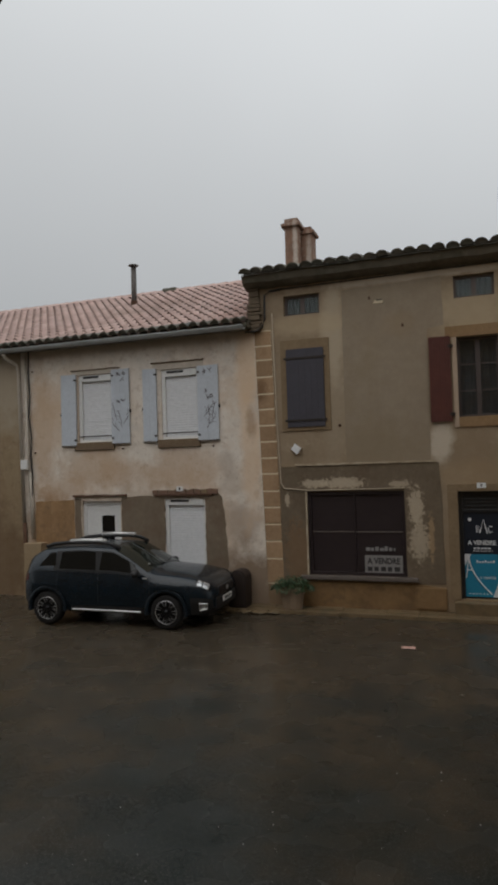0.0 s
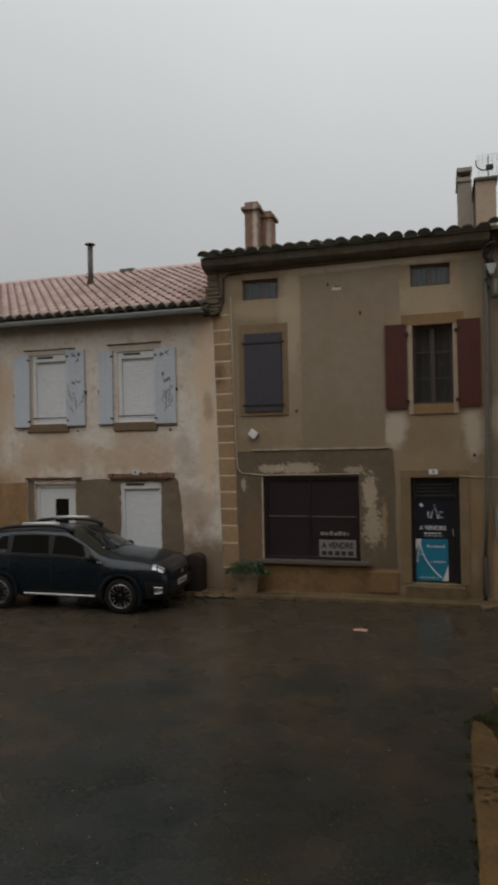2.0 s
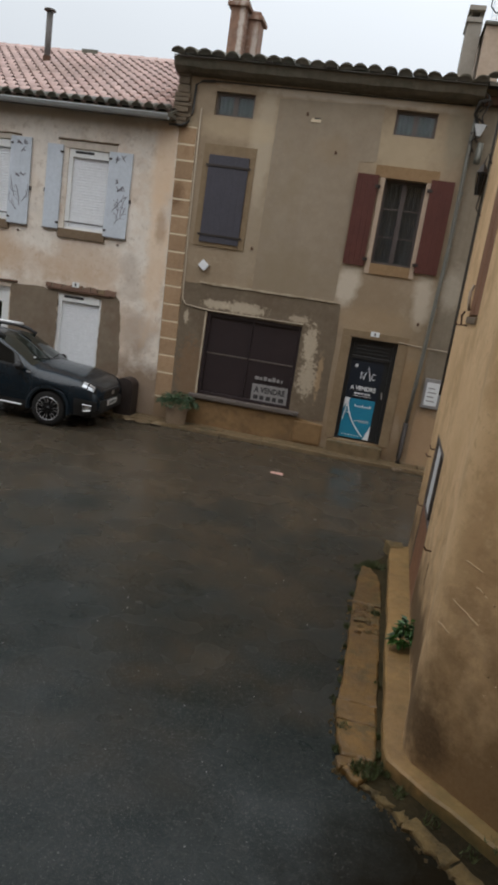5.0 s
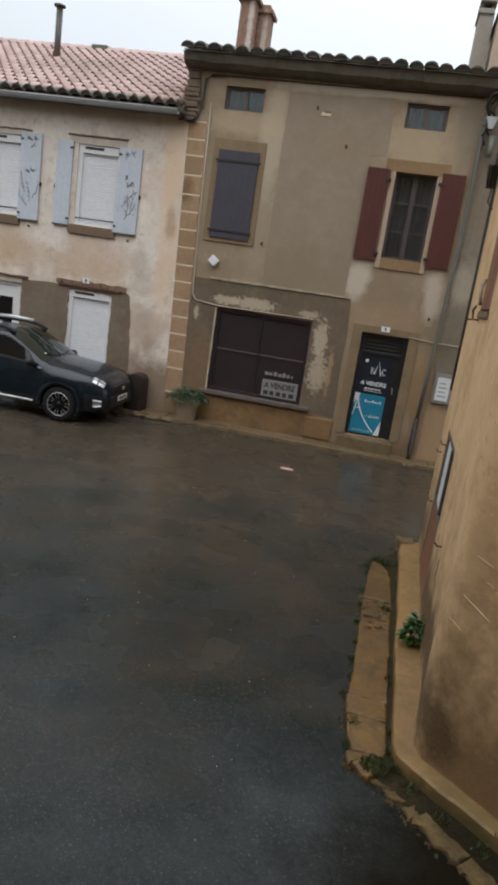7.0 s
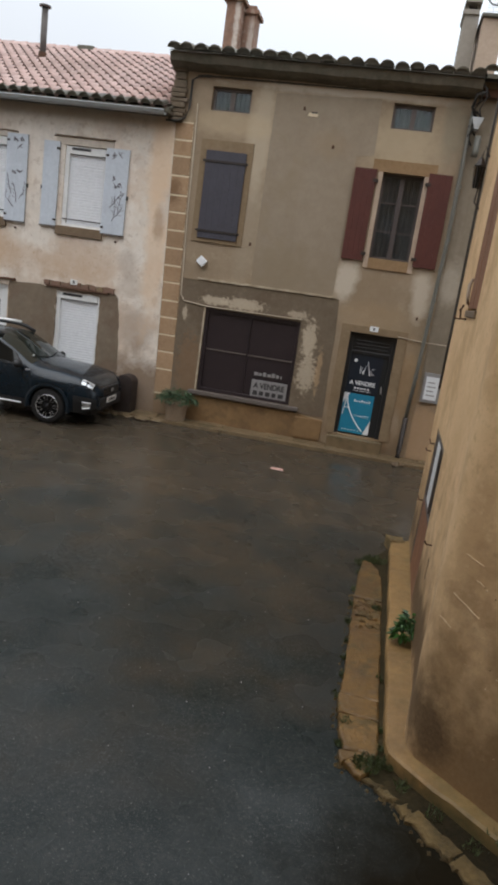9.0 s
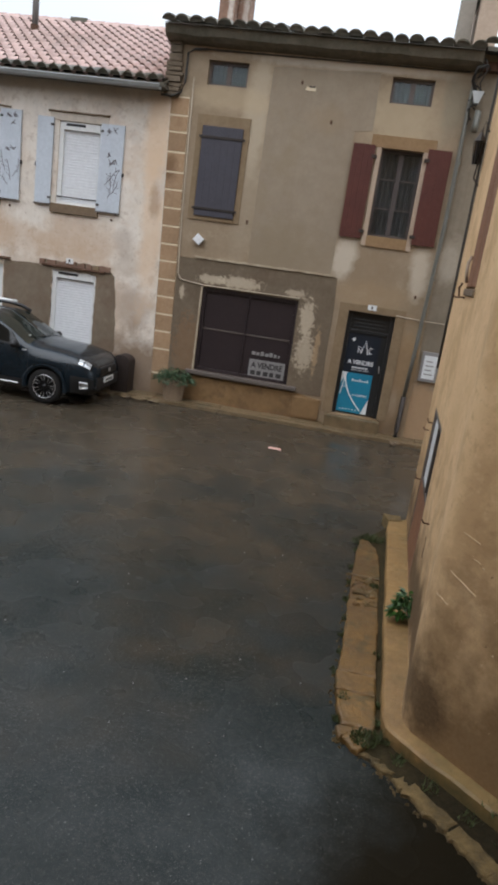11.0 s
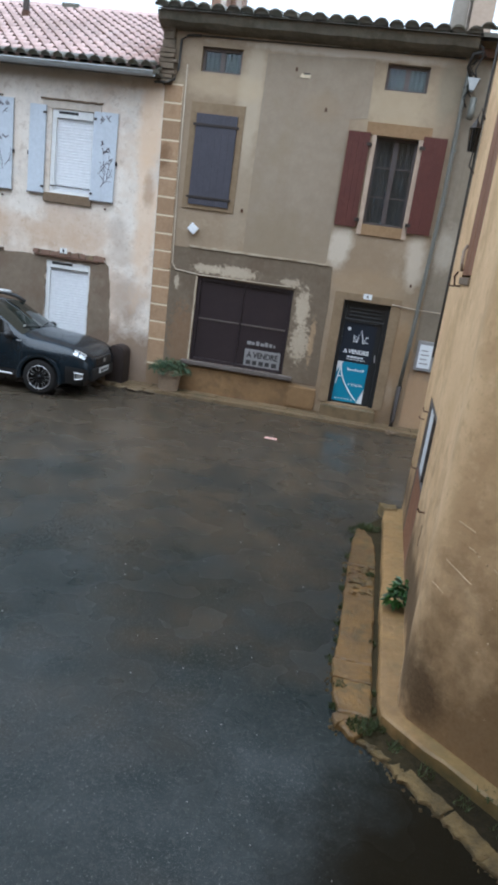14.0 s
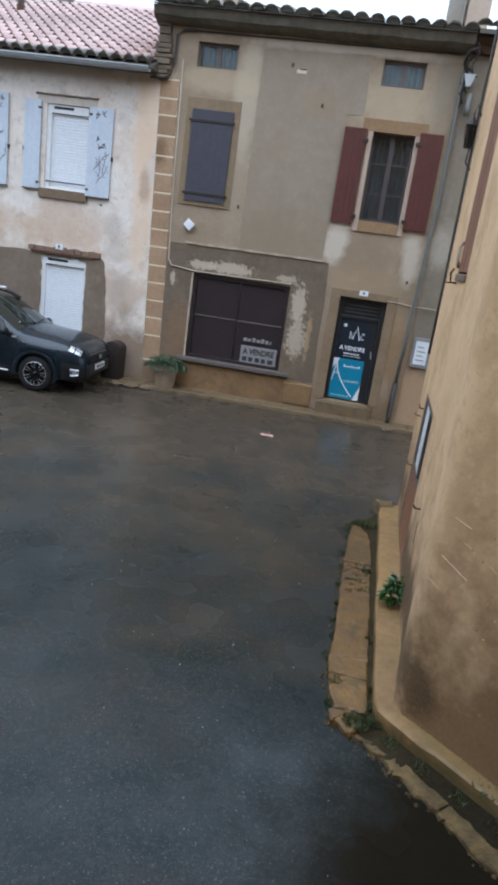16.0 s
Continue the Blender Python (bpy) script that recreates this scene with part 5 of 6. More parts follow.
for k in range(6):
    bm.faces.new((rings[0][k], rings[0][(k + 1) % 6], rings[1][(k + 1) % 6], rings[1][k]))
bm.faces.new(rings[0]), bm.faces.new(rings[1])
bmesh.ops.recalc_face_normals(bm, faces=bm.faces[:])
roof_d = pd("roof", bm, tile_dark, "old mossy canal-tile roof")
for c in range(6):
    t = new("canal_tile", canal_me)
    t.parent = roof_d
    t.matrix_basis = pose(1.14 + c * 0.25, F - 0.45, 7.28, 16, 0, 0)
rnd = random.Random(9)
for k in range(3):
    x = 1.03 + 0.045 * k
    pts = [(x, F - 0.3, 7.12 - 0.03 * k)]
    for s in range(1, 7):
        pts.append((1.08 + rnd.uniform(-0.13, 0.16), F - 0.26 + 0.03 * s, 7.1 - s * (0.13 + 0.03 * k)))
    pd("cable", tube(pts, 0.014, 6), cable_mat, "tangled black cable", True)
pd("cable", tube([(1.05, F - 0.1, 6.6), (0.95, F - 0.2, 6.75), (0.99, F - 0.25, 6.95), (1.15, F - 0.25, 7.0)], 0.03, 6), cable_mat, "thick black cable loop", True)
pd("hopper", prism([(0.98, 6.6), (1.19, 6.6), (1.12, 6.4), (1.05, 6.4)], F - 0.2, F - 0.05), zinc, "pale zinc rainwater hopper")
pd("insulator", tube([(1.16, F - 0.12, 6.3), (1.16, F - 0.12, 6.05), (1.15, F - 0.12, 5.95)], 0.055, 8), old_zinc, "", True)
pd("wall_bracket", box(1.05, 1.5, F - 0.12, F + 0.03, 6.95, 7.1, 0.02), rust_iron)

notice = new("notice_board")
tagged(notice, "white framed notice board on the grey wall", "notice board")
part("back_panel", box(1.08, 1.43, F - 0.03, F + 0.03, 1.36, 1.95, 0.008), sign_grey, notice)
part("notice", box(1.13, 1.38, F - 0.036, F - 0.03, 1.42, 1.88), poster_white, notice)
for i in range(4):
    part("print_bar", box(1.17, 1.33 - 0.03 * (i % 2), F - 0.039, F - 0.036, 1.5 + 0.085 * i, 1.52 + 0.085 * i), sign_grey, notice)

antenna = new("television_antenna")
tagged(antenna, "grey grid television antenna on a thin mast", "antenna")
AXX, AYY = 1.2, 15.0
part("mast", tube([(AXX, AYY, 8.2), (AXX, AYY, 9.35)], 0.018, 6), zinc, antenna)
for i in range(7):
    part("grid_bar", tube([(AXX - 0.2, AYY + 0.05, 8.95 + i * 0.07), (AXX + 0.28, AYY + 0.05, 9.0 + i * 0.07)], 0.0035, 4), zinc, antenna)
for i in range(6):
    part("grid_bar", tube([(AXX - 0.2 + i * 0.095, AYY + 0.05, 8.93), (AXX - 0.2 + i * 0.095, AYY + 0.05, 9.43)], 0.004, 4), zinc, antenna)
part("arm", tube([(AXX, AYY, 9.05), (AXX - 0.15, AYY - 0.1, 9.02), (AXX - 0.26, AYY - 0.2, 9.08), (AXX - 0.26, AYY - 0.2, 9.2)], 0.014, 6), iron, antenna)
part("dipole", box(AXX - 0.05, AXX + 0.1, AYY - 0.06, AYY + 0.02, 9.05, 9.15, 0.01), iron, antenna)

# ---------------------------------------------------------------- peach corner house close by
CF, CN = Vector((0.925, 8.7, 0)), Vector((0.795, 4.95, 0))
cx_dir = (CN - CF).normalized()
cy_dir = Vector((0, 0, 1)).cross(cx_dir)
M_C = Matrix(((cx_dir.x, cy_dir.x, 0, CF.x), (cx_dir.y, cy_dir.y, 0, CF.y), (0, 0, 1, 0), (0, 0, 0, 1)))
C_LEN = (CN - CF).length
C_TOP = 8.8
house_c = thing("corner_house", "peach rendered corner house with a rounded corner and brown shutters", "house", at=(1.6, 6.0, 0))
BASE_C = Matrix.Translation((1.6, 6.0, 0)).inverted()


def pc(name, bm, mat, label="", smooth=False, local=False, parent=None):
    if local:
        bmesh.ops.transform(bm, matrix=M_C, verts=bm.verts[:])
    ob = part(name, bm, mat, parent or house_c, label, smooth)
    return under(ob, BASE_C) if parent is None else ob


def group_c(name):
    ob = new(name)
    ob.parent = house_c
    return under(ob, BASE_C)


C_DOOR, C_WIN = (0.9, 2.15, 0.165, 1.85), (1.45, 2.35, 3.2, 4.95)
pc("wall", wall_mesh(0.0, C_LEN, 0.0, C_TOP, 0.0, 0.45, (C_DOOR, C_WIN)), plaster_c, "peach render street wall", local=True)
# rounded corner and the wall that turns towards the lane
path = [(0.795, 4.95), (0.768, 4.78), (0.744, 4.6), (0.727, 4.45), (0.722, 4.33), (0.738, 4.23), (0.785, 4.15), (0.86, 4.085), (0.97, 4.0)]
path += [(1.23, 3.765), (2.2, 2.9), (3.6, 1.7), (5.0, 0.6)]
bm = bmesh.new()
cols_v = []
for i, (x, y) in enumerate(path):
    a, b = Vector(path[max(i - 1, 0)]), Vector(path[min(i + 1, len(path) - 1)])
    d = (b - a).normalized()
    inner = Vector((-d.y, d.x)) * 0.4
    cols_v.append([[bm.verts.new((x, y, z)) for z in (0.0, 0.3, 0.8, 1.6, 3.0, 5.0, C_TOP)], [bm.verts.new((x + inner.x, y + inner.y, z)) for z in (0.0, C_TOP)]])
for (o0, i0), (o1, i1) in zip(cols_v, cols_v[1:]):
    for k in range(6):
        bm.faces.new((o0[k], o0[k + 1], o1[k + 1], o1[k]))
    bm.faces.new((i0[0], i0[1], i1[1], i1[0]))
    bm.faces.new((o0[-1], i0[1], i1[1], o1[-1]))
bmesh.ops.recalc_face_normals(bm, faces=bm.faces[:])
pc("corner_wall", bm, plaster_c, "peach render wall round the corner", True)
pc("far_wall", box(1.38, 6.0, 8.4, 8.695, 0, C_TOP), plaster_c)
pc("side_wall", box(5.6, 6.0, 0.6, 8.4, 0, C_TOP), plaster_c)
bm = bmesh.new()
out = [(0.85, 8.75), (0.7, 4.8), (0.66, 4.2), (0.95, 3.9), (4.9, 0.4), (6.3, 0.4), (6.3, 8.75)]
lo, hi = [bm.verts.new((x, y, C_TOP + 0.004)) for x, y in out], [bm.verts.new((x, y, C_TOP + 0.09)) for x, y in out]
bm.faces.new(lo), bm.faces.new(hi)
for k in range(len(out)):
    j = (k + 1) % len(out)
    bm.faces.new((lo[k], lo[j], hi[j], hi[k]))
bmesh.ops.recalc_face_normals(bm, faces=bm.faces[:])
roof_c = pc("roof", bm, tile_dark, "old tile roof edge")
for c in range(16):
    t = new("canal_tile", canal_me)
    t.parent = roof_c
    t.matrix_basis = pose(0.84 - c * 0.0095, 8.65 - c * 0.25, C_TOP + 0.1, 0, -12, -90)

# street door of the corner house: brown lower panel, glazed above
g = group_c("front_door")
fb = bmesh.new()
for b in ((0.9, 0.97, 0.165, 1.85), (2.08, 2.15, 0.165, 1.85), (0.97, 2.08, 1.78, 1.85)):
    add_box(fb, b[0], b[1], 0.004, 0.09, b[2], b[3], 0.004)
pc("door_frame", fb, frame_wood, local=True, parent=g)
pc("lower_panel", box(0.97, 2.08, 0.006, 0.05, 0.168, 1.02, 0.005), shutter_brown, "brown painted boards", local=True, parent=g)
pc("pane", box(1.15, 1.72, 0.015, 0.025, 1.06, 1.75), white_pvc, "pale curtained glass", local=True, parent=g)
pc("pane", box(1.78, 2.06, 0.015, 0.025, 1.06, 1.78), car_glass, "dark glass", local=True, parent=g)
pc("pane", box(0.97, 1.1, 0.015, 0.025, 1.06, 1.78), car_glass, local=True, parent=g)
pc("sash_bar", box(0.97, 2.08, 0.004, 0.05, 1.02, 1.06), frame_wood, local=True, parent=g)
for s in (1.1, 1.72):
    pc("sash_bar", box(s, s + 0.05, 0.002, 0.05, 1.06, 1.78), frame_wood, local=True, parent=g)
pc("threshold", box(0.9, 2.15, 0.0, 0.3, 0.1, 0.165), shutter_brown, local=True, parent=g)
for s, z in ((0.88, 0.95), (0.88, 1.65)):
    pc("hook", tube([(s, 0.0, z), (s, -0.05, z), (s - 0.01, -0.06, z + 0.05)], 0.01, 5), rust_iron, local=True, parent=g)
# upper window with brown shutters
g = group_c("upper_window")
for a, b in ((1.46, 1.89), (1.91, 2.34)):
    fb = bmesh.new()
    for i in range(3):
        add_box(fb, a + (b - a) * i / 3 + 0.002, a + (b - a) * (i + 1) / 3 - 0.002, 0.0, 0.035, 3.22, 4.93, 0.004)
    pc("shutter", fb, shutter_brown, "closed weathered brown boards", local=True, parent=g)
pc("sill", box(1.44, 2.38, -0.02, 0.1, 3.13, 3.2, 0.012), sill_dark, local=True, parent=g)
for s, z in ((1.5, 3.25),):
    pc("shutter_stop", tube([(s, 0.0, z - 0.14), (s, -0.06, z - 0.14), (s, -0.075, z - 0.05), (s, -0.05, z)], 0.013, 6), rust_iron, local=True, parent=g)
pc("latch", tube([(1.47, -0.01, 3.52), (1.47, -0.035, 3.45), (1.48, -0.03, 3.34), (1.46, -0.015, 3.26)], 0.016, 6), jamb_pale, "pale curled shutter stay", True, local=True, parent=g)
# hooks, cracks and scratches on the render
for s, z in ((0.6, 1.5), (2.9, 1.12), (0.75, 3.1)):
    pc("hook", tube([(s, 0.0, z), (s, -0.05, z), (s, -0.07, z + 0.03)], 0.009, 5), rust_iron, "rusty iron hook", local=True)
pc("crack", tube([(2.9, 0.0, 1.0), (2.94, 0.0, 0.93), (2.9, 0.0, 0.84), (2.93, 0.0, 0.8)], 0.004, 4), iron, local=True)
pc("cable", tube([(0.02, -0.02, 7.0), (0.03, -0.03, 5.0), (0.02, -0.02, 3.0), (0.05, -0.02, 2.2)], 0.014, 6), cable_mat, "black cable down the corner", True, local=True)
scratch_mat = material("bare_pale_scratch", (0.72, 0.54, 0.34), (0.55, 0.38, 0.21), 0.9, 9, 60, 0.1, 0.2)
rnd = random.Random(3)
for u, z, ln, drop, rad in ((-0.206, 1.697, 0.127, 0.22, 0.006), (-0.097, 1.565, 0.05, 0.3, 0.005), (-0.235, 1.41, 0.21, 0.37, 0.007), (-0.3, 1.22, 0.1, 0.4, 0.005), (0.1, 1.5, 0.12, 0.5, 0.005)):
    x, y = 0.97 + 0.742 * u - 0.008, 4.0 - 0.671 * u - 0.009
    pts = [(x + 0.742 * ln * q, y - 0.671 * ln * q, z - ln * drop * q + rnd.uniform(-0.004, 0.004)) for q in (0, 0.25, 0.5, 0.75, 1)]
    pc("scratch", tube(pts, rad * 0.62, 5), scratch_mat)
for k in range(26):
    u, z = rnd.uniform(-0.05, 0.4), rnd.uniform(0.5, 1.7)
    x, y, q = 0.97 + 0.742 * u, 4.0 - 0.671 * u, rnd.uniform(0.004, 0.013)
    bm = bmesh.new()
    bmesh.ops.create_icosphere(bm, subdivisions=1, radius=1, matrix=Matrix.LocRotScale((x, y, z), None, (q, q * 0.4, q * rnd.uniform(0.5, 1.2))))
    pc("render_chip", bm, scratch_mat if k % 3 else ledge_mat)
pc("corbel", box(0.86, 0.98, 8.62, 8.74, 6.75, 6.83, 0.015), tile_dark, "broken tile corbel")
# lantern on the far corner
lantern = new("wall_lantern")
tagged(lantern, "black iron wall lantern on a bracket at the corner", "lantern")
LX, LY, LZ = 0.835, 8.62, 4.66
part("bracket", tube([(0.92, 8.6, LZ + 0.3), (0.86, 8.62, LZ + 0.42), (LX, LY, LZ + 0.3)], 0.012, 6), iron, lantern)
part("bracket", tube([(0.92, 8.6, LZ - 0.28), (0.85, 8.62, LZ - 0.2), (LX + 0.03, LY, LZ)], 0.01, 6), iron, lantern)
bm = bmesh.new()
bmesh.ops.create_cone(bm, segments=6, radius1=0.075, radius2=0.015, depth=0.1, cap_ends=True, matrix=Matrix.Translation((LX, LY, LZ + 0.25)))
part("hood", bm, iron, lantern)
bm = bmesh.new()
bmesh.ops.create_cone(bm, segments=6, radius1=0.035, radius2=0.06, depth=0.24, cap_ends=True, matrix=Matrix.Translation((LX, LY, LZ + 0.07)))
part("glass", bm, car_glass, lantern)
for k in range(6):
    a = k * math.pi / 3
    part("rib", tube([(LX + 0.037 * math.cos(a), LY + 0.037 * math.sin(a), LZ - 0.05), (LX + 0.063 * math.cos(a), LY + 0.063 * math.sin(a), LZ + 0.19)], 0.006, 4), iron, lantern)

# stepped ledge along the foot of the corner house
ledge_out = [(0.67, 8.45), (0.625, 6.3), (0.595, 4.75), (0.59, 4.3), (0.605, 4.18), (0.65, 4.1), (0.94, 3.87), (1.235, 3.615), (2.1, 2.84), (3.4, 1.68)]
ledge_in = [(0.95, 8.55), (0.89, 6.2), (0.82, 4.95), (0.76, 4.5), (0.79, 4.2), (1.0, 4.02), (1.26, 3.79), (2.25, 2.95), (3.6, 1.8)]
bm = bmesh.new()
rnd = random.Random(2)


def resample(line, n):
    seg = [0.0]
    for a, b in zip(line, line[1:]):
        seg.append(seg[-1] + math.dist(a, b))
    return [(float(np.interp(seg[-1] * i / n, seg, [p[0] for p in line])), float(np.interp(seg[-1] * i / n, seg, [p[1] for p in line]))) for i in range(n + 1)]


ro, ri = resample(ledge_out, 60), resample(ledge_in, 60)
prev = None
for (ox, oy), (ix, iy) in zip(ro, ri):
    j = rnd.uniform(-0.007, 0.007)
    ring = [bm.verts.new(p) for p in ((ox + j - 0.01, oy, -0.05), (ox + j, oy, 0.125 + j), (ox + 0.015 + j, oy + 0.01, 0.14 + j), (ix, iy, 0.16))]
    if prev:
        for k in range(3):
            bm.faces.new((prev[k], prev[k + 1], ring[k + 1], ring[k]))
    else:
        bm.faces.new(ring)
    prev = ring
bm.faces.new(list(reversed(prev)))
bmesh.ops.recalc_face_normals(bm, faces=bm.faces[:])
ledge_c = part("foot_ledge", bm, ledge_mat)
tagged(ledge_c, "ochre cement ledge along the foot of the wall", "ledge", kind="structure")

# worn kerb stones and the gutter strip behind them
kerb = thing("kerb", "worn cracked ochre kerb in front of the ledge", "kerb", kind="structure")
bm = bmesh.new()
strip_out = [(0.4, 7.95), (0.33, 6.2), (0.3, 4.7), (0.3, 4.2), (0.5, 3.97), (0.75, 3.74), (1.0, 3.48), (1.3, 3.2), (2.2, 2.4)]
so, si = resample(strip_out, 40), resample(ledge_out, 40)
vo = [bm.verts.new((x + 0.02, y, 0.02)) for x, y in so]
vi = [bm.verts.new((x + 0.02, y, 0.045)) for x, y in si]
for k in range(40):
    bm.faces.new((vo[k], vo[k + 1], vi[k + 1], vi[k]))
bmesh.ops.recalc_face_normals(bm, faces=bm.faces[:])
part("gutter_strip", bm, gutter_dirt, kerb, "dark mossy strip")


def slab(corners, z, seed, mat, name="kerb_stone", rag=0.018, step=0.07):
    """A worn slab: uneven edge, slightly domed top, rounded rim."""
    r = random.Random(seed)
    ring = []
    n = len(corners)
    for (x0, y0), (x1, y1) in zip(corners, corners[1:] + corners[:1]):
        k = max(2, int(math.dist((x0, y0), (x1, y1)) / step))
        for i in range(k):
            t = i / k
            ring.append((x0 + (x1 - x0) * t + r.uniform(-rag, rag), y0 + (y1 - y0) * t + r.uniform(-rag, rag)))
    cx, cy = sum(p[0] for p in ring) / len(ring), sum(p[1] for p in ring) / len(ring)
    b = bmesh.new()
    levels = []
    for inset, zz in ((0.0, -0.03), (0.0, z - 0.015), (0.008, z - 0.004), (0.02, z)):
        row = []
        for x, y in ring:
            d = math.hypot(x - cx, y - cy) or 1
            s = max(0.2, 1 - inset / d)
            row.append(b.verts.new((cx + (x - cx) * s, cy + (y - cy) * s, zz + (r.uniform(-0.003, 0.003) if zz > 0 else 0))))
        levels.append(row)
    m = len(ring)
    for lo, hi in zip(levels, levels[1:]):
        for i in range(m):
            b.faces.new((lo[i], lo[(i + 1) % m], hi[(i + 1) % m], hi[i]))
    b.faces.new(levels[-1])
    bmesh.ops.recalc_face_normals(b, faces=b.faces[:])
    return part(name, b, mat, kerb)


def kerb_edge(y):
    """Road side and wall side of the worn kerb at y."""
    at = (4.2, 4.47, 4.8, 5.1, 5.6, 6.3, 6.9, 7.5, 7.8)
    return float(np.interp(y, at, (0.3, 0.25, 0.225, 0.25, 0.26, 0.27, 0.28, 0.31, 0.35))), float(np.interp(y, at, (0.54, 0.56, 0.545, 0.555, 0.56, 0.57, 0.58, 0.56, 0.43)))


ys = [7.78, 6.72, 6.0, 4.86, 4.6, 4.2]
for k, (a, b) in enumerate(zip(ys, ys[1:])):
    n = max(2, int((a - b) / 0.2))
    rim = [(kerb_edge(a + (b - a) * i / n)[0], a + (b - a) * i / n) for i in range(n + 1)]
    rim += [(kerb_edge(b + (a - b) * i / n)[1], b + (a - b) * i / n) for i in range(n + 1)]
    slab(rim, 0.066 if k != 1 else 0.05, 40 + k, kerb_mat, rag=0.007, step=0.06)
rnd = random.Random(8)
for k in range(60):     # broken pieces in the middle stretch
    y, u = rnd.uniform(6.05, 6.72), rnd.random()
    x, q = 0.29 + 0.24 * u, rnd.uniform(0.01, 0.035)
    slab([(x - q, y - q), (x + q, y - q * 0.8), (x + q * 0.8, y + q), (x - q * 0.7, y + q)], 0.055 + rnd.uniform(0, 0.018), 70 + k, kerb_mat if k % 3 else rubble_mat, "broken_stone", 0.01)
for k in range(50):     # crumbs along the road side
    y = rnd.uniform(4.25, 7.0)
    x, q = kerb_edge(y)[0] - rnd.uniform(-0.01, 0.05), rnd.uniform(0.004, 0.014)
    slab([(x - q, y - q), (x + q, y - q), (x + q, y + q), (x - q, y + q)], 0.016, 400 + k, rubble_mat, "broken_stone", q * 0.4)
slab([(0.62, 8.6), (0.67, 8.4), (0.85, 8.45), (0.84, 8.62)], 0.17, 97, rubble_mat, "kerb_stone")
line = [(0.25, 4.19), (0.3, 4.08), (0.44, 3.97), (0.55, 3.9), (0.67, 3.83), (0.71, 3.73), (0.97, 3.47), (1.19, 3.22), (1.45, 2.98), (1.9, 2.58)]
for k, (a, b) in enumerate(zip(line, line[1:])):
    wdt = (0.2, 0.13, 0.06, 0.05, 0.07, 0.13, 0.14, 0.14, 0.14)[k]
    d = (Vector(b) - Vector(a)).normalized()
    n = Vector((-d.y, d.x)) * wdt
    n = -n if n.y < 0 else n
    slab([a, (b[0] - 0.004, b[1] + 0.004), (b[0] + n.x, b[1] + n.y), (a[0] + n.x, a[1] + n.y)], 0.05 if k < 2 else 0.032, 110 + k, kerb_mat if k in (0, 1) else rubble_mat, rag=0.017, step=0.035)
for k in range(60):     # crumbled edge
    t = rnd.uniform(0, 7.99)
    a, b = Vector(line[int(t)]), Vector(line[int(t) + 1])
    p = a.lerp(b, t % 1) + Vector((rnd.uniform(-0.05, 0.02), rnd.uniform(-0.05, 0.02)))
    s = rnd.uniform(0.004, 0.014)
    slab([(p.x - s, p.y - s), (p.x + s, p.y - s), (p.x + s, p.y + s), (p.x - s, p.y + s)], 0.014, 300 + k, rubble_mat, "broken_stone", s * 0.4)

# ---------------------------------------------------------------- pavement of the far row
pavement = thing("pavement", "narrow wet stone pavement at the foot of the houses", "pavement", kind="structure")
bm = box(-5.35, 6.0, F - 0.42, F + 0.1, -0.05, 0.155)
part("bed", bm, gutter_dirt, pavement)
rnd = random.Random(4)
x = -5.35
while x < 3.2:
    wd = rnd.uniform(0.5, 0.95)
    bm = box(x + 0.002, x + wd - 0.002, F - 0.52 + rnd.uniform(-0.012, 0.01), F - 0.3, 0.0, 0.165 + rnd.uniform(-0.008, 0.008), 0.012)
    part("kerb_stone", bm, pave_mat, pavement)
    bm = box(x + 0.006, x + wd - 0.006, F - 0.295, F - 0.002, 0.0, 0.17 + rnd.uniform(-0.008, 0.008), 0.01)
    part("paving_slab", bm, pave_mat, pavement)
    x += wd
for k, (x, y, s) in enumerate(((-5.25, 12.75, 0.11), (-5.0, 12.8, 0.07), (-4.75, 12.85, 0.14), (-4.45, 12.9, 0.16), (-4.15, 12.92, 0.12), (-5.1, 12.95, 0.1))):
    bm = bmesh.new()
    bmesh.ops.create_icosphere(bm, subdivisions=2, radius=1, matrix=Matrix.LocRotScale((x, y, 0.13), None, (s * 1.1, s * 0.8, s * 0.28)))
    for v in bm.verts:
        v.co += 0.03 * noise.noise_vector(v.co * 9)
    tagged(part("stone", bm, pave_mat), "loose pale wet stone by the pavement edge", "stone", "loose stones")
rnd = random.Random(12)
bm = bmesh.new()
for k in range(12):
    x, y = 0.86 + rnd.uniform(-0.1, 0.12), 12.9 + rnd.uniform(-0.08, 0.06)
    bmesh.ops.create_icosphere(bm, subdivisions=1, radius=rnd.uniform(0.015, 0.04), matrix=Matrix.Translation((x, y, 0.12 + rnd.uniform(0, 0.05))))
tagged(part("rubble", bm, planter_mat), "small pale rubble under the downpipe", "rubble", kind="stuff")

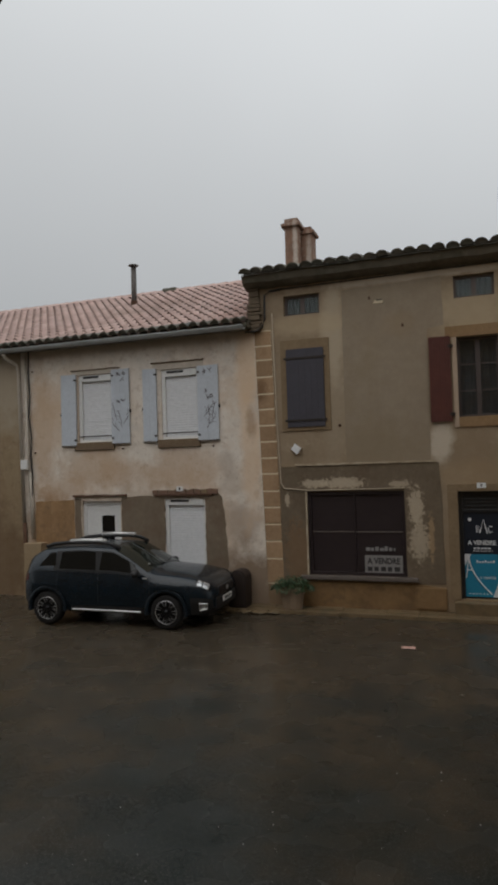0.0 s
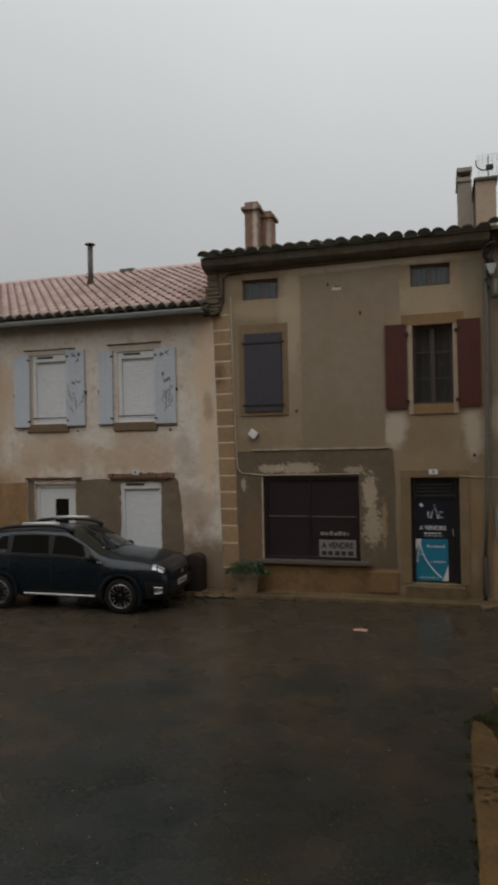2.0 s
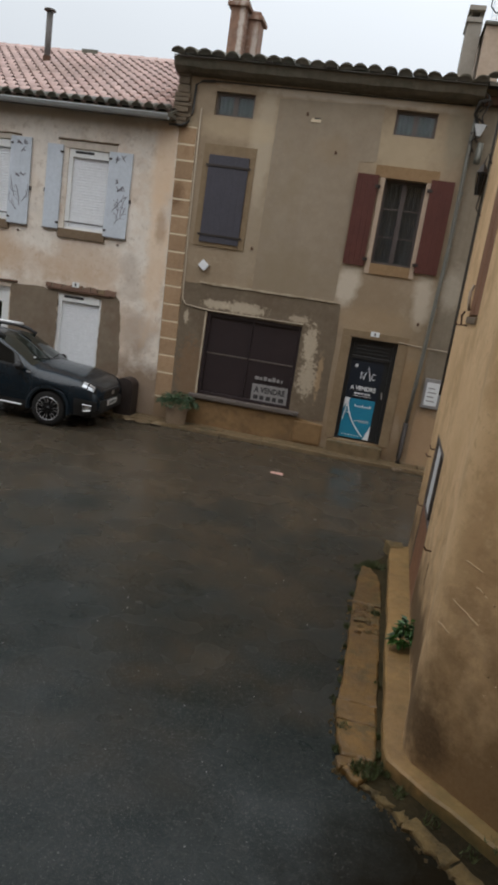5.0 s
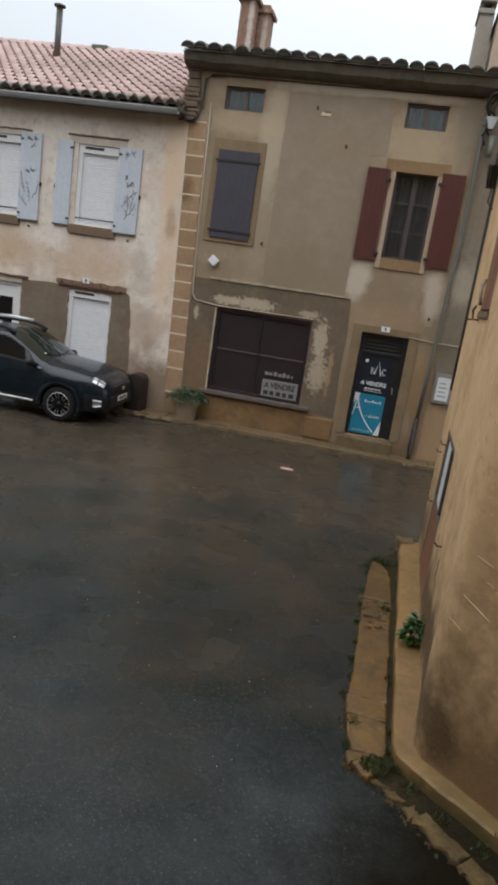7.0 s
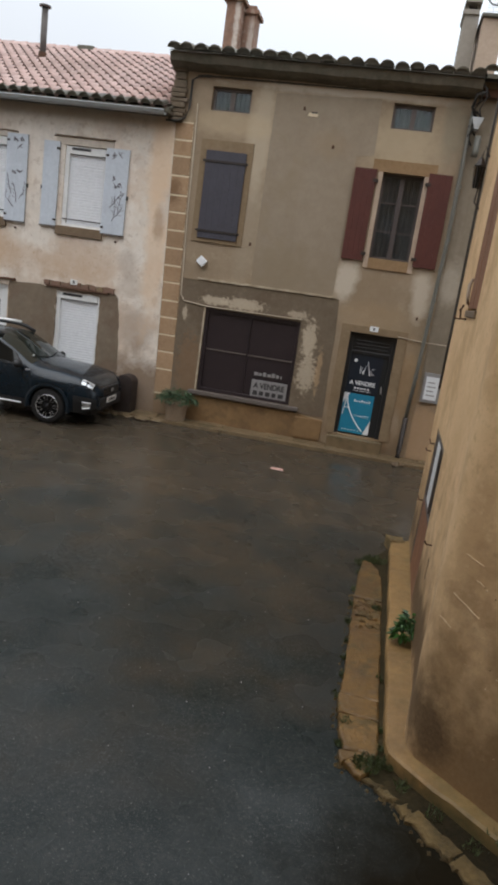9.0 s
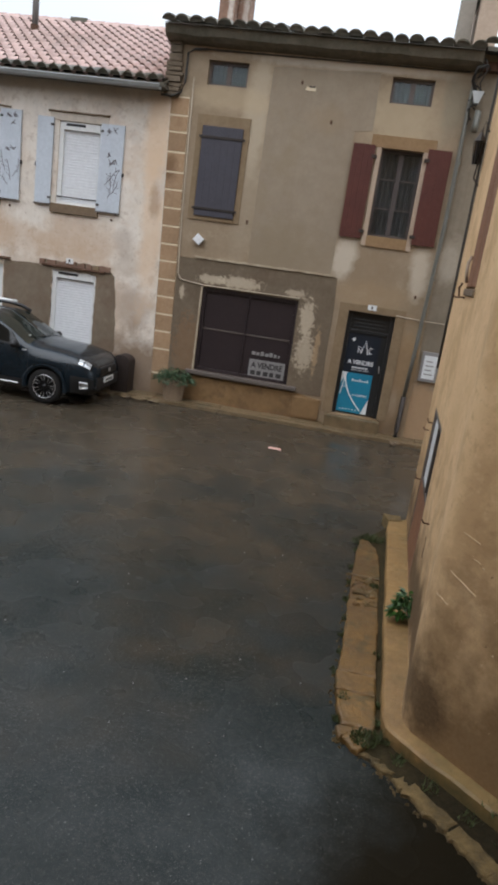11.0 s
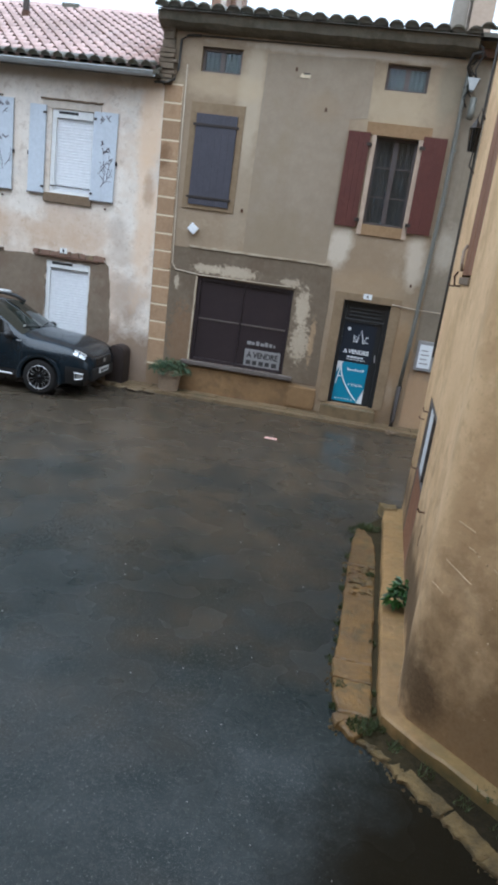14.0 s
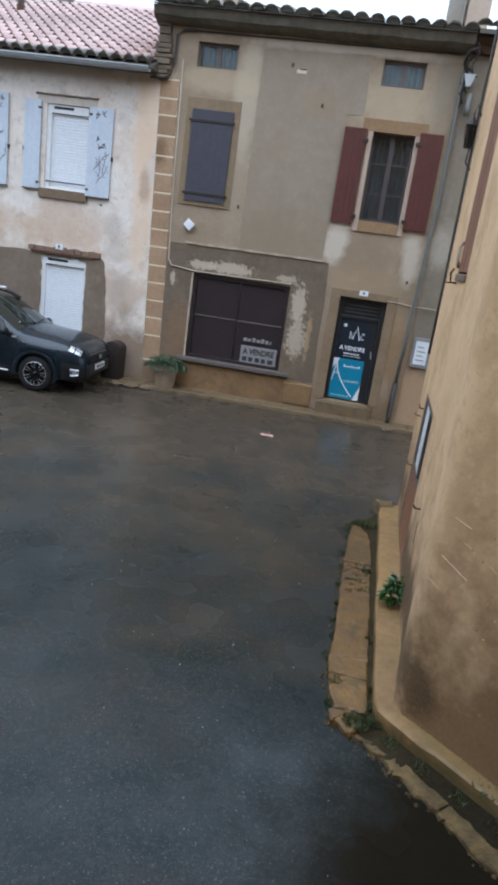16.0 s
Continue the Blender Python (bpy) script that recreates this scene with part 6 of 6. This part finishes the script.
# ---------------------------------------------------------------- parked car
def car_profile():
    keys = np.array([-2.13, -2.08, -1.95, -1.7, -1.3, -0.7, 0.0, 0.35, 0.8, 1.0, 1.4, 1.8, 2.02, 2.1, 2.14])
    table = dict(
        z2=[0.95, 1.0, 1.06, 1.09, 1.08, 1.06, 1.05, 1.04, 1.03, 1.02, 1.0, 0.95, 0.88, 0.8, 0.72],
        z3=[0.97, 1.12, 1.36, 1.5, 1.55, 1.58, 1.55, 1.36, 1.09, 1.07, 1.05, 0.99, 0.91, 0.82, 0.73],
        z4=[0.98, 1.18, 1.46, 1.58, 1.63, 1.65, 1.62, 1.45, 1.17, 1.14, 1.1, 1.03, 0.94, 0.84, 0.74],
        w1=[0.72, 0.8, 0.86, 0.89, 0.9, 0.9, 0.9, 0.9, 0.9, 0.9, 0.9, 0.88, 0.82, 0.74, 0.62],
        w2=[0.7, 0.77, 0.83, 0.86, 0.87, 0.87, 0.87, 0.87, 0.86, 0.86, 0.84, 0.8, 0.74, 0.66, 0.55],
        w3=[0.67, 0.73, 0.73, 0.73, 0.735, 0.735, 0.73, 0.75, 0.82, 0.8, 0.76, 0.7, 0.62, 0.56, 0.45],
        w0=[0.68, 0.76, 0.8, 0.82, 0.84, 0.84, 0.84, 0.84, 0.84, 0.84, 0.84, 0.82, 0.76, 0.68, 0.56],
        zs=[0.45, 0.4, 0.36, 0.32, 0.3, 0.3, 0.3, 0.3, 0.3, 0.3, 0.3, 0.3, 0.34, 0.4, 0.46])
    fine = np.linspace(-2.13, 2.14, 241)
    ker = np.exp(-0.5 * (np.arange(-6, 7) / 3.0) ** 2)
    ker /= ker.sum()
    out = {}
    for k, v in table.items():
        y = np.interp(fine, keys, v)
        pad = np.concatenate([np.full(6, y[0]), y, np.full(6, y[-1])])
        out[k] = np.convolve(pad, ker, 'valid')
    return fine, out


CAR_X, CAR_T = car_profile()
AXLES, WHEEL_R, ARCH_R = (1.22, -1.47), 0.35, 0.4


def car_section(x):
    q = {k: float(np.interp(x, CAR_X, v)) for k, v in CAR_T.items()}
    zs = q["zs"]
    for a in AXLES:
        if abs(x - a) < ARCH_R:
            zs = max(zs, WHEEL_R + math.sqrt(ARCH_R ** 2 - (x - a) ** 2))
    flare = 0.055 * max(math.exp(-((x - a) / 0.42) ** 4) for a in AXLES)
    dz = q["z4"] - q["z3"]
    za = max(0.55, zs + 0.02)
    zb = max(0.86 if q["z2"] > 0.95 else q["z2"] - 0.09, za + 0.02)
    return [(q["w0"] + flare, zs), (q["w1"] + flare, za), (q["w1"] + flare, zb), (q["w2"] + 0.25 * flare, max(q["z2"], zb + 0.02)), (q["w3"], max(q["z3"], zb + 0.03)), (q["w3"] * 0.55, q["z3"] + 0.75 * dz), (0.0, q["z4"])]


def car_point(x, v, side=-1, out=0.0):
    s = car_section(x)
    i = min(int(v), 5)
    t = v - i
    y, z = s[i][0] + (s[i + 1][0] - s[i][0]) * t, s[i][1] + (s[i + 1][1] - s[i][1]) * t
    ty, tz = s[i + 1][0] - s[i][0], s[i + 1][1] - s[i][1]
    ln = math.hypot(ty, tz) or 1
    return Vector((x, side * (y + out * tz / ln), z - out * ty / ln))


def car_panel(x0, x1, v0, v1, out, side=-1, nx=14, nv=6, bm=None, lean0=0.0, lean1=0.0):
    bm = bm or bmesh.new()
    g = [[bm.verts.new(car_point(x0 + lean0 * j / nv + (x1 - x0 + (lean1 - lean0) * j / nv) * i / nx, v0 + (v1 - v0) * j / nv, side, out)) for j in range(nv + 1)] for i in range(nx + 1)]
    for i in range(nx):
        for j in range(nv):
            bm.faces.new((g[i][j], g[i + 1][j], g[i + 1][j + 1], g[i][j + 1]))
    return bm


car = thing("car", "dark navy SUV with silver roof rails parked along the houses", "car")
xs = sorted(set(np.round(np.linspace(-2.13, 2.14, 90), 4).tolist()) | {round(a + d * ARCH_R, 4) for a in AXLES for d in (-0.9999, -0.97, -0.9, -0.8, 0.8, 0.9, 0.97, 0.9999)})
bm = bmesh.new()
prev = None
for x in xs:
    s = car_section(x)
    ring = [bm.verts.new((x, -y, z)) for y, z in s[:-1]] + [bm.verts.new((x, 0, s[-1][1]))] + [bm.verts.new((x, y, z)) for y, z in reversed(s[:-1])]
    if prev:
        for k in range(len(ring) - 1):
            bm.faces.new((prev[k], prev[k + 1], ring[k + 1], ring[k]))
    else:
        bm.faces.new(ring)
    prev = ring
bm.faces.new(list(reversed(prev)))
bmesh.ops.recalc_face_normals(bm, faces=bm.faces[:])
body = part("body", bm, car_paint, car, "dark navy blue glossy bodywork", True)
part("underbody", box(-2.0, 2.0, -0.62, 0.62, 0.24, 0.7), car_plastic, car)
for sd in (-1, 1):
    part("window_pillar", car_panel(-1.36, 0.68, 3.1, 3.9, 0.003, sd, 20, lean0=0.05, lean1=-0.2), car_plastic, car, "", True)
    for nm, a, b in (("rear_quarter_window", -1.72, -1.3), ("rear_door_window", -1.22, -0.37), ("front_door_window", -0.29, 0.66)):
        part(nm, car_panel(a, b, 3.16 + 0.12 * (nm == "rear_quarter_window"), 3.86, 0.006, sd, 12, lean0=0.24 if a < -1.5 else 0.03, lean1=-0.04 if b < 0.5 else -0.22), car_glass, car, "dark tinted side window", True)
    part("window_trim", tube([car_point(-1.75 + 2.45 * i / 16, 3.06, sd, 0.008) for i in range(17)], 0.006, 5), car_plastic, car, "", True)
    for a, b in ((-0.94, 0.76),):
        part("sill_cladding", car_panel(a, b, 0.0, 0.5, 0.012, sd, 10, 4), car_plastic, car, "black plastic sill", True)
        part("sill_strip", tube([(a + 0.05, sd * 0.9, 0.345), (b - 0.1, sd * 0.9, 0.33)], 0.018, 6), silver, car, "silver sill strip")
    for ax in AXLES:
        bm = bmesh.new()
        n = 20
        rows_v = []
        for i in range(n + 1):
            t = math.radians(-8 + 196 * i / n)
            rows_v.append([bm.verts.new((ax + r * math.cos(t), sd * yy, max(0.28, WHEEL_R + r * math.sin(t)))) for r, yy in ((ARCH_R - 0.015, 0.78), (ARCH_R - 0.015, 0.955), (ARCH_R + 0.03, 0.962), (ARCH_R + 0.06, 0.945))])
        for a, b in zip(rows_v, rows_v[1:]):
            for k in range(3):
                bm.faces.new((a[k], a[k + 1], b[k + 1], b[k]))
        bmesh.ops.recalc_face_normals(bm, faces=bm.faces[:])
        part("wheel_arch", bm, car_paint, car, "", True)
    part("front_bumper_side", car_panel(1.72, 2.12, 0.0, 1.3, 0.012, sd, 8, 5), car_plastic, car, "black lower bumper", True)
    lamp_body = part("headlight", car_panel(1.83, 2.08, 2.15, 3.5, 0.012, sd, 8, 5, lean0=-0.04), car_glass, car, "clear headlight with bright reflectors", True)
    for a, b in ((1.85, 1.935), (1.955, 2.055)):
        for c, d in ((2.25, 2.8), (2.92, 3.38)):
            part("reflector", car_panel(a, b, c, d, 0.02, sd, 3, 3), lamp_glass, lamp_body, "bright reflector", True)
    part("side_badge", car_panel(0.7, 0.8, 2.72, 2.86, 0.008, sd, 2, 2), silver, car)
    part("tail_light", car_panel(-2.1, -1.98, 2.2, 3.0, 0.012, sd, 4, 4), shutter_red, car, "red tail light", True)
    for x in (-0.22, -1.12):
        p = car_point(x, 2.35, sd, 0.02)
        part("door_handle", box(p.x - 0.09, p.x + 0.09, min(p.y, p.y - sd * 0.03), max(p.y, p.y - sd * 0.03), p.z - 0.018, p.z + 0.018, 0.008), car_paint, car)
    for x in (-1.235, -0.305, 0.86):
        part("panel_gap", tube([car_point(x, 0.6 + 2.4 * i / 6, sd, 0.0005) for i in range(7)], 0.004, 4), car_plastic, car)
    bm = bmesh.new()
    bmesh.ops.create_uvsphere(bm, u_segments=12, v_segments=8, radius=1, matrix=Matrix.LocRotScale((0.6, sd * 1.0, 1.1), None, (0.08, 0.12, 0.08)))
    mirror = part("wing_mirror", bm, car_plastic, car, "", True)
    part("stalk", box(0.57, 0.65, min(sd * 0.84, sd * 0.95), max(sd * 0.84, sd * 0.95), 1.03, 1.07, 0.01), car_plastic, mirror)
    rail = new("roof_rail")
    rail.parent = car
    pts = [(-1.62, sd * 0.66, 1.585), (-1.45, sd * 0.67, 1.64), (-1.1, sd * 0.67, 1.675), (-0.4, sd * 0.67, 1.69), (-0.1, sd * 0.67, 1.65), (0.1, sd * 0.67, 1.56)]
    part("bar", tube(pts, 0.04, 8), car_plastic, rail, "", True)
    part("silver_cover", tube([(-1.05, sd * 0.66, 1.705), (-0.7, sd * 0.66, 1.72), (-0.22, sd * 0.66, 1.71)], 0.045, 8), silver, rail, "silver cover", True)
    pts = [car_point(x, v, sd, 0.022) for x, v in ((1.9, 0.35), (2.03, 0.35), (2.04, 0.85), (1.9, 0.95), (1.9, 0.35))]
    part("fog_lamp_bezel", tube(pts, 0.016, 6), silver, car, "silver fog lamp surround")
    part("fog_lamp", car_panel(1.92, 2.02, 0.4, 0.85, 0.016, sd, 3, 3), lamp_glass, car)
bm = car_panel(0.04, 0.8, 4.02, 6.0, 0.006, -1, 14, 8)
car_panel(0.04, 0.8, 4.02, 6.0, 0.006, 1, 14, 8, bm)
bmesh.ops.remove_doubles(bm, verts=bm.verts[:], dist=0.004)
part("windscreen", bm, screen_glass, car, "sloping windscreen", True)
for y0 in (-0.55, 0.05):
    part("wiper", tube([car_point(0.8 - 0.1 * i / 4, 5.9 - 0.3 * i, -1 if y0 < 0 else 1, 0.02) for i in range(5)], 0.008, 5), car_plastic, car)
part("tax_disc", box(0.66, 0.68, -0.52, -0.46, 1.2, 1.24), white_pvc, car)
part("grille", box(2.06, 2.165, -0.44, 0.44, 0.62, 0.79, 0.02), car_plastic, car, "black grille")
for z in (0.66, 0.71, 0.76):
    part("grille_bar", box(2.16, 2.172, -0.4, 0.4, z - 0.006, z + 0.006), rim_mat, car)
part("badge", prism([(-0.05, 0.68), (0.05, 0.68), (0.06, 0.75), (-0.06, 0.75)], -0.004, 0.004), silver, car).matrix_basis = pose(2.18, 0, 0, 0, 0, 90)
part("front_bumper", box(2.0, 2.17, -0.6, 0.6, 0.36, 0.6, 0.04), car_plastic, car, "black front bumper")
plate = part("number_plate", box(2.17, 2.185, -0.26, 0.26, 0.47, 0.58, 0.003), plate_mat, car, "white number plate")
for i in range(5):
    part("print_bar", box(2.185, 2.188, -0.18 + i * 0.08, -0.13 + i * 0.08, 0.495, 0.555), print_dark, plate)


def lathe(profile, steps=28):
    bm = bmesh.new()
    rings = [[bm.verts.new((r * math.cos(2 * math.pi * k / steps), y, r * math.sin(2 * math.pi * k / steps))) for k in range(steps)] for r, y in profile]
    for a, b in zip(rings, rings[1:]):
        for k in range(steps):
            bm.faces.new((a[k], a[(k + 1) % steps], b[(k + 1) % steps], b[k]))
    bmesh.ops.recalc_face_normals(bm, faces=bm.faces[:])
    return bm


for ax in AXLES:
    for sd in (-1, 1):
        wh = new("wheel")
        wh.parent = car
        wh.matrix_basis = pose(ax, sd * 0.84, WHEEL_R, 0, 0, 0 if sd < 0 else 180)
        part("tyre", lathe([(0.2, 0.1), (0.3, 0.11), (0.335, 0.085), (0.345, 0.05), (0.345, -0.05), (0.335, -0.085), (0.3, -0.105), (0.225, -0.095)]), rubber, wh, "", True)
        part("rim", lathe([(0.232, -0.085), (0.222, -0.1), (0.205, -0.085), (0.2, 0.05), (0.03, 0.05)]), rim_mat, wh, "dark alloy rim", True)
        for k in range(14):     # paired spokes, polished faces on dark alloy
            sp = part("spoke", box(0.06, 0.218, -0.09, -0.06, -0.012, 0.012, 0.003), rim_mat, wh)
            sp.matrix_basis = pose(0, 0, 0, 0, (k // 2) * 51.43 + (10 if k % 2 else -10), 0)
            part("polished_face", box(0.12, 0.218, -0.096, -0.09, -0.0035, 0.0035), silver, sp)
        part("rim_edge", lathe([(0.222, -0.1), (0.226, -0.104), (0.232, -0.1)], 28), silver, wh)
        part("hub", lathe([(0.001, -0.1), (0.045, -0.098), (0.05, -0.08), (0.05, 0.0)], 16), rim_mat, wh, "", True)
        part("brake_disc", lathe([(0.001, -0.02), (0.15, -0.02), (0.15, 0.0)], 20), rim_mat, wh)
car.matrix_basis = pose(-6.96, 12.1, ground_height(0, 11.6) - 0.004, 0, 0, 2.6) @ Matrix.Scale(0.96, 4)

# ---------------------------------------------------------------- bin, planter, litter, weeds
bin_t = thing("rubbish_bin", "dark brown rounded-top bin standing against the wall", "bin", at=(-4.98, 13.2, 0.12))
def arch_outline(w, h, x=0.0):
    return [(x - w, 0)] + [(x - w, h - w * 0.75)] + [(x + w * math.cos(a), h - w * 0.75 + w * 0.75 * math.sin(a)) for a in [math.pi - math.pi * k / 12 for k in range(1, 12)]] + [(x + w, h - w * 0.75), (x + w, 0)]
part("shell", prism(arch_outline(0.19, 0.82), -0.16, 0.2), bin_mat, bin_t)
part("front_panel", prism([(a * 0.82, 0.05 + b * 0.9) for a, b in arch_outline(0.19, 0.82)], -0.175, -0.15), bin_mat, bin_t)
post = thing("stone_post", "squat brown weathered stone post beside the bin", "post", at=(-5.33, 13.28, 0.12))
bm = box(-0.11, 0.11, -0.12, 0.12, 0, 0.78, 0.05)
for v in bm.verts:
    v.co += 0.012 * noise.noise_vector(v.co * 6)
part("shaft", bm, planter_mat, post, smooth=False)

planter = thing("plant_pot", "weathered stone planter with a leafy green plant", "planter", at=(-3.83, 13.22, 0.168))
bm = bmesh.new()
for s, z in ((0.19, 0.0), (0.22, 0.3), (0.24, 0.31), (0.24, 0.36), (0.2, 0.36), (0.19, 0.28)):
    ring = [bm.verts.new((s * 1.1 * (1 if abs(math.cos(a)) > 0.5 else 0.96) * math.cos(a), s * 0.8 * math.sin(a), z)) for a in [2 * math.pi * k / 12 for k in range(12)]]
    if s != 0.19 or z:
        for k in range(12):
            bm.faces.new((last[k], last[(k + 1) % 12], ring[(k + 1) % 12], ring[k]))
    last = ring
bm.faces.new(last)
bmesh.ops.recalc_face_normals(bm, faces=bm.faces[:])
part("pot", bm, planter_mat, planter)


def leaf_clump(count, spread, height, size, seed, droop=0.4):
    """Many small bent leaves on arching stems, as one crown."""
    r = random.Random(seed)
    b = bmesh.new()
    for _ in range(count):
        a, rad = r.uniform(0, 6.283), spread * math.sqrt(r.random())
        base = Vector((rad * math.cos(a), rad * math.sin(a) * 0.75, height * (1 - 0.7 * (rad / spread) ** 2) * r.uniform(0.35, 1.0)))
        d = Vector((math.cos(a + r.uniform(-1, 1)), math.sin(a + r.uniform(-1, 1)), r.uniform(-droop, 0.8))).normalized()
        side = d.cross(Vector((r.uniform(-.3, .3), r.uniform(-.3, .3), 1))).normalized()
        ln = size * r.uniform(0.6, 1.3)
        up = side.cross(d) * ln * 0.12
        p = [base, base + d * ln * 0.45 + side * ln * 0.26 + up, base + d * ln + Vector((0, 0, -0.2 * ln)), base + d * ln * 0.45 - side * ln * 0.26 + up]
        v = [b.verts.new(q) for q in p]
        b.faces.new((v[0], v[1], v[2]))
        b.faces.new((v[0], v[2], v[3]))
    return b


bm = leaf_clump(900, 0.44, 0.36, 0.06, 6, 0.9)
crown = part("foliage", bm, leaf_dark, planter, "drooping green leaves")
crown.location = (0.0, -0.02, 0.33)
weed = thing("weed", "bright green leafy weed at the foot of the corner house door", "plant", at=(0.76, 5.76, 0.15))
part("foliage", leaf_clump(200, 0.085, 0.3, 0.085, 8), leaf_mat, weed)


def tufts(places, seed, name, label):
    r = random.Random(seed)
    b = bmesh.new()
    for x, y, z, rad, n in places:
        for _ in range(n):
            a, q = r.uniform(0, 6.283), rad * math.sqrt(r.random())
            p = Vector((x + q * math.cos(a), y + q * math.sin(a), z))
            tip = p + Vector((r.uniform(-0.03, 0.03), r.uniform(-0.03, 0.03), r.uniform(0.012, 0.05)))
            s = Vector((r.uniform(-1, 1), r.uniform(-1, 1), 0)).normalized() * 0.006
            b.faces.new([b.verts.new(p - s), b.verts.new(p + s), b.verts.new(tip)])
    return tagged(part(name, b, moss_mat), label, "weeds", kind="stuff")


tufts([(0.47, 4.1, 0.05, 0.1, 260), (0.52, 6.55, 0.05, 0.05, 90), (0.5, 7.9, 0.05, 0.14, 240), (0.35, 7.75, 0.03, 0.12, 160), (0.25, 5.5, 0.01, 0.04, 60), (0.26, 6.2, 0.01, 0.05, 100), (0.28, 7.0, 0.01, 0.05, 60), (0.55, 5.2, 0.05, 0.03, 40), (1.3, 3.64, 0.13, 0.1, 60), (0.25, 5.2, 0.01, 0.03, 60), (0.26, 5.8, 0.01, 0.03, 60), (0.27, 6.6, 0.01, 0.04, 80), (0.27, 4.3, 0.01, 0.04, 60), (0.31, 7.5, 0.01, 0.05, 90), (0.6, 4.15, 0.05, 0.07, 120), (0.22, 4.9, 0.01, 0.05, 60), (0.3, 4.5, 0.07, 0.05, 30), (0.72, 3.98, 0.035, 0.06, 50), (0.92, 3.8, 0.035, 0.07, 40), (1.14, 3.62, 0.035, 0.08, 40), (1.35, 3.44, 0.035, 0.08, 40), (0.42, 7.85, 0.05, 0.1, 160), (0.58, 4.5, 0.05, 0.03, 50), (0.57, 4.3, 0.05, 0.04, 70)], 3, "moss_tufts", "low green moss and weeds along the kerb")
litter = thing("paper_litter", "flattened salmon and white paper litter on the wet road", "litter", at=(-1.27, 11.1, ground_height(0, 11.1) + 0.012))
bm = bmesh.new()
bmesh.ops.create_grid(bm, x_segments=8, y_segments=6, size=1.0, matrix=Matrix.Diagonal((0.09, 0.07, 1, 1)))
for v in bm.verts:
    v.co.z += 0.008 + 0.008 * noise.noise(v.co * 14)
    v.co.x *= 1.25
part("sheet", bm, litter_mat, litter)
rnd = random.Random(77)
bm = bmesh.new()
for k in range(170):    # light grit scattered on the asphalt
    x, y = rnd.uniform(-4.0, 0.4), rnd.uniform(2.3, 7.0)
    s = rnd.uniform(0.0015, 0.0045) if k % 6 else rnd.uniform(0.005, 0.009)
    bmesh.ops.create_icosphere(bm, subdivisions=1, radius=s, matrix=Matrix.Translation((x, y, ground_height(x, y) + s * 0.6)))
tagged(part("grit", bm, sign_grey), "pale grit scattered over the wet asphalt", "grit", kind="stuff")

# ---------------------------------------------------------------- plain house added behind the camera
back = thing("added_opposite_house", "plain brown rendered house front added behind the viewer", "house", at=(0, -0.6, 0))
# unseen wall, tall and brown to block sky and darken car reflections
part("wall", box(-30, 5.0, -0.4, 0.0, -0.1, 8.5), plaster_e, back)
bm = bmesh.new()
rim = [(-0.7, -0.01), (-0.7, 1.82), (-1.3, 2.2), (-2.7, 3.08), (-2.7, -0.01)]
lo, hi = [bm.verts.new((x, y, 4.6)) for x, y in rim], [bm.verts.new((x, y, 4.68)) for x, y in rim]
bm.faces.new(lo), bm.faces.new(hi)
for k in range(5):
    bm.faces.new((lo[k], lo[(k + 1) % 5], hi[(k + 1) % 5], hi[k]))
bmesh.ops.recalc_face_normals(bm, faces=bm.faces[:])
part("canopy", bm, fascia_mat, back, "dark weathered canopy")
